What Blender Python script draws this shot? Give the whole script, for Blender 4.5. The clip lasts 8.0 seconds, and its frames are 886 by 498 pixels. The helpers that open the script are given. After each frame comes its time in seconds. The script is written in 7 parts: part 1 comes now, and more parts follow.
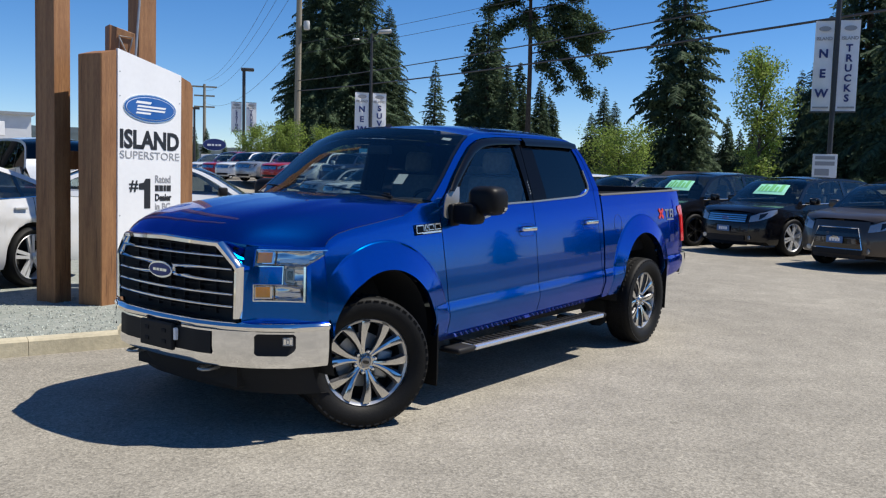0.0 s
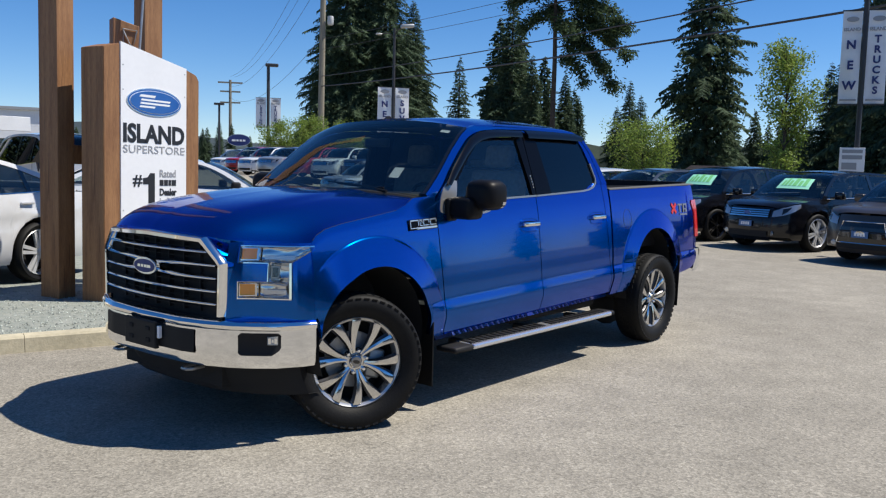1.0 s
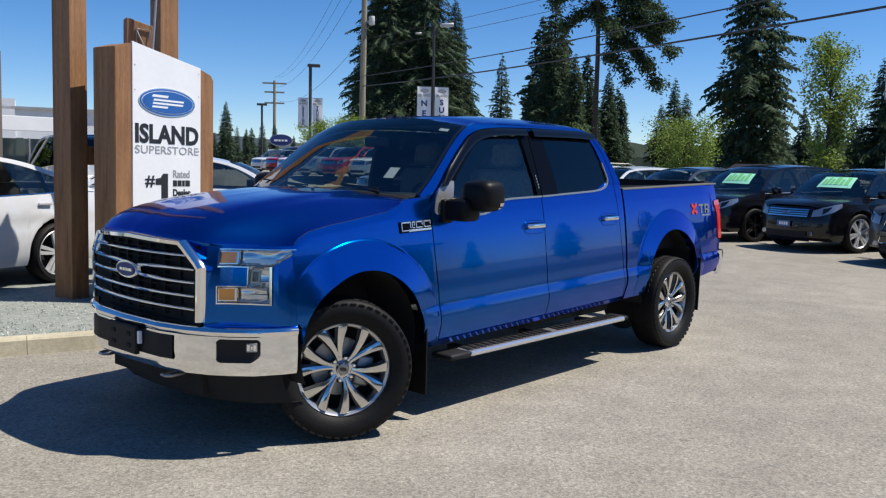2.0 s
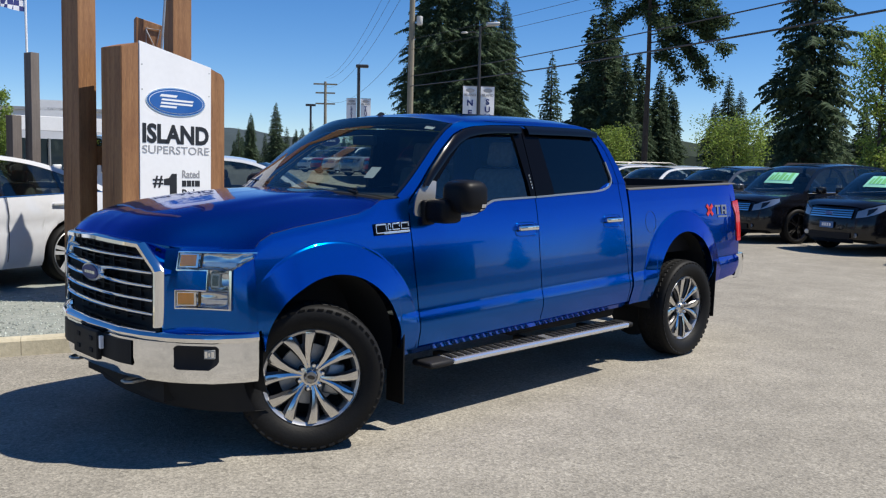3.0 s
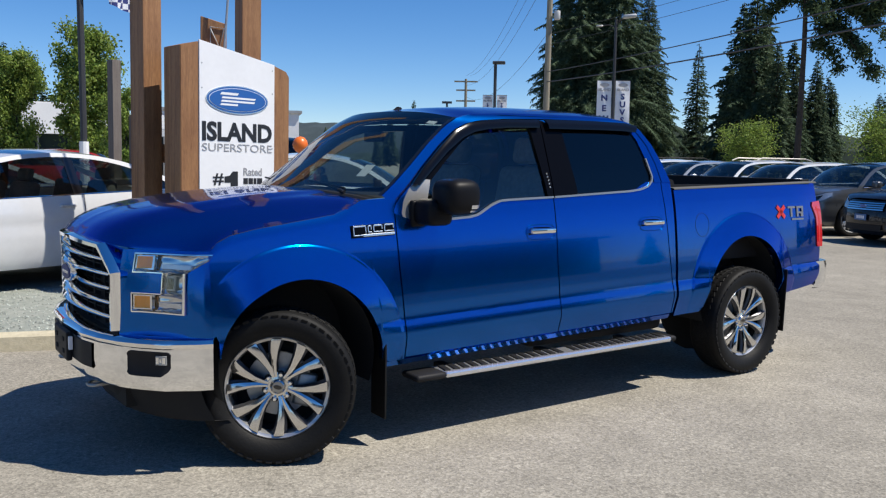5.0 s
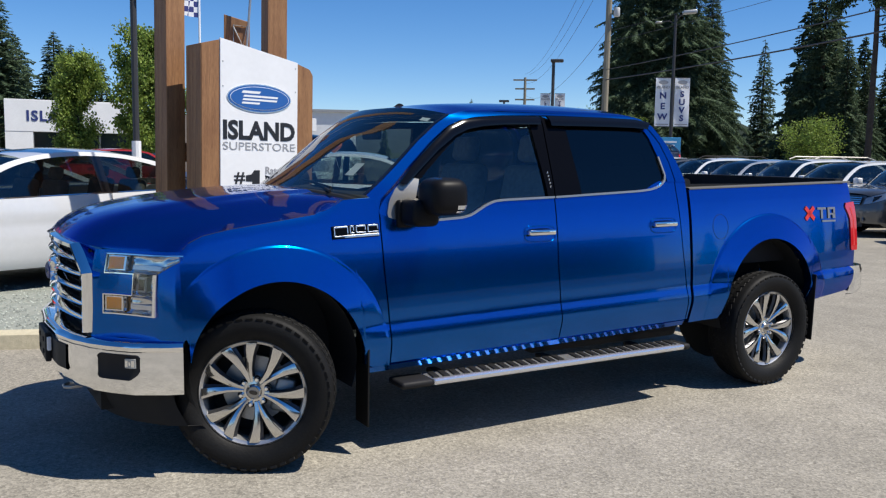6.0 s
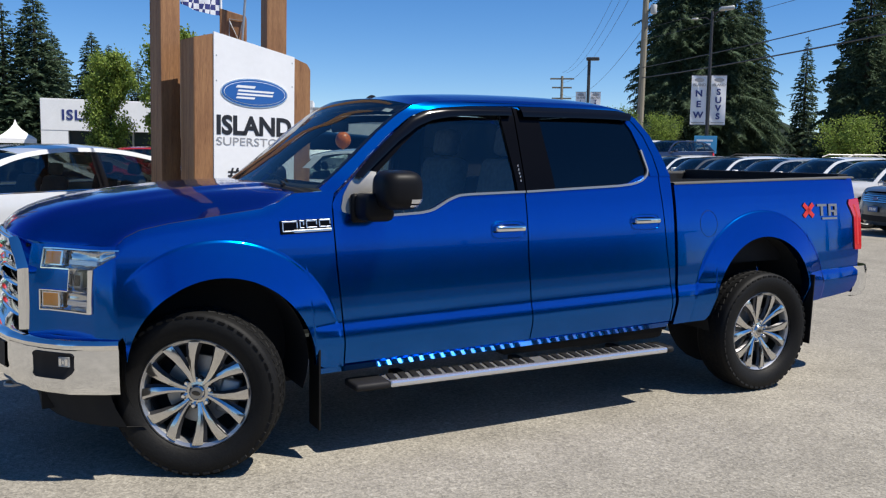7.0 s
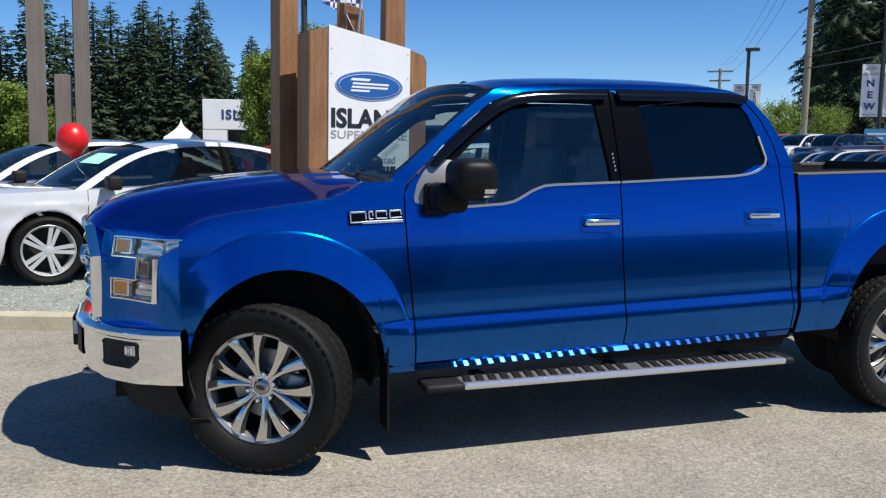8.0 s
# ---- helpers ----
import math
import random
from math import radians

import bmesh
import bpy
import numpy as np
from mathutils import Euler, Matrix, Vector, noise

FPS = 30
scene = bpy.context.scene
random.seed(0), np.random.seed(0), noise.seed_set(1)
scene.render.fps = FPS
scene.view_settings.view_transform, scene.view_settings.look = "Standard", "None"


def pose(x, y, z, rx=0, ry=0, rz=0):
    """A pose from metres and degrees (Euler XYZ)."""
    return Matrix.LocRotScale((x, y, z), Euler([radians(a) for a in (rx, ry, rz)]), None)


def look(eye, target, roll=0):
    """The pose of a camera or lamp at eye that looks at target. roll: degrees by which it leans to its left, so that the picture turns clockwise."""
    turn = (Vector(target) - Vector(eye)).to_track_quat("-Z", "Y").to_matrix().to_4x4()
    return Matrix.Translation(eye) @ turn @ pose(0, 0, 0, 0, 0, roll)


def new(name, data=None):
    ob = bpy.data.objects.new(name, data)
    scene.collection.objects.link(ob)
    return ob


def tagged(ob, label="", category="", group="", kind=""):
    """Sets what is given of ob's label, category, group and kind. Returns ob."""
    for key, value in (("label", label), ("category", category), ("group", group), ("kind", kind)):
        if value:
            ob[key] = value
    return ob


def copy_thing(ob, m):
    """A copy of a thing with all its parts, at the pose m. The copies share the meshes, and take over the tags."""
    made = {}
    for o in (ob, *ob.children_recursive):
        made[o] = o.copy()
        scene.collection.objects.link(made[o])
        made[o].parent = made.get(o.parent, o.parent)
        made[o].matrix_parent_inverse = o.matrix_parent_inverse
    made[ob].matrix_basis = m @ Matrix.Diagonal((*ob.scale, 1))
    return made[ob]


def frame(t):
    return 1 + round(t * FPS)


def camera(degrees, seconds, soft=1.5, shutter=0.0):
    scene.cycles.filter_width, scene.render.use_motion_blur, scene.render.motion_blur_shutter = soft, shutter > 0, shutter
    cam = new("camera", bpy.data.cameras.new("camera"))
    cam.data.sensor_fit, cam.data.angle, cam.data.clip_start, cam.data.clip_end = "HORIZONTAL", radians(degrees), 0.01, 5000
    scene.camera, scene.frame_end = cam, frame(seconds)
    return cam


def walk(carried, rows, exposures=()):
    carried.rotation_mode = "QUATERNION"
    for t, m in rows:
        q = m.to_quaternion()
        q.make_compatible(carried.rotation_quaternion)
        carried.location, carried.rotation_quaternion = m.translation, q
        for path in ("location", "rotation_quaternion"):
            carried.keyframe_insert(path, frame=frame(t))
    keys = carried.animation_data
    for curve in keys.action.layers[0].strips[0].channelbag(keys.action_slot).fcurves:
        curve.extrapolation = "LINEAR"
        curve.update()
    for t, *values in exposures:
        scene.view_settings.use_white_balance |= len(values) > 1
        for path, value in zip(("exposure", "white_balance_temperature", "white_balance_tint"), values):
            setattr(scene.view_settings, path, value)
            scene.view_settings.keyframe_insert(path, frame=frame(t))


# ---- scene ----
cam = camera(55.3, 8.0, soft=1.22)
PATH = [
    (0, (-3.846, -4.367, 1.572), (-2.268, -3.151, 1.392), 1.5),
    (0.5, (-3.746, -4.394, 1.57), (-2.185, -3.159, 1.382), 1.4),
    (1, (-3.58, -4.399, 1.565), (-2.04, -3.138, 1.372), 1.4),
    (1.5, (-3.41, -4.435, 1.57), (-1.904, -3.133, 1.374), 1.3),
    (3, (-2.755, -4.641, 1.581), (-1.364, -3.217, 1.381), 1.1),
    (3.5, (-2.492, -4.732, 1.583), (-1.171, -3.245, 1.379), 1.0),
    (4, (-2.258, -4.823, 1.579), (-1.003, -3.28, 1.371), 0.9),
    (4.5, (-2.046, -4.872, 1.596), (-0.848, -3.285, 1.385), 0.9),
    (6, (-1.401, -4.947, 1.601), (-0.385, -3.238, 1.383), 0.9),
    (6.5, (-1.167, -4.973, 1.592), (-0.183, -3.245, 1.372), 0.8),
    (7, (-0.934, -4.974, 1.569), (0.006, -3.222, 1.348), 0.9),
    (7.5, (-0.702, -4.907, 1.554), (0.136, -3.105, 1.328), 0.9),
    (8, (-0.487, -4.851, 1.524), (0.131, -2.963, 1.292), 0.6),
]
walk(cam, [(t, look(eye, target, roll)) for t, eye, target, roll in PATH])

# ---- world, sun, exposure ----
SUN_EL, SUN_AZ = 58.5, -45.5          # degrees; azimuth from +x towards +y
SUN_DIR = Vector((math.cos(radians(SUN_EL)) * math.cos(radians(SUN_AZ)), math.cos(radians(SUN_EL)) * math.sin(radians(SUN_AZ)), math.sin(radians(SUN_EL))))
world = bpy.data.worlds.new("sky")
scene.world = world
world.use_nodes = True
wn = world.node_tree.nodes
sky = wn.new("ShaderNodeTexSky")
sky.sky_type = "NISHITA"
sky.sun_disc = False
sky.sun_elevation = radians(SUN_EL)
sky.sun_rotation = math.atan2(SUN_DIR.x, SUN_DIR.y)
sky.air_density, sky.dust_density, sky.ozone_density = 0.75, 0.0, 2.6
wn["Background"].inputs["Strength"].default_value = 0.095
tint = wn.new("ShaderNodeHueSaturation")
tint.inputs["Hue"].default_value, tint.inputs["Saturation"].default_value = 0.50, 1.30
world.node_tree.links.new(sky.outputs[0], tint.inputs["Color"])
gain = wn.new("ShaderNodeMix")
gain.data_type, gain.blend_type = "RGBA", "MULTIPLY"
gain.inputs[0].default_value, gain.inputs[7].default_value = 1.0, (0.93, 0.975, 1.10, 1)
world.node_tree.links.new(tint.outputs[0], gain.inputs[6])
world.node_tree.links.new(gain.outputs[2], wn["Background"].inputs["Color"])
sun = new("sun", bpy.data.lights.new("sun", "SUN"))
sun.data.energy, sun.data.angle, sun.data.color = 5.0, radians(0.5), (1.0, 0.94, 0.84)
sun.matrix_world = look(SUN_DIR * 60, (0, 0, 0))
scene.view_settings.exposure = 0.31


# ---- materials ----
def mat(name, colour, rough=0.5, metal=0.0, coat=0.0, spec=0.5, var=0.0, scale=8.0, bump=0.0, bump_scale=60.0, second=None, emit=None, island=False, leafy=0.0, stretch=(1, 1, 1)):
    """A Principled material with colour variation at two scales and fine relief."""
    m = bpy.data.materials.new(name)
    m.use_nodes = True
    nt = m.node_tree
    b = nt.nodes["Principled BSDF"]
    b.inputs["Base Color"].default_value = (*colour, 1)
    b.inputs["Roughness"].default_value, b.inputs["Metallic"].default_value = rough, metal
    b.inputs["Coat Weight"].default_value, b.inputs["Coat Roughness"].default_value = coat, 0.02
    b.inputs["Specular IOR Level"].default_value = spec
    if emit:
        b.inputs["Emission Color"].default_value, b.inputs["Emission Strength"].default_value = (*emit[:3], 1), emit[3]
    link = nt.links.new
    co = nt.nodes.new("ShaderNodeTexCoord")
    mp = nt.nodes.new("ShaderNodeMapping")
    mp.inputs["Scale"].default_value = stretch
    link(co.outputs["Object"], mp.inputs["Vector"])
    if var or second:
        n1, n2, mx, ramp = nt.nodes.new("ShaderNodeTexNoise"), nt.nodes.new("ShaderNodeTexNoise"), nt.nodes.new("ShaderNodeMix"), nt.nodes.new("ShaderNodeMix")
        n1.inputs["Scale"].default_value, n1.inputs["Detail"].default_value = scale, 6
        n2.inputs["Scale"].default_value, n2.inputs["Detail"].default_value = scale * 9, 4
        link(mp.outputs[0], n1.inputs["Vector"])
        link(mp.outputs[0], n2.inputs["Vector"])
        mx.data_type, mx.inputs[0].default_value = "FLOAT", 0.45
        link(n1.outputs["Fac"], mx.inputs[2])
        link(n2.outputs["Fac"], mx.inputs[3])
        ramp.data_type = "RGBA"
        other = second or tuple(c * (1 - var) for c in colour)
        first = colour if second else tuple(min(1, c * (1 + var)) for c in colour)
        ramp.inputs[6].default_value, ramp.inputs[7].default_value = (*first, 1), (*other, 1)
        st = nt.nodes.new("ShaderNodeMapRange")
        st.inputs[1].default_value, st.inputs[2].default_value = 0.36, 0.64
        link(mx.outputs[0], st.inputs[0])
        link(st.outputs[0], ramp.inputs[0])
        last = ramp.outputs[2]
        if island:
            g, hs, mr = nt.nodes.new("ShaderNodeNewGeometry"), nt.nodes.new("ShaderNodeHueSaturation"), nt.nodes.new("ShaderNodeMapRange")
            mr.inputs[3].default_value, mr.inputs[4].default_value = 0.65, 1.7
            link(g.outputs["Random Per Island"], mr.inputs[0])
            link(mr.outputs[0], hs.inputs["Value"])
            link(last, hs.inputs["Color"])
            last = hs.outputs[0]
        link(last, b.inputs["Base Color"])
    if leafy:
        tl, ms = nt.nodes.new("ShaderNodeBsdfTranslucent"), nt.nodes.new("ShaderNodeMixShader")
        ms.inputs[0].default_value = leafy
        link(last, tl.inputs["Color"])
        link(b.outputs[0], ms.inputs[1])
        link(tl.outputs[0], ms.inputs[2])
        link(ms.outputs[0], nt.nodes["Material Output"].inputs[0])
    if bump:
        n3, bp = nt.nodes.new("ShaderNodeTexNoise"), nt.nodes.new("ShaderNodeBump")
        n3.inputs["Scale"].default_value, n3.inputs["Detail"].default_value = bump_scale, 5
        bp.inputs["Strength"].default_value, bp.inputs["Distance"].default_value = bump, 0.01
        link(mp.outputs[0], n3.inputs["Vector"])
        link(n3.outputs["Fac"], bp.inputs["Height"])
        link(bp.outputs[0], b.inputs["Normal"])
    return m


def glass(name, colour, rough=0.0, gloss=0.058):
    """Tinted thin glass: gloss over a tinted see-through layer."""
    m = bpy.data.materials.new(name)
    m.use_nodes = True
    nt = m.node_tree
    nt.nodes.remove(nt.nodes["Principled BSDF"])
    out = nt.nodes["Material Output"]
    tr, gl, mx, lw = nt.nodes.new("ShaderNodeBsdfTransparent"), nt.nodes.new("ShaderNodeBsdfGlossy"), nt.nodes.new("ShaderNodeMixShader"), nt.nodes.new("ShaderNodeLayerWeight")
    pw, fr = nt.nodes.new("ShaderNodeMath"), nt.nodes.new("ShaderNodeMath")
    pw.operation, fr.operation = "POWER", "MULTIPLY_ADD"
    pw.inputs[1].default_value, fr.inputs[1].default_value, fr.inputs[2].default_value = 5.0, 0.90, gloss
    lw.inputs["Blend"].default_value = 0.5
    nt.links.new(lw.outputs["Facing"], pw.inputs[0])
    nt.links.new(pw.outputs[0], fr.inputs[0])
    tr.inputs[0].default_value = (*colour, 1)
    gl.inputs["Roughness"].default_value = rough
    nt.links.new(fr.outputs[0], mx.inputs[0])
    nt.links.new(tr.outputs[0], mx.inputs[1])
    nt.links.new(gl.outputs[0], mx.inputs[2])
    nt.links.new(mx.outputs[0], out.inputs[0])
    return m


def asphalt_material():
    m = mat("asphalt", (0.20, 0.19, 0.17), 0.9, spec=0.25)
    nt = m.node_tree
    b, link = nt.nodes["Principled BSDF"], nt.links.new
    co = nt.nodes.new("ShaderNodeTexCoord")

    def noise_at(scale, detail=5):
        n = nt.nodes.new("ShaderNodeTexNoise")
        n.inputs["Scale"].default_value, n.inputs["Detail"].default_value = scale, detail
        link(co.outputs["Object"], n.inputs["Vector"])
        return n.outputs["Fac"]

    def ramp(src, lo, hi, a, c):
        r = nt.nodes.new("ShaderNodeMapRange")
        for i, v in enumerate((lo, hi, a, c)):
            r.inputs[1 + i].default_value = v
        link(src, r.inputs[0])
        return r.outputs[0]

    def times(p, q):
        n = nt.nodes.new("ShaderNodeMath")
        n.operation = "MULTIPLY"
        link(p, n.inputs[0])
        link(q, n.inputs[1])
        return n.outputs[0]

    v = nt.nodes.new("ShaderNodeTexVoronoi")
    v.inputs["Scale"].default_value = 95
    link(co.outputs["Object"], v.inputs["Vector"])
    sep = nt.nodes.new("ShaderNodeSeparateColor")
    link(v.outputs["Color"], sep.inputs[0])
    stones = ramp(sep.outputs[0], 0, 1, 0.74, 1.26)
    tone = times(times(ramp(noise_at(0.35), 0.3, 0.7, 0.86, 1.12), ramp(noise_at(2.6, 8), 0.3, 0.7, 0.88, 1.1)), times(stones, ramp(noise_at(38, 3), 0.3, 0.7, 0.88, 1.1)))
    w = nt.nodes.new("ShaderNodeTexVoronoi")
    w.inputs["Scale"].default_value = 52
    link(co.outputs["Object"], w.inputs["Vector"])
    sep2 = nt.nodes.new("ShaderNodeSeparateColor")
    link(w.outputs["Color"], sep2.inputs[0])
    tone = times(tone, times(ramp(sep2.outputs[0], 0.86, 0.95, 1.0, 1.18), ramp(sep2.outputs[1], 0.86, 0.95, 1.0, 0.80)))
    mix = nt.nodes.new("ShaderNodeMix")
    mix.data_type, mix.blend_type = "RGBA", "MULTIPLY"
    mix.inputs[0].default_value = 1
    mix.inputs[6].default_value = (0.268, 0.248, 0.208, 1)
    comb = nt.nodes.new("ShaderNodeCombineColor")
    for i in range(3):
        link(tone, comb.inputs[i])
    link(comb.outputs[0], mix.inputs[7])
    link(mix.outputs[2], b.inputs["Base Color"])
    bp = nt.nodes.new("ShaderNodeBump")
    bp.inputs["Strength"].default_value, bp.inputs["Distance"].default_value = 0.4, 0.005
    link(v.outputs["Distance"], bp.inputs["Height"])
    link(bp.outputs[0], b.inputs["Normal"])
    return m


ASPHALT = asphalt_material()
CONCRETE = mat("concrete", (0.47, 0.42, 0.30), 0.9, var=0.16, scale=3, bump=0.25, bump_scale=70)
GRAVEL = mat("gravel", (0.19, 0.215, 0.19), 0.95, second=(0.31, 0.32, 0.285), scale=14, bump=0.9, bump_scale=55)
TIMBER = mat("timber", (0.35, 0.178, 0.074), 0.6, second=(0.18, 0.078, 0.031), scale=3, bump=0.3, bump_scale=14, stretch=(6, 6, 0.5))


def add_knots(material):
    """Small dark knots and thin drying checks over a timber's grain."""
    nt = material.node_tree
    base = [n for n in nt.nodes if n.type == "BSDF_PRINCIPLED"][0].inputs["Base Color"]
    grain = base.links[0].from_socket
    tc = nt.nodes.new("ShaderNodeTexCoord")
    for stretch, scale, kind, lo, hi, depth in (((1, 1, 0.55), 3.2, "knot", 0.05, 0.11, 0.75), ((9, 9, 0.45), 2.6, "check", 0.66, 0.72, 0.6)):
        mp = nt.nodes.new("ShaderNodeMapping")
        mp.inputs["Scale"].default_value = stretch
        nt.links.new(tc.outputs["Object"], mp.inputs["Vector"])
        tex = nt.nodes.new("ShaderNodeTexVoronoi" if kind == "knot" else "ShaderNodeTexNoise")
        tex.inputs["Scale"].default_value = scale
        nt.links.new(mp.outputs["Vector"], tex.inputs["Vector"])
        rng = nt.nodes.new("ShaderNodeMapRange")
        rng.inputs["From Min"].default_value = lo
        rng.inputs["From Max"].default_value = hi
        rng.inputs["To Min"].default_value = depth if kind == "knot" else 0.0
        rng.inputs["To Max"].default_value = 0.0 if kind == "knot" else depth
        nt.links.new(tex.outputs["Distance" if kind == "knot" else "Fac"], rng.inputs["Value"])
        mix = nt.nodes.new("ShaderNodeMixRGB")
        nt.links.new(rng.outputs["Result"], mix.inputs["Fac"])
        nt.links.new(grain, mix.inputs["Color1"])
        mix.inputs["Color2"].default_value = (0.07, 0.028, 0.012, 1)
        grain = mix.outputs["Color"]
    nt.links.new(grain, base)


add_knots(TIMBER)
GREY_TIMBER = mat("weathered_timber", (0.20, 0.17, 0.145), 0.85, second=(0.12, 0.10, 0.09), scale=4, bump=0.3, bump_scale=20, stretch=(6, 6, 0.4))
WHITE = mat("white_panel", (0.82, 0.82, 0.82), 0.4, var=0.03, scale=2)
INK = mat("black_lettering", (0.02, 0.02, 0.022), 0.4)
GREY_INK = mat("grey_lettering", (0.33, 0.33, 0.34), 0.4)
NAVY = mat("navy_lettering", (0.02, 0.035, 0.16), 0.5)
LOGO_BLUE = mat("emblem_blue", (0.015, 0.10, 0.36), 0.3, coat=0.5)
SILVER_TRIM = mat("silver_rim", (0.7, 0.71, 0.73), 0.25, metal=0.8)
PAINT = mat("blue_metallic_paint", (0.0, 0.098, 0.41), 0.16, metal=1.0, coat=0.9, spec=0.2, var=0.03, scale=2.0)


def add_flakes(material, colour, share):
    """Mixes in a second, widely scattering metal lobe under the same clear coat, as flakes in a car paint give."""
    nt = material.node_tree
    body = nt.nodes["Principled BSDF"]
    flakes, both = nt.nodes.new("ShaderNodeBsdfPrincipled"), nt.nodes.new("ShaderNodeMixShader")
    flakes.inputs["Base Color"].default_value = (*colour, 1)
    flakes.inputs["Roughness"].default_value, flakes.inputs["Metallic"].default_value = 0.5, 1.0
    flakes.inputs["Coat Weight"].default_value = body.inputs["Coat Weight"].default_value
    flakes.inputs["Coat Roughness"].default_value = body.inputs["Coat Roughness"].default_value
    for n in (body, flakes):
        n.inputs["Coat IOR"].default_value = 1.32
        n.inputs["Specular Tint"].default_value = (0.05, 0.25, 0.9, 1)
    both.inputs[0].default_value = share
    nt.links.new(body.outputs[0], both.inputs[1])
    nt.links.new(flakes.outputs[0], both.inputs[2])
    nt.links.new(both.outputs[0], nt.nodes["Material Output"].inputs[0])


add_flakes(PAINT, (0.0, 0.12, 0.46), 0.11)
BLACK_PLASTIC = mat("black_plastic", (0.014, 0.014, 0.015), 0.6, spec=0.22, bump=0.1, bump_scale=300)
# black plastic lightened to grey to paint in the light on the rail cap
RAIL_GREY = mat("sheen_grey_plastic", (0.11, 0.105, 0.095), 0.6, spec=0.3, bump=0.1, bump_scale=300)
SMOKED = mat("smoked_acrylic", (0.004, 0.004, 0.005), 0.09, spec=0.3)
GLOSS_BLACK = mat("gloss_black", (0.008, 0.008, 0.009), 0.08, coat=0.6)
MIRROR_BLACK = mat("mirror_housing_black", (0.007, 0.007, 0.008), 0.45, spec=0.14)
PILLAR_BLACK = mat("pillar_black", (0.003, 0.003, 0.004), 0.2, spec=0.08)
CHROME = mat("chrome", (0.86, 0.87, 0.88), 0.06, metal=1.0)
SATIN = mat("satin_aluminium", (0.38, 0.365, 0.335), 0.36, metal=0.75, bump=0.05, bump_scale=200)
REFLECTOR = mat("lamp_reflector", (0.70, 0.71, 0.72), 0.07, metal=1.0, bump=0.06, bump_scale=12)
RIM_METAL = mat("machined_alloy", (0.66, 0.655, 0.645), 0.14, metal=1.0)
RIM_LIP = mat("rim_lip_silver", (0.50, 0.50, 0.50), 0.38, metal=0.85)
RUBBER = mat("rubber", (0.008, 0.008, 0.008), 0.6, spec=0.18, var=0.25, scale=6, bump=0.15, bump_scale=90)
SILVER_WHEEL = mat("silver_wheel_paint", (0.62, 0.63, 0.64), 0.3, metal=0.35, coat=0.5)
SPOKE_GREY = mat("painted_spoke_grey", (0.07, 0.07, 0.075), 0.35, metal=0.6)
DARK = mat("dark_void", (0.008, 0.008, 0.008), 0.9)
CABIN = mat("dark_cabin_trim", (0.035, 0.035, 0.036), 0.8)
SEAT_GREY = mat("grey_seat_cloth", (0.22, 0.21, 0.20), 0.9, var=0.2, scale=30)
GLASS = glass("tinted_glass", (0.70, 0.80, 0.80), gloss=0.085)
SHIELD_GLASS = glass("windshield_glass", (0.55, 0.62, 0.60), gloss=0.11)
DARK_GLASS = glass("privacy_glass", (0.03, 0.035, 0.04))
CLEAR = glass("clear_lens", (0.9, 0.9, 0.9))
RED_LENS = mat("red_lens", (0.55, 0.006, 0.010), 0.12, coat=0.8)
DECAL_GREY = mat("decal_grey", (0.17, 0.18, 0.21), 0.4)
RED_DECAL = mat("red_decal", (0.60, 0.03, 0.02), 0.4)
AMBER = mat("amber_lens", (1.0, 0.36, 0.03), 0.12, coat=1.0)
POLE_METAL = mat("dark_pole_metal", (0.035, 0.035, 0.037), 0.5)
GALV = mat("galvanised_steel", (0.42, 0.43, 0.43), 0.45, metal=0.7, var=0.1, scale=20)
POLE_WOOD = mat("utility_pole_wood", (0.30, 0.27, 0.20), 0.85, second=(0.2, 0.18, 0.14), scale=3, stretch=(5, 5, 0.4))
BANNER = mat("banner_cloth", (0.84, 0.84, 0.85), 0.8, var=0.04, scale=4)
BARK = mat("bark", (0.062, 0.048, 0.038), 0.95, var=0.35, scale=5, bump=0.4, bump_scale=20)
FIR = mat("fir_needles", (0.046, 0.074, 0.044), 0.8, second=(0.078, 0.115, 0.062), scale=0.6, island=True, spec=0.2, leafy=0.3)
PINE = mat("pine_needles", (0.04, 0.066, 0.034), 0.8, second=(0.072, 0.105, 0.048), scale=0.6, island=True, spec=0.2, leafy=0.4)
LEAF = mat("young_leaves", (0.118, 0.19, 0.036), 0.6, second=(0.225, 0.285, 0.058), scale=1.5, island=True, spec=0.3, leafy=0.4)


# ---- building helpers ----
def part(name, bm, material, parent=None, label="", smooth=False, angle=35):
    """Links a bmesh as one mesh object, under a thing or a part where parent is given."""
    me = bpy.data.meshes.new(name)
    bmesh.ops.recalc_face_normals(bm, faces=bm.faces)
    if smooth:
        for f in bm.faces:
            f.smooth = True
        for e in bm.edges:
            if len(e.link_faces) == 2 and e.calc_face_angle(0) > radians(angle):
                e.smooth = False
    bm.to_mesh(me)
    bm.free()
    me.materials.append(material)
    ob = new(name, me)
    if parent:
        ob.parent = parent
    if label:
        ob["label"] = label
    return ob


def thing(name, label, category, m=None, group="", kind=""):
    ob = new(name)
    ob.empty_display_size = 0.1
    if m is not None:
        ob.matrix_world = m
    return tagged(ob, label, category, group, kind)


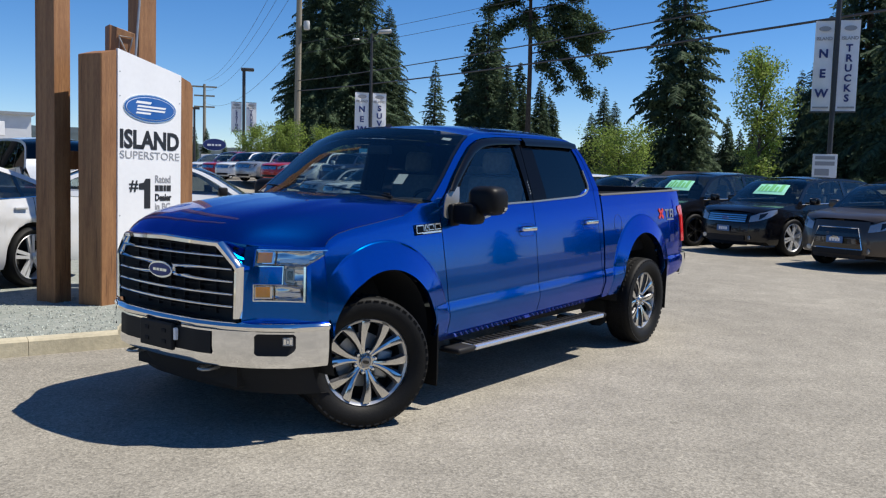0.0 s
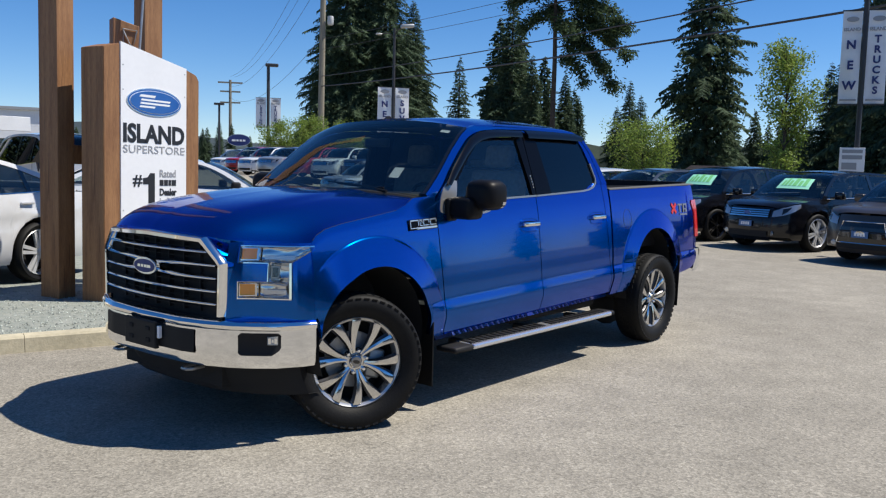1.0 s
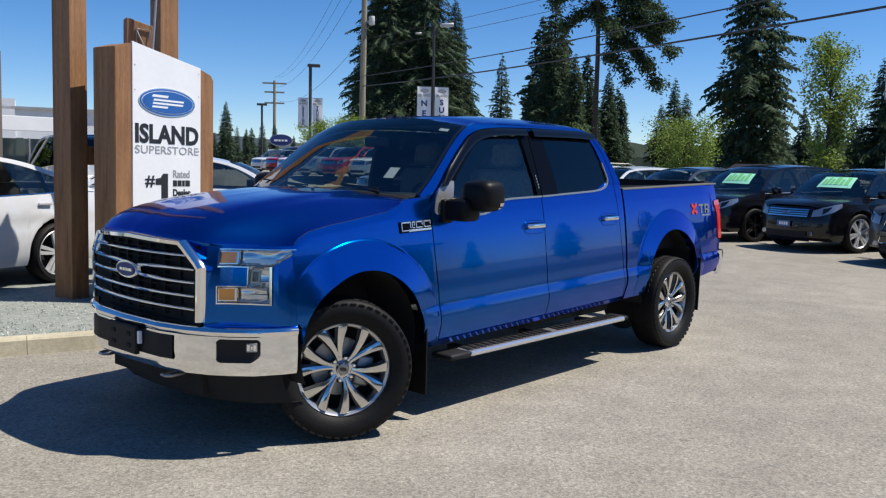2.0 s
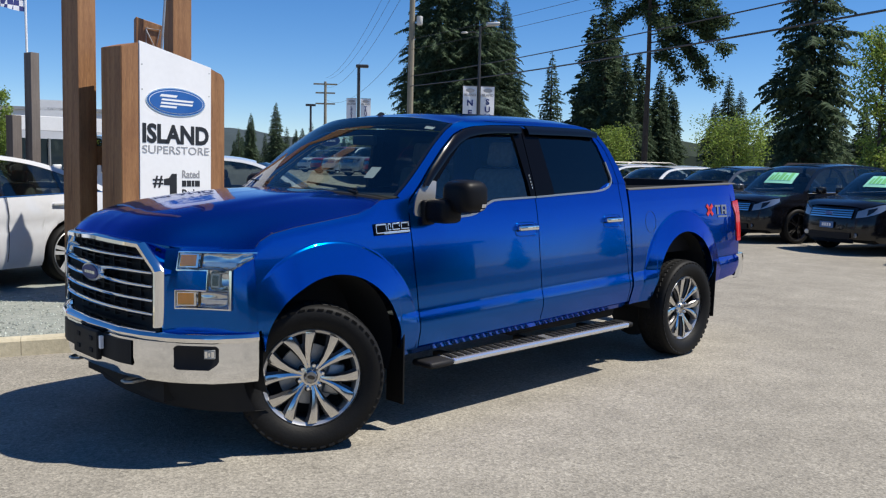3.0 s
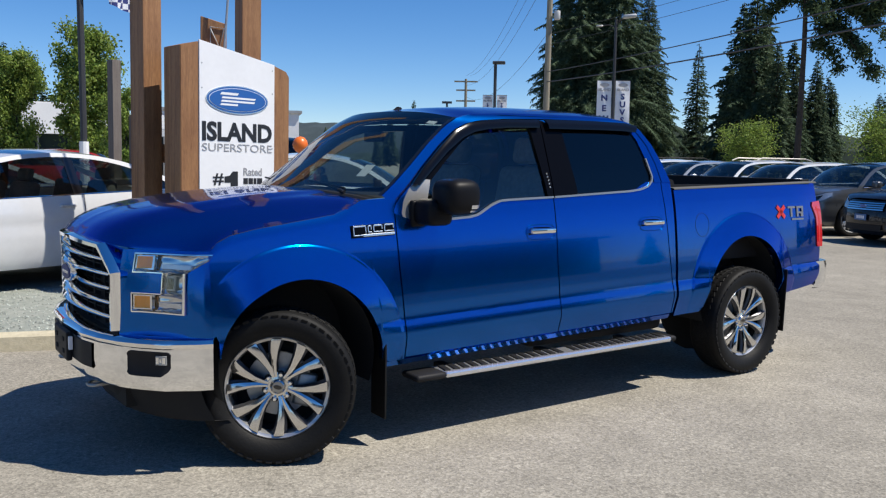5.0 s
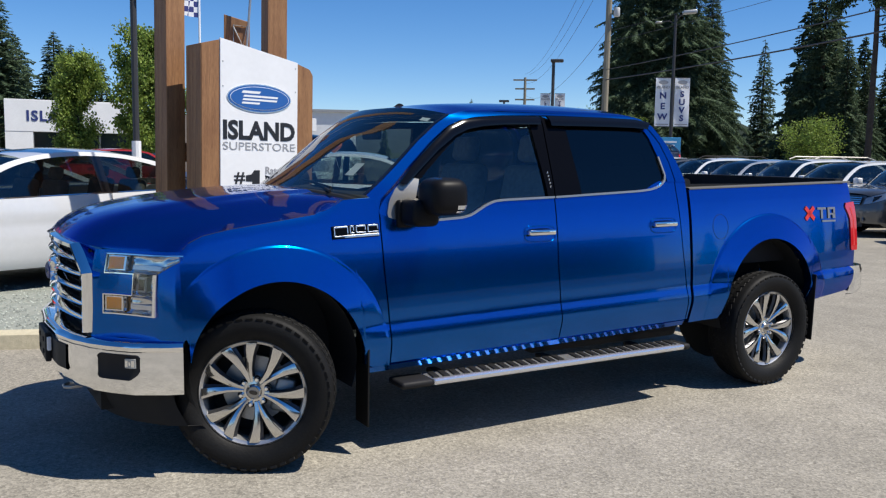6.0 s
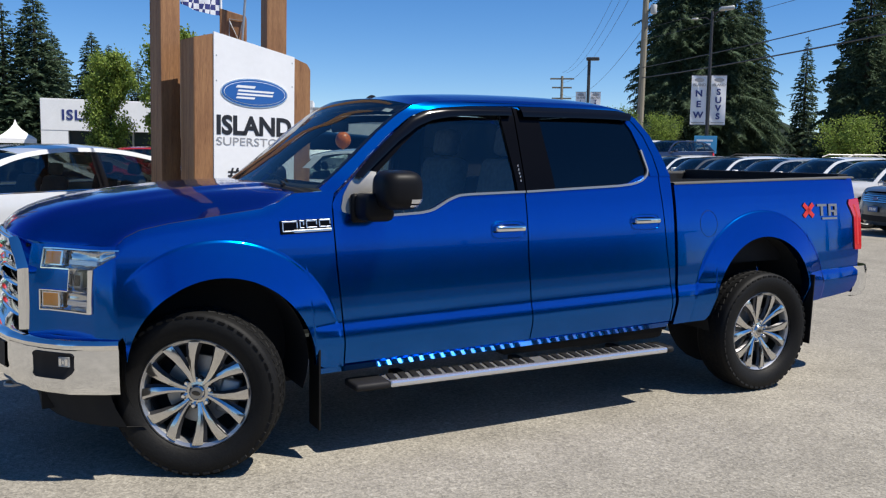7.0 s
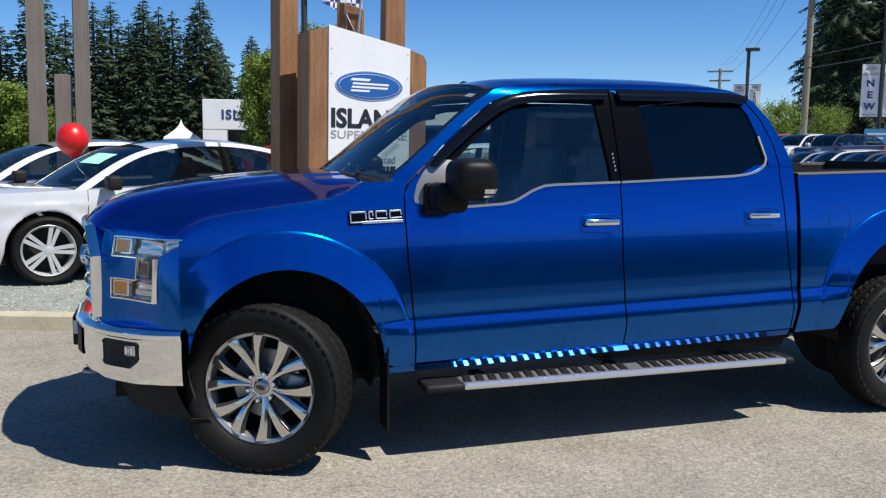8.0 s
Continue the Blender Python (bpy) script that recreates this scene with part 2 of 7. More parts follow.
def box(x0, x1, y0, y1, z0, z1, bev=0.0, seg=2, bm=None):
    b = bmesh.new()
    bmesh.ops.create_cube(b, size=1, matrix=Matrix.Translation(((x0 + x1) / 2, (y0 + y1) / 2, (z0 + z1) / 2)) @ Matrix.Diagonal((abs(x1 - x0), abs(y1 - y0), abs(z1 - z0), 1)))
    if bev:
        bmesh.ops.bevel(b, geom=b.edges[:], offset=bev, segments=seg, affect="EDGES", profile=0.5)
    return merge(bm, b)


def merge(bm, b, m=None):
    """Adds b (moved by m) to bm, or returns it when bm is None."""
    if m is not None:
        bmesh.ops.transform(b, matrix=m, verts=b.verts[:])
    if bm is None:
        return b
    me = bpy.data.meshes.new("tmp")
    b.to_mesh(me)
    b.free()
    bm.from_mesh(me)
    bpy.data.meshes.remove(me)
    return bm


def tube(points, r, seg=8, bm=None, r_end=None, caps=True):
    """A round bar along points."""
    b = bmesh.new()
    rings = []
    pts = [Vector(p) for p in points]
    n = len(pts)
    for i, p in enumerate(pts):
        d = (pts[min(i + 1, n - 1)] - pts[max(i - 1, 0)]).normalized()
        a = d.orthogonal().normalized() if abs(d.z) > 0.9 else d.cross(Vector((0, 0, 1))).normalized()
        c = d.cross(a)
        rr = r if r_end is None else r + (r_end - r) * i / max(1, n - 1)
        rings.append([b.verts.new(p + (a * math.cos(2 * math.pi * k / seg) + c * math.sin(2 * math.pi * k / seg)) * rr) for k in range(seg)])
    for q, s in zip(rings, rings[1:]):
        for k in range(seg):
            b.faces.new((q[k], q[(k + 1) % seg], s[(k + 1) % seg], s[k]))
    if caps:
        b.faces.new(rings[0][::-1])
        b.faces.new(rings[-1])
    return merge(bm, b)


def plate(outline, depth, axis="y", at=0.0, bev=0.0, bm=None):
    """A flat outline [(u, v), ...] given depth. axis y: u, v are x, z and the front lies at y = at, its back at at + depth; axis x: y, z; axis z: x, y."""
    b = bmesh.new()

    def p(u, v, w):
        return {"y": (u, w, v), "x": (w, u, v), "z": (u, v, w)}[axis]
    front = [b.verts.new(p(u, v, at)) for u, v in outline]
    back = [b.verts.new(p(u, v, at + depth)) for u, v in outline]
    b.faces.new(front)
    b.faces.new(back[::-1])
    n = len(outline)
    for i in range(n):
        b.faces.new((front[i], front[(i + 1) % n], back[(i + 1) % n], back[i]))
    bmesh.ops.recalc_face_normals(b, faces=b.faces)
    if bev:
        bmesh.ops.bevel(b, geom=b.edges[:], offset=bev, segments=2, affect="EDGES")
    return merge(bm, b)


def ellipse(cx, cz, a, b, n=40):
    return [(cx + a * math.cos(2 * math.pi * i / n), cz + b * math.sin(2 * math.pi * i / n)) for i in range(n)]


def lathe(profile, seg=48, bm=None, axis="y"):
    """Turns [(radius, along), ...] round the y axis."""
    b = bmesh.new()
    rings = [[b.verts.new((r * math.cos(2 * math.pi * k / seg), y, r * math.sin(2 * math.pi * k / seg))) for k in range(seg)] for r, y in profile]
    for q, s in zip(rings, rings[1:]):
        for k in range(seg):
            b.faces.new((q[k], q[(k + 1) % seg], s[(k + 1) % seg], s[k]))
    bmesh.ops.remove_doubles(b, verts=b.verts[:], dist=1e-5)
    return merge(bm, b)


def grid(points, bm=None, close=False):
    """Quads over rows of points."""
    b = bmesh.new()
    rows = [[b.verts.new(p) for p in row] for row in points]
    for q, s in zip(rows, rows[1:]):
        for k in range(len(q) - (0 if close else 1)):
            k2 = (k + 1) % len(q)
            b.faces.new((q[k], q[k2], s[k2], s[k]))
    bmesh.ops.remove_doubles(b, verts=b.verts[:], dist=1e-5)
    return merge(bm, b)


def lettering(text, size, m, material, parent, name="lettering", depth=0.003, bold=0.0, squeeze=1.0, align="LEFT", spacing=1.0):
    """Built-in font turned into a mesh: x to the right, y up on the plane of m."""
    cu = bpy.data.curves.new(name, "FONT")
    cu.body, cu.size, cu.extrude, cu.offset, cu.align_x, cu.space_character, cu.resolution_u = text, size, depth, bold, align, spacing, 3
    tmp = bpy.data.objects.new(name, cu)
    scene.collection.objects.link(tmp)
    dg = bpy.context.evaluated_depsgraph_get()
    me = bpy.data.meshes.new_from_object(tmp.evaluated_get(dg))
    bpy.data.objects.remove(tmp)
    bpy.data.curves.remove(cu)
    me.transform(m @ Matrix.Diagonal((squeeze, 1, 1, 1)))
    me.materials.clear()
    me.materials.append(material)
    ob = new(name, me)
    ob.parent = parent
    return ob


def lerp(a, b, t):
    return a + (b - a) * t


def table(pairs):
    """A piecewise-linear function through (u, value) pairs."""
    us, vs = [p[0] for p in pairs], [p[1] for p in pairs]
    return lambda u: float(np.interp(u, us, vs))


def rounded(points, times=2):
    """A polyline with its corners cut."""
    for _ in range(times):
        cut = [points[0]]
        for a, b in zip(points, points[1:]):
            cut += [tuple(lerp(p, q, 0.25) for p, q in zip(a, b)), tuple(lerp(p, q, 0.75) for p, q in zip(a, b))]
        points = cut + [points[-1]]
    return points


def curve(pairs):
    """A smooth function through (u, value) pairs."""
    us, vs = [p[0] for p in pairs], [p[1] for p in pairs]
    slopes = np.gradient(vs, us)

    def f(u):
        if u <= us[0]:
            return vs[0]
        if u >= us[-1]:
            return vs[-1]
        i = int(np.searchsorted(us, u)) - 1
        h = us[i + 1] - us[i]
        t = (u - us[i]) / h
        return float((2 * t**3 - 3 * t**2 + 1) * vs[i] + (t**3 - 2 * t**2 + t) * h * slopes[i] + (-2 * t**3 + 3 * t**2) * vs[i + 1] + (t**3 - t**2) * h * slopes[i + 1])
    return f


# ---- ground ----
bm = bmesh.new()
bmesh.ops.create_grid(bm, x_segments=4, y_segments=4, size=900)
tagged(part("ground", bm, ASPHALT), "sunlit worn grey asphalt lot with fine stone grain", "asphalt", kind="structure")

# ---- the blue pickup ----
RAKE = 0.024                          # the body rises gently to the rear
ARCHES = ((0.025, 0.535, 0.437, 0.612), (3.69, 0.60, 0.455, 0.628))   # x, z, lip radius, flare radius
SIDE_Y = table([(0.40, 0.915), (0.46, 0.94), (0.52, 0.957), (0.58, 0.974), (0.615, 0.983), (0.65, 0.9815), (0.69, 0.975), (0.722, 0.9675), (0.73, 0.967), (0.79, 0.9655), (0.85, 0.962), (0.94, 0.9545), (1.01, 0.9475), (1.07, 0.941), (1.12, 0.935), (1.17, 0.928), (1.22, 0.920), (1.27, 0.911), (1.32, 0.900), (1.38, 0.886), (1.46, 0.865)])


def side_y(x, z):
    """Half width of the truck's flank at x and z."""
    y = SIDE_Y(z - RAKE * (x - 1.3))
    if x < 0.25:
        y -= 0.045 * ((0.25 - x) / 0.7) ** 2
    if x > 4.3:
        y -= 0.035 * ((x - 4.3) / 0.45) ** 2
    for cx, cz, r0, r1 in ARCHES:
        r = math.hypot(x - cx, max(0, z - cz))
        if r < r1:
            s = min(1, (r1 - r) / (r1 - r0))
            low = 0.35 + 0.65 * max(0, min(1, (z - 0.56) / 0.24))
            if x < -0.20:
                low *= max(0, (x + 0.44) / 0.24) ** 1.5
            y += (0.005 * min(1, s / 0.06) + 0.036 * s) * low
    return y


def flank(name, material, parent, side, us, rows, bottom, top, left, right, y_of=side_y, flange=0.03, label=""):
    """A body panel on the truck's flank: columns us 0..1 between the lines left(z) and right(z), rows between bottom(x) and top(x)."""
    xa, xb = left(0.9), right(0.9)
    pts = []
    for u in us:
        x = lerp(xa, xb, u)
        zb, zt = bottom(x), top(x)
        col = []
        for k in range(rows + 1):
            z = lerp(zb, zt, k / rows)
            xx = lerp(left(z), right(z), u)
            col.append((xx, side * y_of(xx, z), z))
        col = [(col[0][0], col[0][1] - side * flange, col[0][2])] + col + [(col[-1][0], col[-1][1] - side * flange, col[-1][2])]
        pts.append(col)
    first = [(p[0], p[1] - side * flange, p[2]) for p in pts[0]]
    last = [(p[0], p[1] - side * flange, p[2]) for p in pts[-1]]
    return part(name, grid([first] + pts + [last]), material, parent, label, smooth=True, angle=32)


def strip(name, outer, inner, y_of, side, material, parent, depth=0.035, label="", n=1):
    """A band between two lines on the flank, with thickness."""
    rows = []
    for (x0, z0), (x1, z1) in zip(outer, inner):
        a = [(lerp(x0, x1, k / n), lerp(z0, z1, k / n)) for k in range(n + 1)]
        pts = [(x, side * y_of(x, z), z) for x, z in a]
        pts = [(pts[0][0], pts[0][1] - side * depth, pts[0][2])] + pts + [(pts[-1][0], pts[-1][1] - side * depth, pts[-1][2])]
        rows.append(pts)
    return part(name, grid(rows), material, parent, label, smooth=True, angle=40)


def dense(line, n):
    """n points evenly spaced along a polyline of (x, z)."""
    p = np.array(line, float)
    d = np.concatenate([[0], np.cumsum(np.hypot(*np.diff(p, axis=0).T))])
    s = np.linspace(0, d[-1], n)
    return list(zip(np.interp(s, d, p[:, 0]), np.interp(s, d, p[:, 1])))


def cabin_y(x, z):
    """Half width of the greenhouse."""
    y = float(np.interp(z - 0.012 * (x - 1.7), [1.20, 1.38, 1.45, 1.83, 1.865, 1.90], [0.926, 0.896, 0.878, 0.742, 0.715, 0.655]))
    if x < 1.2:
        y -= 0.02 * ((1.2 - x) / 0.6) ** 2
    return y


def visor(top, low, side, parent):
    """A bowed smoked deflector between two lines on the greenhouse."""
    rows = []
    for (x0, z0), (x1, z1) in zip(top, low):
        row = []
        for k in range(9):
            f = k / 8
            x, z = lerp(x0, x1, f), lerp(z0, z1, f)
            row.append((x, side * (cabin_y(x, z) + 0.008 + 0.024 * math.sin(math.pi * min(1, 0.22 + 0.46 * f))), z))
        row.append((row[-1][0], row[-1][1] - side * 0.014, row[-1][2] + 0.002))
        rows.append(row)
    rows = [[(p[0], p[1] - side * 0.018, p[2]) for p in rows[0]]] + rows + [[(p[0], p[1] - side * 0.018, p[2]) for p in rows[-1]]]
    return part("rain_visor", grid(rows), SMOKED, parent, "smoked black rain visor", smooth=True, angle=50)


def egg_box(centre, radii, power, nu=20, nv=28):
    """A box with generously rounded corners."""
    def bend(v):
        return math.copysign(abs(v) ** (2 / power), v)
    rows = []
    for i in range(nu + 1):
        t = -math.pi / 2 + math.pi * i / nu
        rows.append([(centre[0] + radii[0] * bend(math.cos(t)) * bend(math.cos(2 * math.pi * k / nv)), centre[1] + radii[1] * bend(math.cos(t)) * bend(math.sin(2 * math.pi * k / nv)), centre[2] + radii[2] * bend(math.sin(t))) for k in range(nv)])
    return grid(rows, close=True)


truck = thing("pickup_truck", "glossy metallic blue crew-cab pickup with chrome grille on asphalt", "pickup truck")

# hood
FRONT_X = curve([(0, -0.878), (0.3, -0.866), (0.45, -0.838), (0.60, -0.765), (0.70, -0.672), (0.80, -0.565), (0.90, -0.44)])
REAR_X = curve([(0, 0.36), (0.5, 0.40), (0.90, 0.50)])
FRONT_Z = curve([(0, 1.172), (0.45, 1.160), (0.65, 1.132), (0.90, 1.128)])
HOOD_RISE = curve([(0, 0), (0.03, 0.15), (0.07, 0.27), (0.14, 0.40), (0.25, 0.54), (0.5, 0.75), (0.75, 0.90), (1, 1.0)])
REAR_Z = curve([(0, 1.415), (0.55, 1.408), (0.80, 1.388), (0.90, 1.372)])


FENDER_TOP = table([(-0.44, 1.120), (-0.40, 1.165), (-0.33, 1.200), (-0.2, 1.228), (0.0, 1.257), (0.25, 1.293), (0.33, 1.322), (0.40, 1.366), (0.64, 1.380)])


def fender_y(x, z):
    y = side_y(x, z)
    d = max(0, z - FENDER_TOP(x) + 0.05)
    return y - 2.2 * max(0.15, min(1, (0.46 - x) / 0.25)) * d * d


def hood_point(s, v):
    a = abs(v) * 0.9
    x = lerp(FRONT_X(a), REAR_X(a), s)
    z = FRONT_Z(a) + (REAR_Z(a) - FRONT_Z(a)) * HOOD_RISE(s)
    z += 0.014 * (1 / (1 + math.exp((abs(v) - lerp(0.60, 0.50, s)) * 40))) * min(1, s / 0.15)
    z -= 0.022 * s * s
    xe = lerp(-0.44, 0.43, s)
    ze = FENDER_TOP(xe)
    ye = fender_y(xe, ze) - 0.005
    f = max(0, (abs(v) - 0.63) / 0.37) ** 1.6
    return (lerp(x, xe, f), v * ye, lerp(z, ze + 0.001, f))


vs = [-1 + 2 * k / 60 for k in range(61)]
ss = [0, 0.012, 0.03, 0.055, 0.09, 0.14, 0.2] + [0.2 + 0.8 * k / 16 for k in range(1, 17)]
rows = [[Vector(hood_point(s, v)) for v in vs] for s in ss]
rows = [[p + Vector((0.085, 0, -0.07)) for p in rows[0]], [p + Vector((0.008, 0, -0.02)) for p in rows[0]]] + rows + [[p + Vector((0, 0, -0.03)) for p in rows[-1]]]
rows = [[r[0] + Vector((0, 0.012, -0.03))] + r + [r[-1] + Vector((0, -0.012, -0.03))] for r in rows]
part("hood", grid(rows), PAINT, truck, smooth=True, angle=40)

for v in (-1, 1):
    part("hood_gap", tube([Vector(hood_point(s, v)) + Vector((0, v * 0.002, 0.0)) for s in np.linspace(0.02, 1, 30)], 0.002, 5), DARK, truck)

# cowl and wipers
part("cowl", grid([[(REAR_X(abs(v) * 0.9) + dx, v * 0.86, REAR_Z(abs(v) * 0.9) + dz) for v in vs[::3]] for dx, dz in ((-0.03, -0.045), (0.005, -0.012), (0.06, -0.006), (0.16, -0.03))]), BLACK_PLASTIC, truck, smooth=True)
for y0 in (-0.62, 0.08):
    bm = tube([(0.44, y0, 1.40), (0.50, y0 + 0.3, 1.425), (0.56, y0 + 0.58, 1.435)], 0.009, 6)
    tube([(0.47, y0 + 0.05, 1.42), (0.54, y0 + 0.66, 1.445)], 0.006, 6, bm)
    part("wiper", bm, BLACK_PLASTIC, truck)


# flank panels on both sides
def arch(i, dz=0.0):
    cx, cz, r0, _ = ARCHES[i]
    return lambda x: cz + dz + math.sqrt(max(0, r0 * r0 - (x - cx) ** 2)) if abs(x - cx) < r0 else -9


def arch_columns(x0, x1, i, n=64):
    """Column places between x0 and x1, crowded at the sides of the wheel arch."""
    cx, _, r0, r1 = ARCHES[i]
    xs = {x0, x1}
    for k in range(n + 1):
        x = cx - r0 * 1.0 * math.cos(math.pi * k / n)
        if x0 < x < x1:
            xs.add(x)
    for k in range(30):
        x = lerp(x0, x1, k / 29)
        if not cx - r1 - 0.03 < x < cx + r1 + 0.03:
            xs.add(x)
    for k in range(1, 29):
        for way in (-1, 1):
            x = cx + way * lerp(r0 + 0.004, r1 + 0.024, k / 28)
            if x0 < x < x1:
                xs.add(x)
    xs = sorted(xs)
    return [(x - x0) / (x1 - x0) for x in xs]


DOOR_LINE = table([(0.45, 0.655), (0.7, 0.640), (1.0, 0.615), (1.2, 0.606), (1.30, 0.606), (1.42, 0.64)])
FRONT_BELT = table([(0.60, 1.30), (0.70, 1.262), (0.80, 1.243), (1.12, 1.262), (1.18, 1.275), (1.28, 1.328), (1.345, 1.352), (1.42, 1.358), (1.80, 1.372)])
REAR_BELT = table([(1.80, 1.372), (2.48, 1.402), (2.58, 1.412), (2.64, 1.44), (2.70, 1.46), (2.95, 1.46)])


REAR_LIGHT = table([(0.56, 4.66), (0.75, 4.72), (0.95, 4.735), (1.42, 4.69), (1.50, 4.66)])

for side in (-1, 1):
    f_arch, r_arch = arch(0), arch(1)
    fender_bottom = table([(-0.44, 0.70), (-0.413, 0.72), (-0.41, 0.60), (0.46, 0.60), (0.464, 0.50), (0.52, 0.475), (0.66, 0.47)])
    flank("fender", PAINT, truck, side, arch_columns(-0.44, 0.625, 0), 90, lambda x: max(f_arch(x), fender_bottom(x)), FENDER_TOP, lambda z: -0.44, lambda z: DOOR_LINE(z) - 0.004, fender_y)
    sill = table([(0.6, 0.485), (2.9, 0.535)])
    cols = [k / 44 for k in range(45)]
    front_door = flank("front_door", PAINT, truck, side, cols, 40, sill, FRONT_BELT, lambda z: DOOR_LINE(z) + 0.004, lambda z: 1.783 + 0.02 * max(0, min(1, (0.95 - z) / 0.35)))
    rear_door = flank("rear_door", PAINT, truck, side, cols, 40, sill, REAR_BELT, lambda z: 1.791 + 0.02 * max(0, min(1, (0.95 - z) / 0.35)), lambda z: float(np.interp(z, [0.5, 0.7, 1.0, 1.4], [2.885, 2.868, 2.83, 2.80])))
    flank("cab_corner", PAINT, truck, side, [k / 4 for k in range(5)], 30, sill, lambda x: 1.46, lambda z: float(np.interp(z, [0.5, 0.7, 1.0, 1.4], [2.893, 2.876, 2.838, 2.808])), lambda z: 2.90, flange=0.3)
    bed_bottom = table([(2.9, 0.505), (3.2, 0.515), (3.232, 0.55), (4.14, 0.55), (4.15, 0.56), (4.66, 0.612), (4.8, 0.62)])
    flank("bed_side", PAINT, truck, side, arch_columns(2.925, 4.70, 1), 100, lambda x: max(r_arch(x), bed_bottom(x)), lambda x: 1.406 + RAKE * (x - 2.9), lambda z: 2.925, REAR_LIGHT, flange=0.06)
    part("bed_rail_cap", grid([[(x, side * y, 1.404 + RAKE * (x - 2.9) + dz) for y, dz in ((0.897, 0.0), (0.896, 0.007), (0.885, 0.012), (0.80, 0.012), (0.795, -0.03))] for x in np.linspace(2.925, 4.675, 8)]), RAIL_GREY, truck, "black plastic bed rail cap, greyed for its lit top")
    # rocker panel, dark glossy lower strip
    part("rocker_panel", grid([[(x, side * (y + (0.002 * k)), z + RAKE * (x - 0.7)) for k, (y, z) in enumerate(((0.91, 0.49), (0.925, 0.468), (0.905, 0.435), (0.86, 0.425)))] for x in np.linspace(0.50, 2.9, 12)]), PAINT, truck, smooth=True)
    # wheel wells
    for i, (cx, cz, r0, _) in enumerate(ARCHES):
        a = [math.pi * (-0.12 + 1.24 * k / 24) for k in range(25)]
        part("wheel_well", grid([[(cx + (r0 + 0.004) * math.cos(t), side * y, cz + (r0 + 0.004) * math.sin(t)) for t in a] for y in (0.93, 0.80, 0.55)]), DARK, truck, smooth=True)
        part("well_back", plate([(cx + 0.46 * math.cos(2 * math.pi * k / 24), cz - 0.03 + 0.47 * math.sin(2 * math.pi * k / 24)) for k in range(24)], 0.02, at=side * 0.55), DARK, truck)
    # greenhouse frame: cab side with pillars and roof rail, then the doors' upper frames
    outer = dense([(0.545, 1.388), (0.66, 1.478), (0.765, 1.566), (0.90, 1.684), (1.04, 1.79), (1.13, 1.838), (1.25, 1.868), (1.5, 1.888), (1.84, 1.897), (2.3, 1.898), (2.48, 1.893), (2.60, 1.872), (2.70, 1.822), (2.79, 1.72), (2.86, 1.58), (2.90, 1.455)], 60)
    gap = dense([(0.60, 1.345), (0.72, 1.452), (0.83, 1.556), (0.97, 1.677), (1.10, 1.772), (1.20, 1.812), (1.30, 1.833), (1.5, 1.850), (1.84, 1.862), (2.3, 1.866), (2.50, 1.862), (2.60, 1.846), (2.67, 1.80), (2.74, 1.71), (2.79, 1.58), (2.812, 1.455)], 60)
    strip("cab_side", outer, gap, cabin_y, side, PAINT, truck, n=3)
    fg = dense([(0.612, 1.235), (0.612, 1.32), (0.640, 1.362), (0.735, 1.448), (0.838, 1.548), (0.975, 1.668), (1.105, 1.764), (1.20, 1.804), (1.30, 1.825), (1.5, 1.842), (1.783, 1.853)], 40)
    fw = dense([(0.70, 1.225), (0.70, 1.285), (0.80, 1.405), (0.905, 1.500), (1.03, 1.610), (1.14, 1.700), (1.23, 1.748), (1.33, 1.778), (1.5, 1.796), (1.70, 1.806)], 40)
    fm = [tuple(lerp(p, q, 1.0 if k < 9 else 0.30) for p, q in zip(a, b)) for k, (a, b) in enumerate(zip(fg, fw))]
    strip("window_frame", fg, fm, cabin_y, side, PAINT, front_door, n=2)
    strip("window_seal", fm[8:], fw[8:], cabin_y, side, PILLAR_BLACK, front_door, label="black window seal")
    rg = dense([(1.791, 1.853), (2.3, 1.858), (2.50, 1.854), (2.594, 1.838), (2.662, 1.795), (2.732, 1.707), (2.782, 1.58), (2.803, 1.455)], 40)
    rw = dense([(1.93, 1.812), (2.3, 1.820), (2.52, 1.820), (2.60, 1.808), (2.65, 1.745), (2.695, 1.62), (2.73, 1.50), (2.735, 1.455)], 40)
    strip("window_frame", rg, rw, cabin_y, side, PAINT, rear_door, n=2)
    # black pillar between the windows
    strip("pillar_cover", dense([(1.69, 1.806), (1.735, 1.366)], 10), dense([(1.783, 1.853), (1.783, 1.369)], 10), lambda x, z: cabin_y(x, z) + 0.002, side, PILLAR_BLACK, front_door)
    strip("pillar_cover", dense([(1.791, 1.853), (1.791, 1.369)], 10), dense([(1.955, 1.814), (1.995, 1.380)], 10), lambda x, z: cabin_y(x, z) + 0.002, side, PILLAR_BLACK, rear_door)
    for k in range(5):
        part("keypad_button", merge(None, box(-0.004, 0.004, -0.002, 0.002, -0.006, 0.006), Matrix.Translation((1.760 - 0.0015 * k, side * (cabin_y(1.752, 1.43 + 0.021 * k) + 0.004), 1.43 + 0.021 * k))), SILVER_TRIM, front_door)
    # glass
    low = dense([(0.70, 1.255), (0.80, 1.243), (1.12, 1.262), (1.18, 1.275), (1.28, 1.328), (1.345, 1.352), (1.42, 1.358), (1.772, 1.370)], 40)
    part("window_pane", grid([[(x, side * (cabin_y(x, z) - 0.012), z) for x, z in ((lerp(a[0], b[0], k / 4), lerp(a[1], b[1], k / 4)) for k in range(5))] for a, b in zip(low, fw)]), GLASS, front_door, smooth=True)
    low_r = dense([(1.985, 1.38), (2.48, 1.402), (2.60, 1.414), (2.70, 1.44), (2.74, 1.46)], 40)
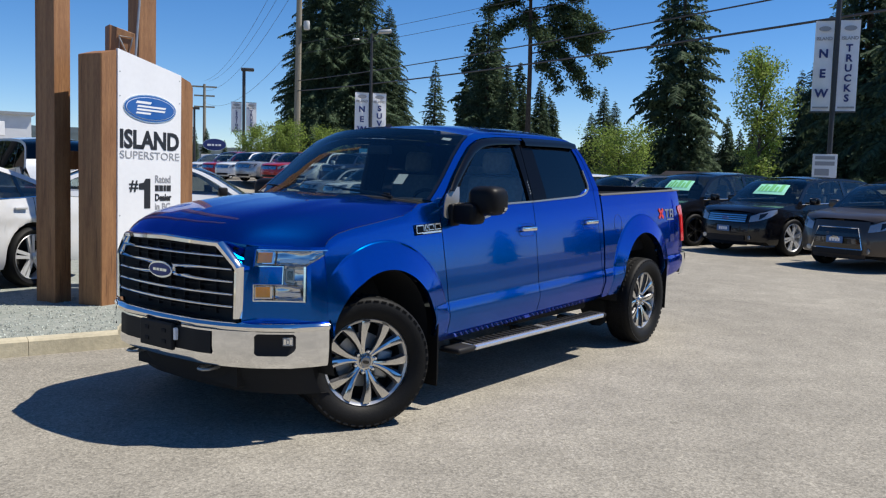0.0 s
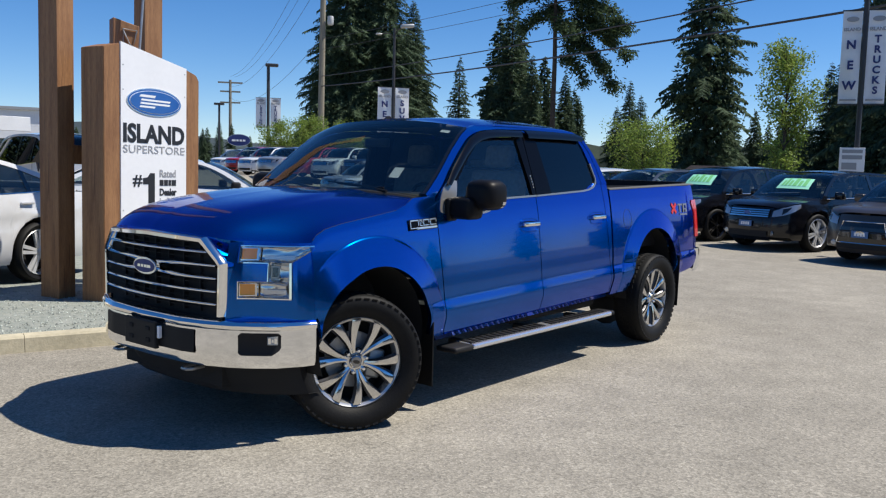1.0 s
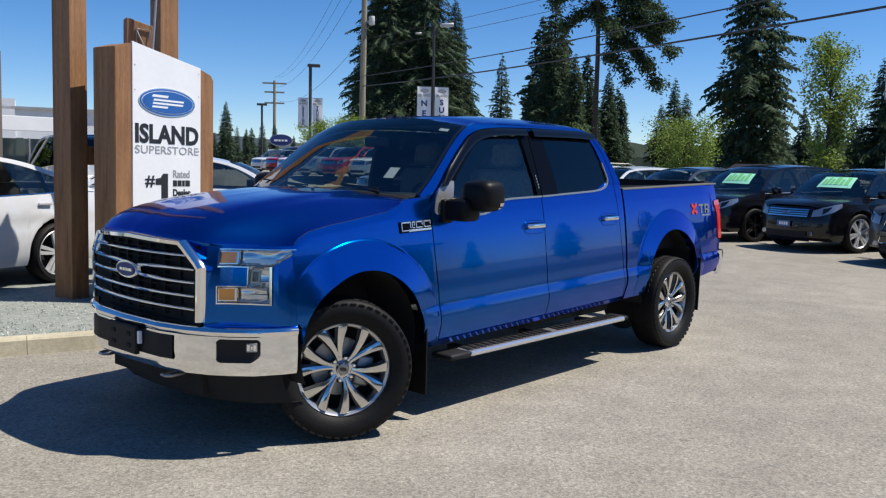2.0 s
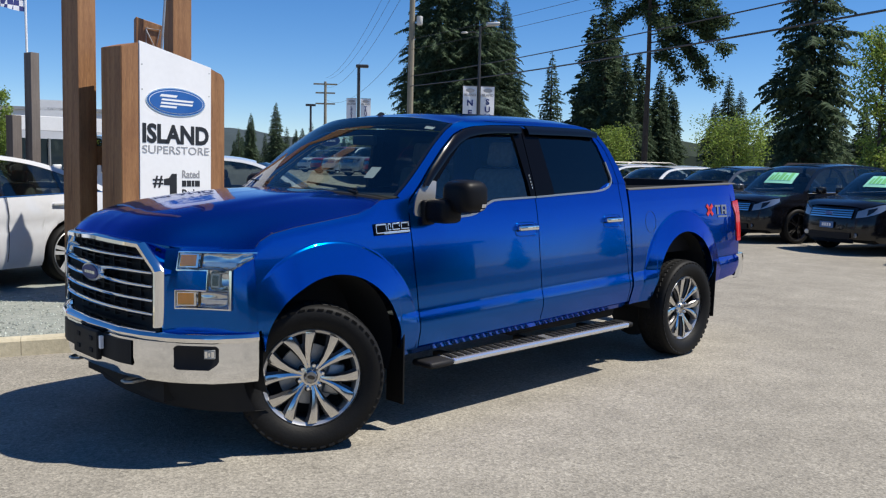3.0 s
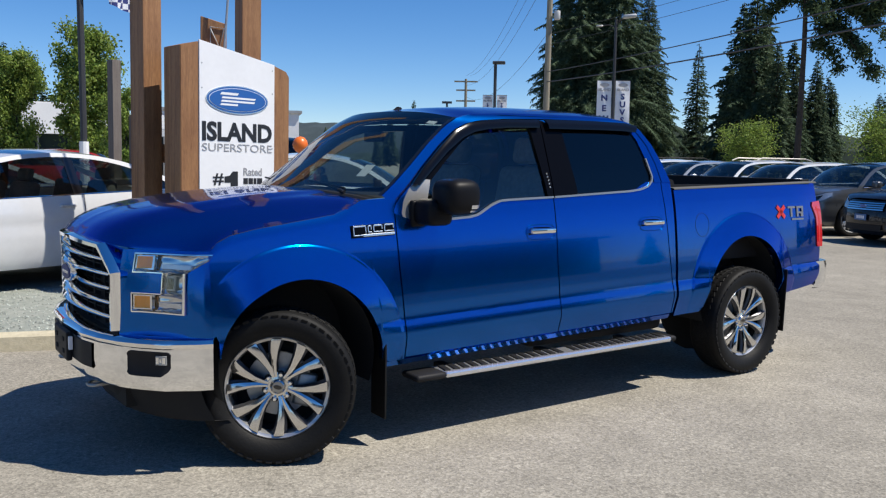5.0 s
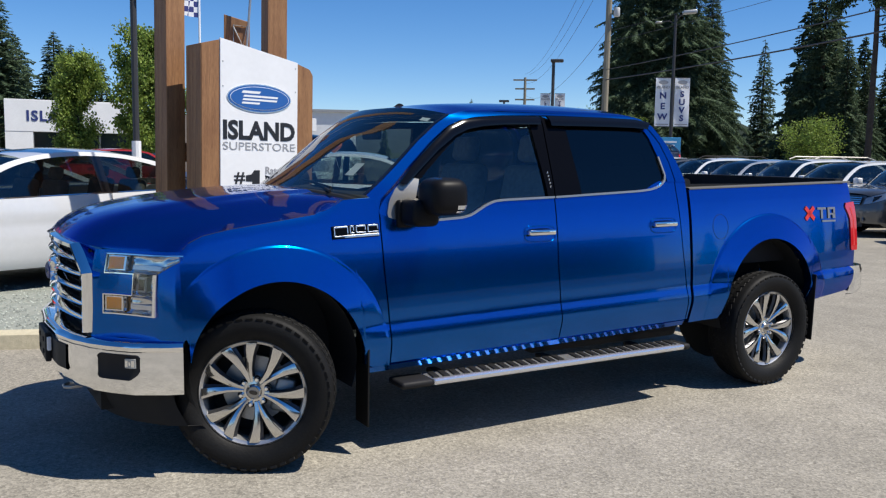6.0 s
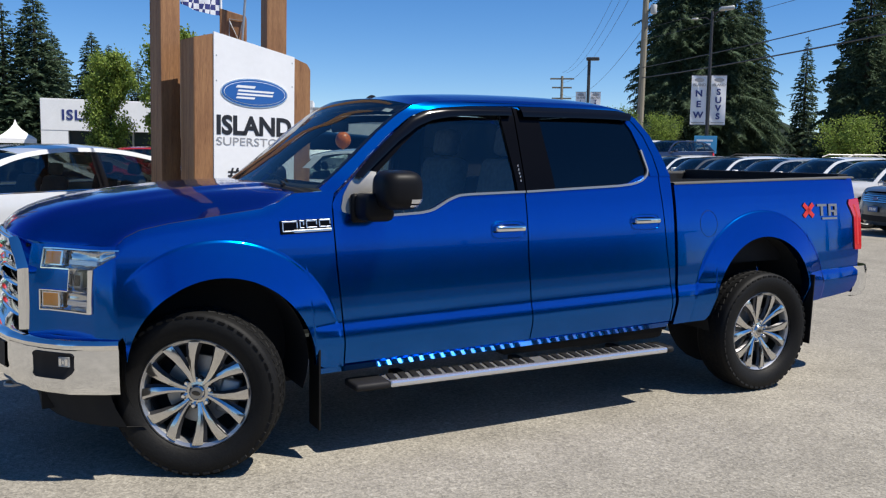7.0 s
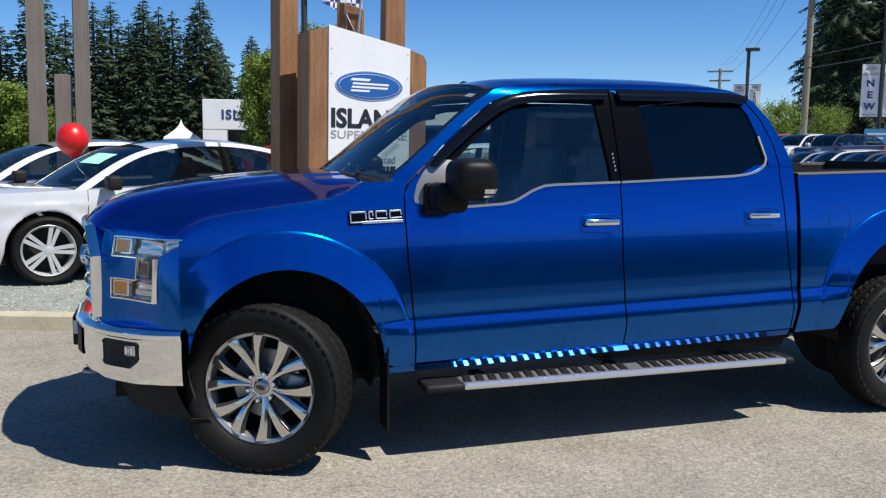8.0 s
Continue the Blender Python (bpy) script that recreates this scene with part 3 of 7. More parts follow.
    top_r = dense([(1.94, 1.812), (2.3, 1.820), (2.52, 1.820), (2.60, 1.808), (2.65, 1.745), (2.695, 1.62), (2.73, 1.50)], 40)
    part("window_pane", grid([[(x, side * (cabin_y(x, z) - 0.010), z) for x, z in ((lerp(a[0], b[0], k / 4), lerp(a[1], b[1], k / 4)) for k in range(5))] for a, b in zip(low_r, top_r)]), DARK_GLASS, rear_door, "dark tinted privacy glass", smooth=True)
    # satin belt moulding
    for ob, line in ((front_door, [(0.80, 1.246), (1.12, 1.266), (1.18, 1.279), (1.28, 1.332), (1.345, 1.355), (1.42, 1.361), (1.783, 1.373)]), (rear_door, [(1.791, 1.373), (2.48, 1.404), (2.58, 1.414), (2.65, 1.432), (2.70, 1.462), (2.715, 1.50), (2.69, 1.62)])):
        up, dn = dense(line, 36), []
        for k, (x, z) in enumerate(up):
            x1, z1 = up[min(k + 1, 35)]
            x0, z0 = up[max(k - 1, 0)]
            t = Vector((x1 - x0, z1 - z0)).normalized()
            dn.append((x + t.y * 0.012, z - t.x * 0.012))
        strip("belt_moulding", up, dn, lambda x, z: max(cabin_y(x, z), side_y(x, z) if z < 1.40 else 0) + 0.006, side, SATIN, ob, depth=0.012, label="satin silver belt moulding")
    # mirror sail trim and mirror
    strip("mirror_sail", dense([(0.672, 1.236), (0.655, 1.29), (0.672, 1.36), (0.715, 1.425), (0.79, 1.485)], 16), dense([(0.75, 1.222), (0.80, 1.27), (0.83, 1.37), (0.865, 1.475)], 16), lambda x, z: cabin_y(x, z) + 0.006, side, SATIN, front_door, depth=0.02, label="satin silver mirror sail trim")
    mirror = part("side_mirror", egg_box((0.876, side * 1.105, 1.390), (0.112, 0.120, 0.100), 3.4), MIRROR_BLACK, front_door, "black plastic door mirror", smooth=True, angle=60)
    part("mirror_arm", box(0.715, 0.875, side * 0.90, side * 1.10, 1.228, 1.372, 0.038, 3), MIRROR_BLACK, mirror, smooth=True, angle=60)
    part("mirror_base", box(0.70, 0.80, side * 0.892, side * 0.935, 1.212, 1.365, 0.018, 3), MIRROR_BLACK, mirror, smooth=True, angle=60)
    for z0, z1 in ((1.308, 1.319), (1.327, 1.347)):
        part("mirror_lamp", grid([[(x, side * (1.105 + 0.120 * max(0.0, 1 - abs((x - 0.876) / 0.112) ** 3.4 - abs((z - 1.390) / 0.100) ** 3.4) ** (1 / 3.4) + o), z) for z, o in ((z0 - 0.002, -0.006), (z0, 0.003), (z1, 0.003), (z1 + 0.002, -0.006))] for x in np.linspace(0.900, 0.976, 8)]), SILVER_TRIM, mirror, "pale mirror turn lamp")
    part("mirror_glass", box(0.970, 0.990, side * 1.06, side * 1.15, 1.345, 1.435, 0.003), CHROME, mirror)
    # rain visors over the windows
    va = dense([(0.735, 1.455), (0.83, 1.553), (0.975, 1.675), (1.10, 1.770), (1.21, 1.815), (1.33, 1.833), (1.5, 1.845), (1.765, 1.851)], 40)
    vb = dense([(0.775, 1.445), (0.875, 1.530), (1.01, 1.640), (1.135, 1.722), (1.23, 1.760), (1.34, 1.781), (1.5, 1.795), (1.755, 1.803)], 40)
    visor(va, vb, side, front_door)
    va = dense([(1.825, 1.857), (2.3, 1.864), (2.55, 1.862), (2.66, 1.845)], 24)
    vb = dense([(1.835, 1.799), (2.3, 1.805), (2.52, 1.805), (2.63, 1.800)], 24)
    visor(va, vb, side, rear_door)
    # door handles
    for ob, hx, hz in ((front_door, 1.655, 1.158), (rear_door, 2.662, 1.180)):
        y = side_y(hx, hz)
        rim = [(hx + 0.112 * math.copysign(abs(math.cos(t)) ** 0.5, math.cos(t)), hz - 0.006 + 0.047 * math.copysign(abs(math.sin(t)) ** 0.5, math.sin(t))) for t in np.linspace(0, 2 * math.pi, 41)]
        part("handle_recess", tube([(x, side * (side_y(x, z) + 0.0005), z) for x, z in rim], 0.0035, 6, caps=False), PAINT, ob, smooth=True, angle=70)
        # flat black plate paints the shade of the hollow behind the handle
        part("cup_shade", grid([[(hx + 0.10 * f * math.copysign(abs(math.cos(t)) ** 0.6, math.cos(t)), side * (side_y(hx, hz) + 0.0025), hz - 0.008 + 0.034 * f * math.copysign(abs(math.sin(t)) ** 0.6, math.sin(t))) for t in np.linspace(0, 2 * math.pi, 33)] for f in (0.02, 1.0)]), PILLAR_BLACK, ob)
        part("handle", merge(None, box(-0.098, 0.098, -0.012, 0.012, -0.017, 0.017, 0.010, 3), Matrix.Translation((hx, side * (y + 0.028), hz + 0.004))), CHROME, ob, "chrome door handle", smooth=True, angle=60)
        for dx in (-0.088, 0.088):
            part("handle_post", merge(None, box(-0.012, 0.012, -0.016, 0.016, -0.014, 0.014, 0.003), Matrix.Translation((hx + dx, side * (y + 0.014), hz + 0.004))), CHROME, ob)
    # fender badge: chrome bars in place of lettering
    bx, bz = 0.33, 1.175
    fy = side * (fender_y(0.44, 1.175) + 0.006)
    set_ = Matrix.Translation((bx, fy, bz)) @ Matrix.Rotation(side * 0.14, 4, "X") @ Matrix.Rotation(radians(-2), 4, "Y")
    badge = part("fender_badge", merge(None, box(0.062, 0.262, -0.004, 0.004, -0.006, 0.008, 0.002), set_), SILVER_TRIM, truck, "chrome fender badge with four raised characters")
    part("badge_backing", merge(None, box(-0.004, 0.262, -0.003, 0.001, -0.010, 0.058, 0.001), set_), PILLAR_BLACK, badge)
    for x0, x1, z0 in ((0.004, 0.084, 0.0), (0.094, 0.118, 0.014), (0.128, 0.186, 0.014), (0.196, 0.258, 0.014)):
        ch = bmesh.new()
        for a, b, c, d in ((x0, x1, 0.047, 0.055), (x0, x1, z0, z0 + 0.006), (x0, x0 + 0.006, z0, 0.055), (x1 - 0.006, x1, z0 + 0.016, 0.055)):
            merge(ch, box(a, b, -0.004, 0.004, c, d, 0.001), set_)
        part("badge_outline", ch, SILVER_TRIM, badge)
    # bed decal: a red cross and grey blocks
    dx, dz = 4.155, 1.18
    dy = side * (side_y(4.3, 1.18) + 0.004)
    slope = Matrix.Rotation(side * 0.13, 4, "X")
    for a in (42, -42):
        part("decal_stroke", merge(None, box(-0.066, 0.066, -0.001, 0.001, -0.016, 0.016), Matrix.Translation((dx, dy, dz)) @ slope @ Matrix.Translation((0, 0, 0.042)) @ Matrix.Rotation(radians(a), 4, "Y")), RED_DECAL, truck, "red bed-side decal stroke")
    for x0, x1, z0, z1 in ((0.10, 0.20, 0.068, 0.085), (0.138, 0.162, 0.0, 0.068), (0.22, 0.31, 0.068, 0.085), (0.22, 0.244, 0.0, 0.068), (0.288, 0.31, 0.034, 0.068), (0.244, 0.31, 0.026, 0.040), (0.276, 0.31, 0.0, 0.026), (0.15, 0.31, -0.026, -0.012)):
        part("decal_block", merge(None, box(x0, x1, -0.001, 0.001, z0, z1), Matrix.Translation((dx - 0.01, dy, dz)) @ slope), DECAL_GREY, truck)
    # fuel door outline
    if side < 0:
        ring = [(3.20 + 0.075 * math.cos(t), -(side_y(3.20 + 0.075 * math.cos(t), 1.15 + 0.085 * math.sin(t)) + 0.0005), 1.15 + 0.085 * math.sin(t)) for t in np.linspace(0, 2 * math.pi, 33)]
        part("fuel_door_gap", tube(ring, 0.0013, 5, caps=False), DARK, truck)
    # running board
    board = part("running_board", box(0.88, 2.80, side * 0.87, side * 1.04, 0.350, 0.386, 0.012), SILVER_TRIM, truck, "satin aluminium running board with black tread pads")
    for x0, x1 in ((0.685, 0.885), (2.795, 2.86)):
        part("board_end_cap", box(x0, x1, side * 0.86, side * 1.036, 0.346, 0.386, 0.016), BLACK_PLASTIC, board, smooth=True, angle=60)
    for k in range(28):
        x = 0.92 + k * 0.0675
        if not 1.80 < x < 1.90:
            part("tread_pad", merge(None, box(-0.019, 0.019, -0.058, 0.058, -0.005, 0.005, 0.003), Matrix.Translation((x, side * 0.955, 0.389)) @ Matrix.Rotation(radians(12 * side), 4, "Z")), BLACK_PLASTIC, board)
    for x in (1.05, 1.85, 2.6):
        part("board_bracket", box(x - 0.03, x + 0.03, side * 0.70, side * 0.93, 0.33, 0.36), DARK, board)
    # mud flaps
    part("mud_flap", box(0.500, 0.512, side * 0.84, side * 0.992, 0.16, 0.68, 0.003), RUBBER, truck, "black front mud flap")
    part("mud_flap", merge(None, box(-0.005, 0.005, side * 0.78, side * 1.03, -0.30, 0.19, 0.003), Matrix.Translation((4.14, 0, 0.585)) @ Matrix.Rotation(radians(2), 4, "Y")), RUBBER, truck, "black rear mud flap")

# windshield, roof, rear glass
WS_EDGE = dense([(0.545, 1.388), (0.66, 1.478), (0.765, 1.566), (0.90, 1.684), (1.04, 1.79), (1.10, 1.823), (1.14, 1.841)], 24)


def shield(k, v, back=0.0):
    x, z = WS_EDGE[k]
    y = (cabin_y(x, z) - 0.004) * v
    bow = 1 - v * v
    s = k / 23
    return (x - lerp(0.18, 0.13, s) * bow + back, y, z + lerp(0.005, 0.054, s) * (1 - abs(v) ** lerp(2, 3, s)))


us = [-1 + 2 * k / 30 for k in range(31)]
windshield = part("windshield", grid([[shield(k, v) for v in us] for k in range(0, 24)]), SHIELD_GLASS, truck, "clear tinted windshield", smooth=True)
for v0 in (-1, 1):
    part("windshield_seal", grid([[Vector(shield(k, v0 * f)) + Vector((-0.002, 0, 0.003)) for f in (1.0, 0.975)] for k in range(24)]), GLOSS_BLACK, windshield)
for x, v, h in ((5, -0.68, 0.06), (20, -0.86, 0.014)):
    a, b, c = Vector(shield(x, v)), Vector(shield(x, v + 0.085)), Vector(shield(min(23, x + (3 if h > 0.02 else 1)), v))
    part("window_sticker", grid([[a + Vector((0.02, 0, -0.012)), b + Vector((0.02, 0, -0.012))], [c + Vector((0.02, 0, -0.012)), c + (b - a) + Vector((0.02, 0, -0.012))]]), WHITE, windshield, "white paper window sticker")

ROOF_Z = curve([(1.0, 1.896), (1.2, 1.922), (1.5, 1.945), (1.9, 1.957), (2.3, 1.955), (2.5, 1.943), (2.62, 1.918), (2.70, 1.875)])


def roof_point(s, v):
    x0, y0, z0 = shield(23, v)
    x1 = 2.64 - 0.02 * (1 - v * v)
    x = lerp(x0, x1, s)
    ed = [(p[0], p[1]) for p in ((1.14, 1.841), (1.19, 1.857), (1.25, 1.868), (1.5, 1.888), (1.84, 1.897), (2.3, 1.898), (2.48, 1.893), (2.60, 1.872), (2.66, 1.84))]
    xe = lerp(1.14, 2.66, s)
    ze = float(np.interp(xe, [p[0] for p in ed], [p[1] for p in ed]))
    ye = cabin_y(xe, ze) - 0.002
    crown = ROOF_Z(x) - ze
    k = min(1, s / 0.12)
    return (lerp(x, xe, abs(v) ** 6 * k), lerp(y0, ye * v, k), lerp(z0, ze + crown * (1 - abs(v) ** 3.0), k))


part("roof", grid([[roof_point(s, v) for v in us] for s in np.linspace(0, 1, 30)]), PAINT, truck, smooth=True, angle=60)
part("antenna_fin", merge(None, plate([(0, 0), (0.09, 0), (0.08, 0.03), (0.05, 0.035)], 0.02, at=-0.01, bev=0.004), Matrix.Translation((1.22, 0.16, 1.915))), BLACK_PLASTIC, truck)
BACK = [(2.66, 1.84), (2.76, 1.75), (2.85, 1.58), (2.895, 1.455), (2.90, 1.2), (2.90, 0.5)]
part("cab_back", grid([[(x + 0.004, v * (cabin_y(x, z) if z > 1.4 else 0.86), z) for v in us[::3]] for x, z in BACK]), PAINT, truck, smooth=True)
part("rear_window", grid([[(lerp(2.755, 2.868, s) + 0.014, v * 0.62, lerp(1.78, 1.50, s)) for v in us[::5]] for s in (0, 1)]), DARK_GLASS, truck, "dark tinted rear window")

# cabin
part("cabin_floor", box(0.55, 2.85, -0.84, 0.84, 0.50, 0.56), CABIN, truck)
part("dashboard", grid([[(x, v * 0.83, z) for v in us[::3]] for x, z in ((0.62, 1.33), (0.72, 1.37), (0.90, 1.385), (1.00, 1.36), (1.03, 1.25), (1.02, 0.9))]), CABIN, truck, smooth=True)
for y in (-0.42, 0.42):
    for x0 in (1.35, 2.25):
        seat = part("seat", box(x0, x0 + 0.52, y - 0.26, y + 0.26, 0.80, 0.98, 0.06, 3), SEAT_GREY, truck, smooth=True, angle=60)
        part("backrest", merge(None, box(-0.07, 0.07, y - 0.25, y + 0.25, 0, 0.62, 0.05, 3), Matrix.Translation((x0 + 0.50, 0, 0.94)) @ Matrix.Rotation(radians(12), 4, "Y")), SEAT_GREY, seat, smooth=True, angle=60)
        part("headrest", merge(None, box(-0.05, 0.05, y - 0.13, y + 0.13, 0.64, 0.82, 0.04, 3), Matrix.Translation((x0 + 0.50, 0, 0.94)) @ Matrix.Rotation(radians(10), 4, "Y")), SEAT_GREY, seat, smooth=True, angle=60)
part("headliner", grid([[(x, v * 0.70, z) for v in us[::5]] for x, z in ((1.12, 1.845), (1.5, 1.875), (2.3, 1.88), (2.6, 1.84))]), SEAT_GREY, truck)
bm = lathe([(0.178, -0.014), (0.192, 0), (0.178, 0.014), (0.166, 0), (0.178, -0.014)], 32)
merge(bm, box(-0.17, 0.17, -0.01, 0.01, -0.02, 0.02))
merge(bm, box(-0.05, 0.05, -0.02, 0.02, -0.06, 0.05, 0.01))
part("steering_wheel", bm, CABIN, truck, smooth=True).matrix_local = Matrix.Translation((1.13, -0.42, 1.28)) @ Matrix.Rotation(radians(90), 4, "Z") @ Matrix.Rotation(radians(-25), 4, "X")
part("rear_view_mirror", box(0.98, 1.01, -0.12, 0.12, 1.70, 1.765, 0.012), CABIN, truck)

# front end: blue wall behind lamps and grille
PLAN = dense([(0.595, -0.800), (0.63, -0.728), (0.66, -0.690), (0.75, -0.618), (0.87, -0.532), (0.912, -0.47), (0.923, -0.434)], 24)   # half width, x


def wall(s, z, out=0.0):
    """A point of the front corner's wall, s 0 at the grille to 1 at the fender."""
    k = s * 23
    i = min(22, int(k))
    y, x = (lerp(PLAN[i][n], PLAN[i + 1][n], k - i) for n in (0, 1))
    t = Vector((PLAN[i + 1][0] - PLAN[i][0], PLAN[i + 1][1] - PLAN[i][1])).normalized()
    lean = 0.03 * max(0, (z - 0.85) / 0.28) ** 2
    return x - t.x * out + lean, y + t.y * out * 0.6 + (side_y(-0.44, z) - 0.923) * s ** 1.5, z


LAMP_S = lambda u: lerp(0.13, 0.985, u)


def lamp_piece(name, u0, u1, z0, z1, out, material, parent, side, depth=0.02, slant=None, n=10, label=""):
    rows = []
    for k in range(n + 1):
        u = lerp(u0, u1, k / n)
        lo = z0 if slant is None else max(z0, slant(u))
        a, b = wall(LAMP_S(u), lo, out), wall(LAMP_S(u), z1, out)
        c, d = wall(LAMP_S(u), lo, out - depth), wall(LAMP_S(u), z1, out - depth)
        rows.append([(p[0], side * p[1], p[2]) for p in (c, a, b, d, c)])
    bm = grid(rows)
    bmesh.ops.holes_fill(bm, edges=[e for e in bm.edges if e.is_boundary])
    return part(name, bm, material, parent, label)


for side in (-1, 1):
    tip = lambda u: 1.018 + max(0, (min(u, 1.0) - 0.70) / 0.30) * 0.075
    s_cols = [0, 0.04, 0.08, 0.13] + [lerp(0.13, 0.472, k / 8) for k in range(1, 9)] + [lerp(0.472, 0.7285, k / 6) for k in range(1, 7)] + [lerp(0.7285, 0.985, k / 10) for k in range(1, 11)] + [1.0]
    bm = bmesh.new()
    net = []
    for s in s_cols:
        t = tip((s - 0.13) / 0.855)
        net.append([bm.verts.new((p[0], side * p[1], p[2])) for p in (wall(s, z) for z in (0.695, 0.73, 0.775, 0.822, 0.868, 0.915, 0.966, t, (t + 1.112) / 2, 1.112, 1.128))])
    for i, (q, r) in enumerate(zip(net, net[1:])):
        s = (s_cols[i] + s_cols[i + 1]) / 2
        for k in range(10):
            low, mid, top = 3 <= k < 5 and 0.13 < s < 0.7285, 5 <= k < 7 and 0.472 < s < 0.7285, 7 <= k < 9 and 0.13 < s < 0.985
            if not (low or mid or top):
                bm.faces.new((q[k], q[k + 1], r[k + 1], r[k]))
    part("front_corner", bm, PAINT, truck, smooth=True)
    # hidden plate added to stop sunlight leaking through the nose to the ground
    part("light_stop", plate([(x + 0.05, side * (y - 0.03)) for y, x in PLAN] + [(0.2, side * 0.88), (0.2, side * 0.2), (-0.72, side * 0.2)], 0.01, axis="z", at=1.0), DARK, truck)
    lamp = part("headlamp", grid([[(p[0], side * p[1], p[2]) for p in (wall(LAMP_S(u), z, 0.001) for z in (0.82, 0.822))] for u in (0, 0.1)]), GLOSS_BLACK, truck, "chrome C-shaped headlamp with amber markers")
    blocks = ((0, 1.0, 1.018, 1.112, tip), (0.40, 0.70, 0.915, 1.018, None), (0, 0.70, 0.822, 0.915, None))
    for u0, u1, z0, z1, sl in blocks:
        rows = []
        for k in range(21):
            f = k / 20
            u = lerp(u0, u1, f)
            lo = max(z0, sl(u)) if sl else z0
            col = []
            for j in range(13):
                g = j / 12
                deep = min(1, 7 * min(f, 1 - f)) * min(1, 5 * min(g, 1 - g))
                col.append(wall(LAMP_S(u), lerp(lo, z1, g), 0.001 - (0.030 + 0.012 * math.sin(13 * u) * math.sin(math.pi * g)) * deep))
            rows.append([(p[0], side * p[1], p[2]) for p in col])
        part("reflector", grid(rows), REFLECTOR, lamp, smooth=True, angle=35)
    for z0, z1 in ((1.030, 1.101), (0.833, 0.905)):
        lamp_piece("amber_marker", 0.035, 0.235, z0 + 0.006, z1 - 0.006, 0.004, AMBER, lamp, side, 0.02, label="amber marker lens")
        for ua, ub, za, zb in ((0.022, 0.262, z1 - 0.006, z1), (0.022, 0.262, z0, z0 + 0.006), (0.022, 0.035, z0, z1), (0.235, 0.262, z0, z1)):
            lamp_piece("marker_frame", ua, ub, za, zb, 0.010, CHROME, lamp, side, 0.02, n=3)
    lamp_piece("light_pipe", 0.33, 0.74, 1.036, 1.058, -0.006, SILVER_TRIM, lamp, side, 0.012)
    lamp_piece("light_pipe", 0.33, 0.63, 0.845, 0.868, -0.006, SILVER_TRIM, lamp, side, 0.012)
    lamp_piece("projector_bezel", 0.43, 0.54, 0.930, 1.002, -0.002, SATIN, lamp, side, 0.01)
    lamp_piece("projector_lens", 0.45, 0.525, 0.940, 0.992, 0.002, GLOSS_BLACK, lamp, side, 0.01)
    for u0, u1, z0, z1 in ((0, 0.99, 1.107, 1.113), (0, 0.40, 1.015, 1.020), (0, 0.72, 0.818, 0.824), (0, 0.40, 0.911, 0.916), (0.40, 0.412, 0.915, 1.02), (0.69, 0.72, 0.82, 1.02), (0, 0.012, 0.82, 0.915), (0, 0.012, 1.018, 1.112)):
        lamp_piece("lamp_frame", u0, u1, z0, z1, 0.022, CHROME, lamp, side, 0.024, n=6)
    for u0, u1, z0, z1, sl in blocks:
        part("lens", grid([[(p[0], side * p[1], p[2]) for p in (wall(LAMP_S(u), max(z0, sl(u)) if sl else z0, 0.021), wall(LAMP_S(u), z1, 0.021))] for u in np.linspace(u0, u1, 9)]), CLEAR, lamp, "clear lamp lens", smooth=True)

# grille
grille = part("grille", plate([(-0.57, 0.70), (0.57, 0.70), (0.57, 1.0), (0.43, 1.14), (-0.43, 1.14), (-0.57, 1.0)], 0.03, axis="x", at=-0.80), DARK, truck, "chrome grille with five bars over black mesh")


def front_bow(y):
    return -0.895 + 0.075 * (y / 0.59) ** 2


for k in range(9):
    y = -0.52 + 1.04 * k / 8
    part("mesh_rib", box(front_bow(y) + 0.045, front_bow(y) + 0.075, y - 0.004, y + 0.004, 0.73, 1.13), BLACK_PLASTIC, grille)
for k in range(14):
    z = 0.75 + 0.028 * k
    part("mesh_rib", grid([[(front_bow(y) + 0.05, y, z - 0.003), (front_bow(y) + 0.05, y, z + 0.003)] for y in np.linspace(-0.55, 0.55, 9)]), BLACK_PLASTIC, grille)
for k, z in enumerate((1.069, 0.997, 0.926, 0.854, 0.783)):
    w = 0.50 if k == 0 else 0.56
    rows = []
    for y in np.linspace(-w, w, 25):
        x = front_bow(y)
        pinch = 0.018 * math.exp(-(y / 0.16) ** 2) * (-1 if k == 1 else 1 if k == 2 else 0)
        h = 0.013 + (0.006 if k in (1, 2) else 0) * math.exp(-(y / 0.2) ** 2)
        rows.append([(x + 0.035, y, z + pinch - h), (x, y, z + pinch - h * 0.7), (x - 0.012, y, z + pinch), (x, y, z + pinch + h * 0.7), (x + 0.035, y, z + pinch + h), (x + 0.035, y, z + pinch - h)])
    part("grille_bar", grid(rows), CHROME, grille, "chrome grille bar", smooth=True, angle=50)
oh = [(-0.597, 0.722), (-0.604, 1.02), (-0.472, 1.152), (0, 1.168), (0.472, 1.152), (0.604, 1.02), (0.597, 0.722)]
ih = [(-0.566, 0.722), (-0.573, 1.004), (-0.446, 1.118), (0, 1.132), (0.446, 1.118), (0.573, 1.004), (0.566, 0.722)]
o2, i2 = dense(oh, 60), dense(ih, 60)
rows = []
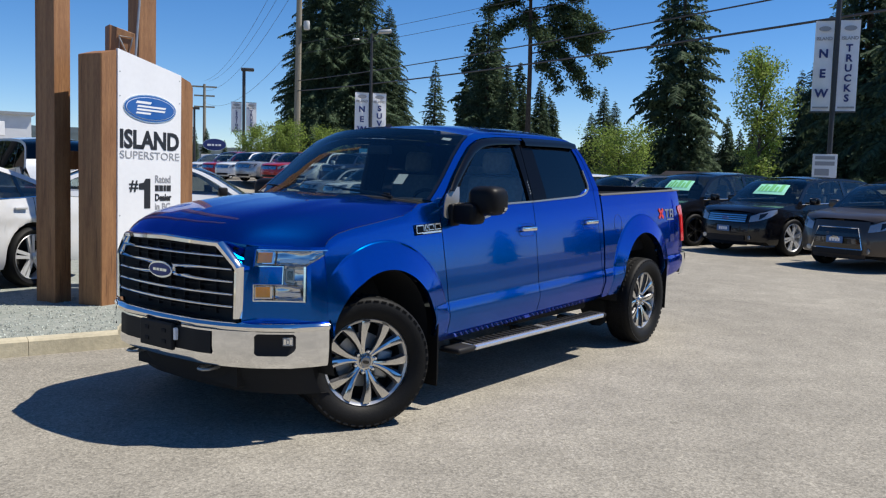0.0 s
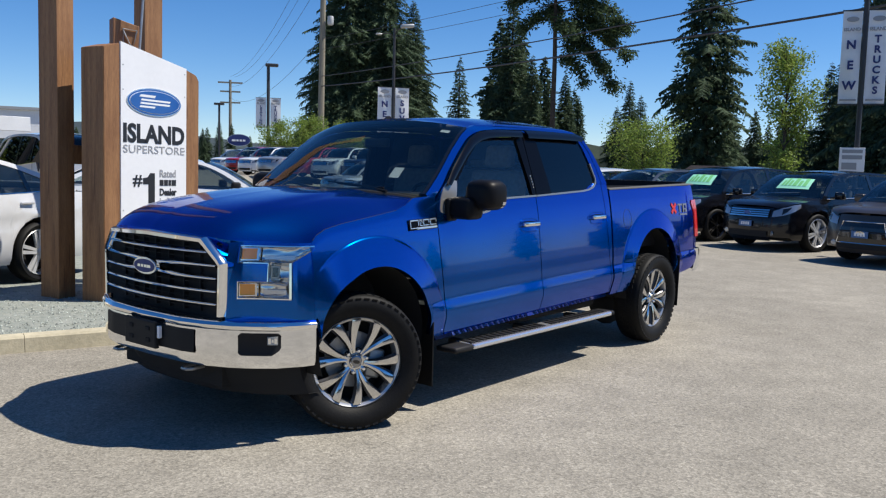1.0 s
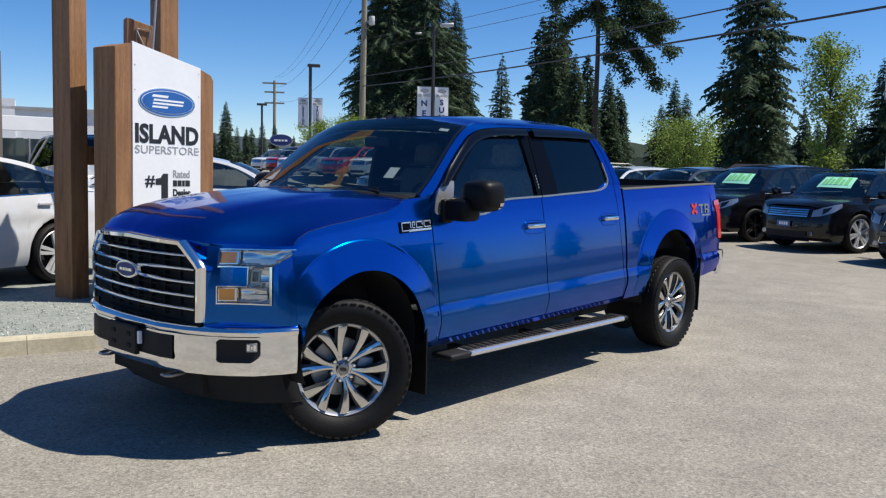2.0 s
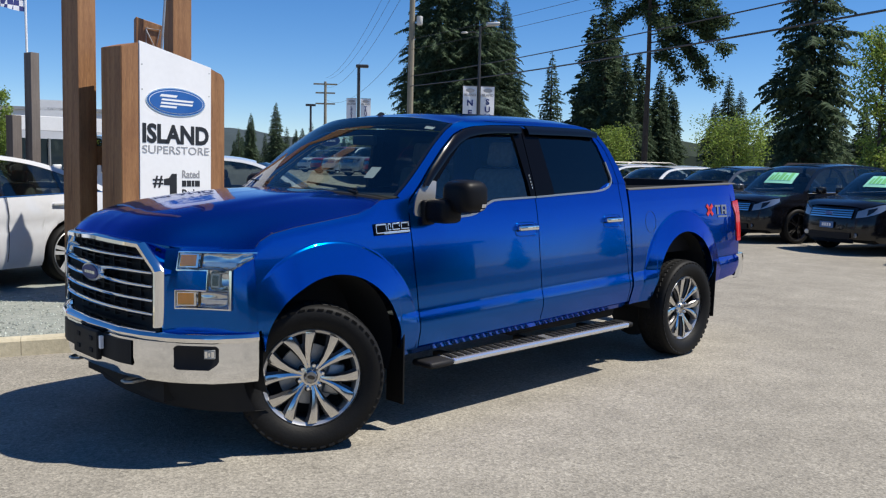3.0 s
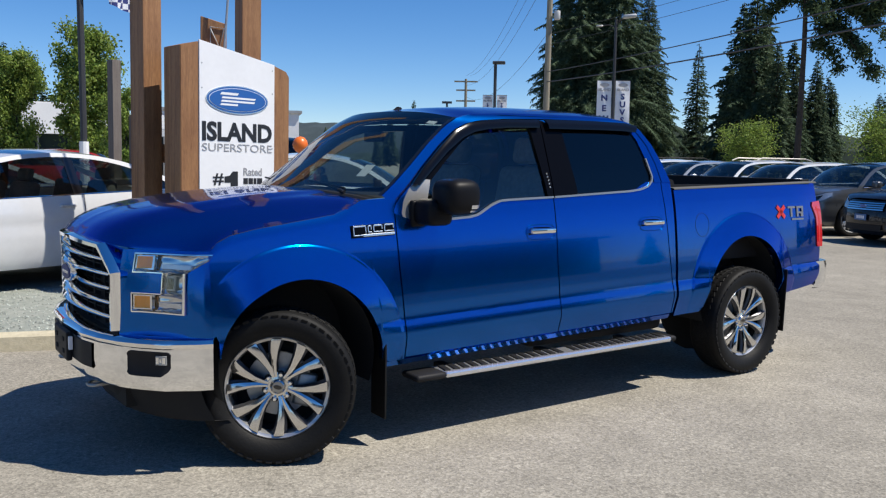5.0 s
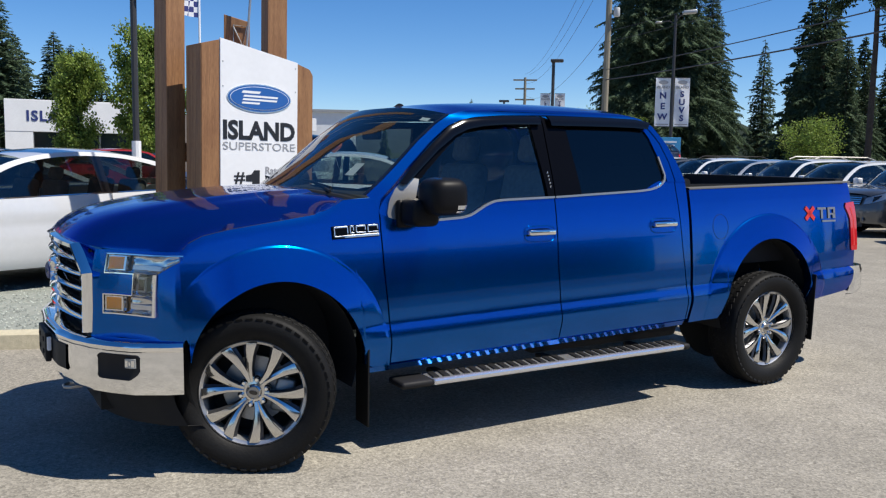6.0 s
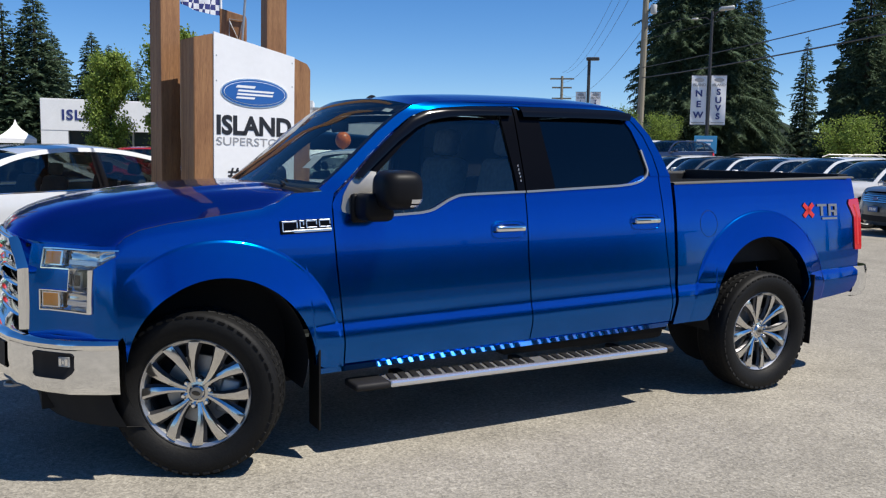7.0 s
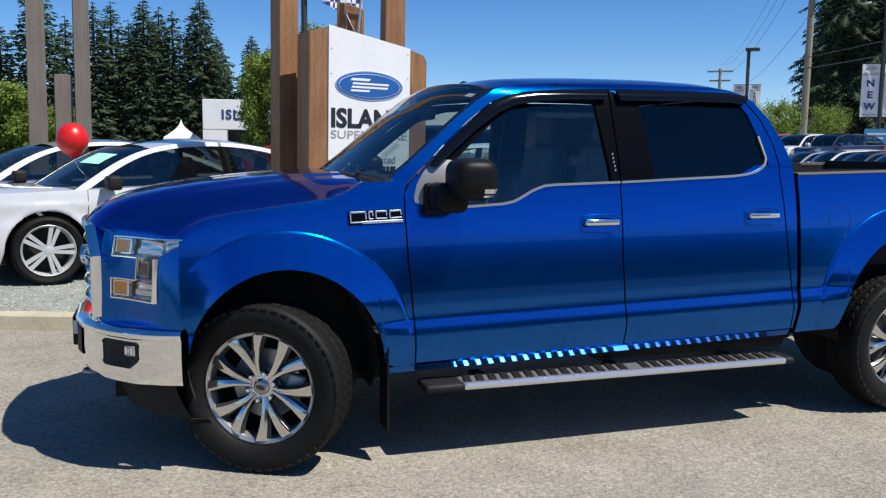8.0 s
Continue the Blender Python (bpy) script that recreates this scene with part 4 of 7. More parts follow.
for a, b in zip(o2, i2):
    mid = ((a[0] + b[0]) / 2, (a[1] + b[1]) / 2)
    rows.append([(front_bow(a[0]) + 0.028, a[0], a[1]), (front_bow(a[0]) + 0.004, a[0], a[1]), (front_bow(mid[0]) - 0.016, lerp(a[0], mid[0], 0.5), lerp(a[1], mid[1], 0.5)), (front_bow(mid[0]) - 0.016, lerp(b[0], mid[0], 0.4), lerp(b[1], mid[1], 0.4)), (front_bow(b[0]) + 0.01, b[0], b[1]), (front_bow(b[0]) + 0.05, b[0], b[1])])
part("grille_side", grid([[(front_bow(y) + dx, y + math.copysign(dy, y), z) for dx, dy in ((0.027, 0.0), (0.05, 0.006), (0.14, 0.022))] for y, z in o2]), PAINT, grille, smooth=True, angle=50)
part("grille_surround", grid(rows), CHROME, grille, "chrome grille surround", smooth=True, angle=30)
emblem = part("grille_emblem", merge(None, plate(ellipse(0, 0.958, 0.118, 0.049), 0.03, axis="x", at=-0.924, bev=0.004)), CHROME, grille, "chrome and dark blue oval emblem")
part("emblem_field", plate(ellipse(0, 0.958, 0.103, 0.038), 0.004, axis="x", at=-0.928), NAVY, emblem)
for dy, w in ((-0.055, 0.02), (-0.02, 0.012), (0.012, 0.012), (0.045, 0.014)):
    part("emblem_stroke", merge(None, box(-0.931, -0.928, dy - w, dy + w, 0.950, 0.966)), CHROME, emblem)

# front bumper
BUMP = dense([(-0.945, -0.445), (-0.925, -0.515), (-0.85, -0.660), (-0.75, -0.755), (-0.66, -0.820), (-0.52, -0.885), (-0.35, -0.930), (0, -0.948), (0.35, -0.930), (0.52, -0.885), (0.66, -0.820), (0.75, -0.755), (0.85, -0.660), (0.925, -0.515), (0.945, -0.445)], 70)


def bumper_point(k, z, out=0.0):
    y, x = BUMP[k]
    a, b = BUMP[max(0, k - 1)], BUMP[min(69, k + 1)]
    t = Vector((b[0] - a[0], b[1] - a[1])).normalized()
    return (x - t.x * out, y + t.y * out, z)


def bumper_sheet(name, k0, k1, zs, material, parent, label="", step=1):
    """zs: (height, outward) pairs."""
    return part(name, grid([[bumper_point(k, z, o) for z, o in zs] for k in range(k0, k1 + 1, step)]), material, parent, label, smooth=True, angle=45)


bumper = bumper_sheet("front_bumper", 0, 69, [(0.70, -0.10), (0.706, -0.03), (0.698, -0.006), (0.682, 0.004), (0.665, 0.0), (0.655, -0.010), (0.56, -0.008), (0.47, -0.016), (0.446, -0.026), (0.440, -0.07)], CHROME, truck, "chrome front bumper with black inserts")
bumper_sheet("intake_panel", 21, 48, [(0.645, -0.012), (0.64, -0.003), (0.52, -0.001), (0.512, -0.012)], BLACK_PLASTIC, bumper)


def bumper_at(k, z, out=0.0):
    i = min(68, int(k))
    return Vector(bumper_point(i, z, out)).lerp(Vector(bumper_point(i + 1, z, out)), k - i)


def fog_sheet(ks, zs_of, material, parent, name, label=""):
    return part(name, grid([[tuple(bumper_at(k, z, o)) for z, o in zs_of(n)] for n, k in enumerate(ks)]), material, parent, label, smooth=True, angle=40)


for outer, inner in ((6.0, 13.0), (63.0, 56.0)):
    n_col = 22

    def pocket_edges(n, rim=0.0, out=0.0):
        f = n / n_col
        top = 0.646 - 0.014 * (max(0, 1 - f / 0.09) ** 2 + max(0, (f - 0.91) / 0.09) ** 2)
        low = 0.518 + 0.034 * max(0, 1 - f / 0.22) + 0.010 * max(0, 1 - f / 0.05) + 0.014 * max(0, (f - 0.91) / 0.09) ** 2
        return top, low

    def pocket_rows(n):
        top, low = pocket_edges(n)
        return [(top, -0.018), (top - 0.003, -0.002), (top - 0.010, -0.004), (top - 0.016, -0.0065), (low + 0.016, -0.0065), (low + 0.010, -0.004), (low + 0.003, -0.002), (low, -0.018)]

    cols = [outer + (inner - outer) * n / n_col for n in range(n_col + 1)]
    pocket = fog_sheet(cols, pocket_rows, BLACK_PLASTIC, bumper, "fog_pocket")
    lens_cols = [outer + (inner - outer) * f for f in (0.07, 0.09, 0.16, 0.24, 0.31, 0.33)]
    fog_sheet(lens_cols, lambda n: [(0.628, -0.008), (0.625, 0.001 if 0 < n < 5 else -0.008), (0.582, 0.001 if 0 < n < 5 else -0.008), (0.579, -0.008)], GALV, pocket, "fog_lamp", "clear square fog lamp")
    for a, b2, z0, z1 in ((0.10, 0.16, 0.588, 0.619), (0.24, 0.30, 0.588, 0.619), (0.18, 0.22, 0.595, 0.612)):
        fog_sheet([outer + (inner - outer) * f for f in (a, b2)], lambda n: [(z1, 0.002), (z0, 0.002)], CHROME, pocket, "lamp_facet")
plate_holder = part("plate_holder", box(-0.967, -0.937, -0.175, 0.145, 0.50, 0.655, 0.008), BLACK_PLASTIC, bumper, "empty black plate holder")
for y in (-0.10, 0.07):
    for z in (0.545, 0.61):
        part("holder_clip", box(-0.972, -0.966, y - 0.02, y + 0.02, z - 0.012, z + 0.012, 0.003), DARK, plate_holder)
part("paper_tag", box(-0.960, -0.940, -0.204, -0.182, 0.565, 0.635, 0.003), WHITE, bumper, "small torn white tag beside the plate holder")
for y in (-0.36, 0.36):
    part("tow_hook", tube([(-0.80, y - 0.042, 0.414), (-0.875, y - 0.042, 0.41), (-0.903, y - 0.018, 0.41), (-0.903, y + 0.018, 0.41), (-0.875, y + 0.042, 0.41), (-0.80, y + 0.042, 0.414)], 0.009, 8), SATIN, truck, "bare steel tow hook")
part("lower_valance", grid([[(lerp(x, 0, 0.12) + dx, y * 0.93, z) for z, dx in ((0.46, 0.02), (0.36, 0.05), (0.26, 0.10), (0.25, 0.20))] for y, x in BUMP[4:66]]), DARK, truck, smooth=True)
part("engine_bay_floor", box(-0.75, 0.6, -0.5, 0.5, 0.30, 0.55), DARK, truck)
part("bumper_gap", grid([[Vector(bumper_point(k, z, o)) for z, o in ((0.69, -0.08), (0.70, -0.15))] for k in range(0, 70)]), DARK, truck)

# frame, axles, bed, tail
for y in (-0.45, 0.45):
    part("frame_rail", box(-0.5, 4.6, y - 0.05, y + 0.05, 0.42, 0.58), DARK, truck)
part("fuel_tank", box(1.75, 3.05, -0.74, -0.30, 0.36, 0.62, 0.05), DARK, truck)
part("gearbox", box(0.6, 2.3, -0.24, 0.24, 0.33, 0.60, 0.05), DARK, truck)
part("spare_tyre", merge(None, lathe([(0.20, -0.10), (0.36, -0.11), (0.39, 0), (0.36, 0.11), (0.20, 0.10)], 28), Matrix.Translation((4.25, 0, 0.50)) @ Matrix.Rotation(radians(90), 4, "X")), RUBBER, truck, smooth=True)
part("cross_member", box(3.05, 3.20, -0.6, 0.6, 0.38, 0.56, 0.02), DARK, truck)
part("rear_axle", tube([(3.683, -0.75, 0.405), (3.683, 0.75, 0.405)], 0.05, 12), DARK, truck)
part("differential", merge(None, lathe([(0, -0.15), (0.13, -0.1), (0.16, 0), (0.13, 0.1), (0, 0.15)], 16), Matrix.Translation((3.683, 0.05, 0.40))), DARK, truck, smooth=True)
part("exhaust", tube([(2.4, 0.5, 0.42), (3.3, 0.55, 0.42), (4.6, 0.6, 0.48)], 0.04, 10), GALV, truck)
part("bed_floor", box(2.93, 4.66, -0.80, 0.80, 0.86, 0.90), BLACK_PLASTIC, truck)
for y in (-0.80, 0.80):
    part("bed_liner", box(2.93, 4.66, y - 0.01, y + 0.01, 0.88, 1.438), BLACK_PLASTIC, truck)
part("bed_front_wall", box(2.925, 2.955, -0.875, 0.875, 0.50, 1.415, 0.01), GLOSS_BLACK, truck)
part("tonneau_roll", tube([(3.00, -0.80, 1.44), (3.00, 0.80, 1.44)], 0.035, 12), BLACK_PLASTIC, truck, smooth=True)
part("tailgate_liner", box(4.640, 4.657, -0.79, 0.79, 0.88, 1.47), BLACK_PLASTIC, truck)
part("tailgate_cap", box(4.657, 4.745, -0.79, 0.79, 1.458, 1.474, 0.004), BLACK_PLASTIC, truck)
part("tailgate", box(4.66, 4.735, -0.79, 0.79, 0.80, 1.455, 0.02), PAINT, truck, smooth=True, angle=60)
for side in (-1, 1):
    line_o = dense([(4.612, 1.292), (4.60, 1.262), (4.635, 1.215), (4.665, 1.165), (4.672, 0.94), (4.680, 0.925)], 30)
    line_i = dense([(4.725, 1.30), (4.735, 1.26), (4.742, 1.21), (4.748, 1.165), (4.752, 0.94), (4.745, 0.925)], 30)
    tail = strip("tail_lamp", line_o, line_i, lambda x, z: side_y(min(x, 4.7), z) + 0.008, side, RED_LENS, truck, depth=0.03, label="red tail lamp")
    part("lamp_back", box(4.715, 4.752, side * 0.80, side * 0.885, 0.93, 1.295, 0.012), RED_LENS, tail)
    strip("lamp_guide", [(lerp(p[0], q[0], 0.40), p[1]) for p, q in zip(line_o[3:-3], line_i[3:-3])], [(lerp(p[0], q[0], 0.58), p[1]) for p, q in zip(line_o[3:-3], line_i[3:-3])], lambda x, z: side_y(min(x, 4.7), z) + 0.011, side, RED_DECAL, tail, depth=0.008)
part("rear_bumper", grid([[(x + dx, y, z) for z, dx in ((0.80, -0.10), (0.80, 0.0), (0.76, 0.02), (0.62, 0.015), (0.58, -0.03), (0.585, -0.12))] for y, x in dense([(-0.945, 4.66), (-0.945, 4.78), (-0.92, 4.86), (-0.84, 4.92), (0, 4.95), (0.84, 4.92), (0.92, 4.86), (0.945, 4.78), (0.945, 4.66)], 40)]), CHROME, truck, "chrome rear bumper", smooth=True, angle=50)


# wheels: built once, hub at the origin, outer face towards -y
def make_wheel():
    w = thing("wheel", "", "")
    prof = [(0.262, -0.075), (0.275, -0.10), (0.315, -0.126), (0.352, -0.132), (0.382, -0.124), (0.399, -0.112), (0.4025, -0.09), (0.404, 0.0), (0.402, 0.09), (0.396, 0.110), (0.352, 0.132), (0.315, 0.126), (0.262, 0.08)]
    tyre = part("tyre", lathe(prof, 96), RUBBER, w, "black all-terrain tyre", smooth=True, angle=50)
    for col, (y, wd, n, off, hh) in enumerate(((-0.098, 0.030, 48, 0, 0.011), (-0.045, 0.030, 52, 0.5, 0.006), (0.0, 0.028, 52, 0, 0.006), (0.045, 0.030, 52, 0.5, 0.006), (0.098, 0.030, 48, 0, 0.011))):
        bm = bmesh.new()
        for k in range(n):
            b = box(-0.0195, 0.0195, -wd / 2, wd / 2, -0.012, 0.005 if abs(y) < 0.08 else 0.001, 0.002, 1)
            if abs(y) > 0.08:
                for vtx in b.verts:
                    if (vtx.co.y < 0) == (y < 0):
                        vtx.co.z -= 0.010
            merge(bm, b, Matrix.Rotation(2 * math.pi * (k + off) / n, 4, "Y") @ Matrix.Translation((0, y, 0.402)) @ Matrix.Rotation(radians(18 if col % 2 else -14), 4, "Z"))
        tagged(part("tread_belt", bm, RUBBER, tyre), kind="stuff")
    # sidewall lugs near the shoulder
    bm = bmesh.new()
    for k in range(48):
        merge(bm, box(-0.0165, 0.0165, -0.0032, 0.0032, -0.019, 0.017, 0.002, 1), Matrix.Rotation(2 * math.pi * k / 48, 4, "Y") @ Matrix.Translation((0, -0.122, 0.375)) @ Matrix.Rotation(radians(18), 4, "X"))
    tagged(part("shoulder_tread", bm, RUBBER, tyre), kind="stuff")
    rim = part("rim", lathe([(0.268, -0.098), (0.274, -0.092), (0.268, -0.086), (0.252, -0.078), (0.243, -0.05), (0.235, 0.06), (0.255, 0.08), (0.272, 0.085)], 72), RIM_LIP, w, "bright machined alloy rim", smooth=True, angle=40)
    part("rim_barrel", lathe([(0.2345, -0.04), (0.232, 0.08)], 48), DARK, rim)
    for k in range(12):
        a = 2 * math.pi * (k + 0.5) / 12
        lean = radians(-15 if k % 2 else 15)
        secs = []
        for r, hw, y0, th in ((0.052, 0.010, -0.060, 0.03), (0.085, 0.0105, -0.068, 0.03), (0.13, 0.013, -0.078, 0.034), (0.19, 0.0185, -0.087, 0.036), (0.235, 0.0235, -0.091, 0.036), (0.256, 0.026, -0.089, 0.03)):
            aa = lean * (1 - (r / 0.256)) * 1.0
            c = Vector((math.sin(aa) * r, 0, math.cos(aa) * r))
            t = Vector((math.cos(aa), 0, -math.sin(aa)))
            sk = 0.006 if k % 2 else -0.006
            secs.append([c - t * hw * 1.05 + Vector((0, y0 + 0.024, 0)), c - t * hw + Vector((0, y0 + 0.004 + sk * 0.5, 0)), c - t * hw * 0.15 + Vector((0, y0, 0)), c + t * hw + Vector((0, y0 + 0.004 - sk * 0.5, 0)), c + t * hw * 1.05 + Vector((0, y0 + 0.024, 0)), c + Vector((0, y0 + th + 0.012, 0))])
        b = grid([s + [s[0]] for s in secs])
        bmesh.ops.transform(b, matrix=Matrix.Rotation(a, 4, "Y"), verts=b.verts[:])
        spoke = part("spoke", b, RIM_METAL, rim, smooth=True, angle=25)
        b = grid([[s[0] + (s[0] - s[4]) * 0.28 + Vector((0, 0.004, 0)), s[1] + Vector((0, 0.012, 0)), s[3] + Vector((0, 0.012, 0)), s[4] + (s[4] - s[0]) * 0.28 + Vector((0, 0.004, 0)), s[5] + Vector((0, 0.02, 0)), s[0] + (s[0] - s[4]) * 0.28 + Vector((0, 0.004, 0))] for s in secs])
        bmesh.ops.transform(b, matrix=Matrix.Rotation(a, 4, "Y"), verts=b.verts[:])
        part("spoke_back", b, SPOKE_GREY, rim, "dark grey painted spoke back")
    part("hub", lathe([(0, -0.070), (0.030, -0.070), (0.036, -0.066), (0.040, -0.058), (0.075, -0.052), (0.082, -0.03), (0.085, 0.0)], 36), RIM_METAL, rim, smooth=True, angle=30)
    part("hub_cap", lathe([(0, -0.074), (0.028, -0.0735), (0.031, -0.069)], 28), SATIN, rim, smooth=True)
    part("cap_emblem", plate(ellipse(0, 0, 0.022, 0.011, 24), 0.002, at=-0.0765), GLOSS_BLACK, rim)
    for k in range(6):
        a = 2 * math.pi * k / 6
        # dark discs on the hub paint the shade of recesses round the nuts
        part("recess_shade", merge(None, lathe([(0, -0.0545), (0.017, -0.0545), (0.019, -0.050)], 14), Matrix.Translation((0.067 * math.sin(a), 0, 0.067 * math.cos(a)))), DARK, rim)
        part("lug_nut", merge(None, lathe([(0, -0.076), (0.008, -0.075), (0.0125, -0.068), (0.0125, -0.05)], 10), Matrix.Translation((0.067 * math.sin(a), 0, 0.067 * math.cos(a)))), CHROME, rim, smooth=True)
    part("brake_disc", lathe([(0.05, 0.012), (0.17, 0.012), (0.17, 0.03), (0.05, 0.03)], 40), GALV, w)
    part("brake_caliper", merge(None, box(0.09, 0.19, -0.005, 0.05, -0.09, 0.09, 0.015)), GALV, w, smooth=True, angle=60)
    part("wheel_back", lathe([(0, 0.04), (0.235, 0.045)], 32), DARK, w)
    return w


wheel = make_wheel()
STEER = 28
for m in (pose(3.683, -0.905, 0.405, 0, 9, 0), pose(3.683, 0.905, 0.405, 0, 40, 180), pose(-0.022, 0.80, 0.405, 0, 0, -STEER) @ pose(0, 0.10, 0, 0, 20, 180)):
    copy_thing(wheel, m).parent = truck
wheel.parent = truck
wheel.matrix_basis = pose(-0.022, -0.77, 0.405, 0, 0, -STEER) @ pose(0, -0.075, 0, 0, 14, 0)

# ---- kerbed gravel island ----
K0 = Vector((-0.72, 2.47, 0))
ISLE = pose(K0.x, K0.y, 0, 0, 0, -19.1)          # local x runs along the kerb, local y into the island
kerb = thing("kerb", "pale concrete kerb round the gravel island", "kerb", ISLE, kind="structure")
L0, L1, DEEP = -9.0, 3.1, 8.5
for k in range(5):
    a = L0 + (L1 - 0.6 - L0) * k / 5
    b = L0 + (L1 - 0.6 - L0) * (k + 1) / 5
    part("kerb_length", plate([(0.0, 0), (0.012, 0.115), (0.03, 0.132), (0.14, 0.135), (0.16, 0.125), (0.16, 0)], b - a - 0.004, axis="x", at=a), CONCRETE, kerb)
arc = [(L1 - 0.6 + 0.6 * math.sin(t), 0.6 - 0.6 * math.cos(t)) for t in np.linspace(0, math.pi / 2, 9)] + [(L1, DEEP)]
part("kerb_length", grid([[(x - 0.16 * nx * f, y - 0.16 * ny * f, z) for f, z in ((0, 0), (0.08, 0.115), (0.2, 0.132), (0.9, 0.134), (1, 0))] for (x, y), (nx, ny) in zip(arc, [(math.sin(t), -math.cos(t)) for t in np.linspace(0, math.pi / 2, 9)] + [(1, 0)])]), CONCRETE, kerb)
rows = []
for i in range(61):
    x = lerp(L0, L1 - 0.1, i / 60)
    inset = 0.15 if x < L1 - 0.6 else 0.15 + 0.6 - math.sqrt(max(0, 0.36 - (x - L1 + 0.6) ** 2))
    rows.append([(x, lerp(inset, DEEP, j / 40), 0.098 + 0.016 * noise.noise(Vector((x * 1.6, j * 0.35, 0)))) for j in range(41)])
tagged(part("gravel_bed", grid(rows), GRAVEL), "grey-green crushed gravel bed inside the kerb", "gravel", kind="structure").matrix_world = ISLE
rng = random.Random(4)
vs_, fs_ = [], []
for k in range(5200):
    x, y, r = rng.uniform(-3.4, 2.4), 0.17 + 2.6 * rng.random() ** 1.6, rng.uniform(0.006, 0.017)
    z = 0.100 + 0.016 * noise.noise(Vector((x * 1.6, (y / DEEP) * 40 * 0.35, 0)))
    n = len(vs_)
    a = rng.uniform(0, 6.28)
    for j in range(4):
        q = r * rng.uniform(0.7, 1.2)
        vs_.append((x + q * math.cos(a + j * 1.571), y + q * math.sin(a + j * 1.571), z + rng.uniform(-0.004, 0.003)))
    vs_.append((x, y, z + r * 0.8))
    fs_ += [(n + j, n + (j + 1) % 4, n + 4) for j in range(4)]
me = bpy.data.meshes.new("gravel_stone")
me.from_pydata(vs_, [], fs_)
STONE = mat("loose_stone", (0.26, 0.28, 0.25), 0.9, var=0.2, scale=20, island=True)
me.materials.append(STONE)
tagged(new("gravel_stones", me), "loose grey-green crushed gravel stones", "gravel", kind="stuff").matrix_world = ISLE

# ---- timber pylon sign ----
SIGN = pose(0.868, 3.717, 0.085, 0, 0.7, 12.2)
sign = thing("pylon_sign", "white dealership pylon sign framed in brown timber, set in gravel", "sign", SIGN)
part("frame_timber", plate([(0, 0), (0.205, 0), (0.205, 2.665), (0, 2.605)], 0.33, bev=0.006), TIMBER, sign)
part("frame_timber", plate([(1.135, 0), (1.342, 0), (1.342, 2.40), (1.30, 2.46), (1.135, 2.51)], 0.33, at=0.0, bev=0.006), TIMBER, sign)
part("core_timber", plate([(0.206, 0), (1.134, 0), (1.134, 2.49), (0.206, 2.64)], 0.30, at=0.015, bev=0.004), TIMBER, sign)
panel = part("white_panel", plate([(0.2055, 0.02), (1.1345, 0.02), (1.1345, 2.515), (0.2055, 2.683)], 0.024, at=-0.012, bev=0.002), WHITE, sign, "white enamelled sign panel")
for u in (0.235, 1.105):
    for z in (0.3, 0.95, 1.6, 2.2, 2.45):
        part("panel_screw", merge(None, lathe([(0, -0.015), (0.007, -0.0145), (0.008, -0.012)], 10), Matrix.Translation((u, 0, z))), GALV, panel)
UP = Matrix.Rotation(radians(90), 4, "X")
emb = part("sign_emblem", plate(ellipse(0.662, 2.10, 0.385, 0.150), 0.006, at=-0.0185), SILVER_TRIM, sign, "blue oval emblem with white bars")
part("emblem_ring", plate(ellipse(0.662, 2.10, 0.372, 0.138), 0.003, at=-0.0215), LOGO_BLUE, emb)
part("emblem_ring", plate(ellipse(0.662, 2.10, 0.352, 0.121), 0.002, at=-0.0235), WHITE, emb)
part("emblem_field", plate(ellipse(0.662, 2.10, 0.346, 0.116), 0.002, at=-0.0255), LOGO_BLUE, emb)


# plain slanted white bars stand in for the emblem's script
for u, w, z0, z1, lean in ((0.440, 0.21, 2.146, 2.172, 0.02), (0.460, 0.41, 2.108, 2.128, 0.012), (0.450, 0.41, 2.072, 2.092, 0.012), (0.440, 0.21, 2.036, 2.056, 0.012)):
    part("emblem_stroke", plate([(u, z0), (u + w, z0), (u + w + lean, z1), (u + lean, z1)], 0.002, at=-0.0272), WHITE, emb)


def sign_text(body, u0, u1, z, size, material, bold=0.0):
    ob = lettering(body, size, Matrix.Identity(4), material, sign, depth=0.0015, bold=bold)
    xs = [v.co.x for v in ob.data.vertices]
    k = (u1 - u0) / (max(xs) - min(xs))
    ob.data.transform(Matrix.Translation((u0, -0.0145, z)) @ UP @ Matrix.Diagonal((k, 1, 1, 1)) @ Matrix.Translation((-min(xs), 0, 0)))
    return ob


sign_text("ISLAND", 0.235, 1.10, 1.672, 0.262, INK, 0.010)
sign_text("SUPERSTORE", 0.235, 1.10, 1.555, 0.118, GREY_INK)
sign_text("#", 0.36, 0.49, 1.215, 0.17, INK, 0.003)
part("numeral", plate([(0.575, 1.02), (0.665, 1.02), (0.665, 1.345), (0.60, 1.345), (0.565, 1.30), (0.50, 1.29), (0.50, 1.225), (0.575, 1.225)], 0.003, at=-0.015), INK, sign)
sign_text("Rated", 0.735, 0.97, 1.305, 0.115, GREY_INK, 0.002)
for u0, u1 in ((0.735, 0.79), (0.80, 0.855), (0.865, 0.90), (0.91, 0.975)):
    part("word_bar", box(u0, u1, -0.0155, -0.012, 1.21, 1.275), INK, sign)
sign_text("Dealer", 0.735, 0.985, 1.105, 0.105, INK, 0.004)
sign_text("in BC", 0.735, 0.965, 1.005, 0.105, GREY_INK, 0.002)


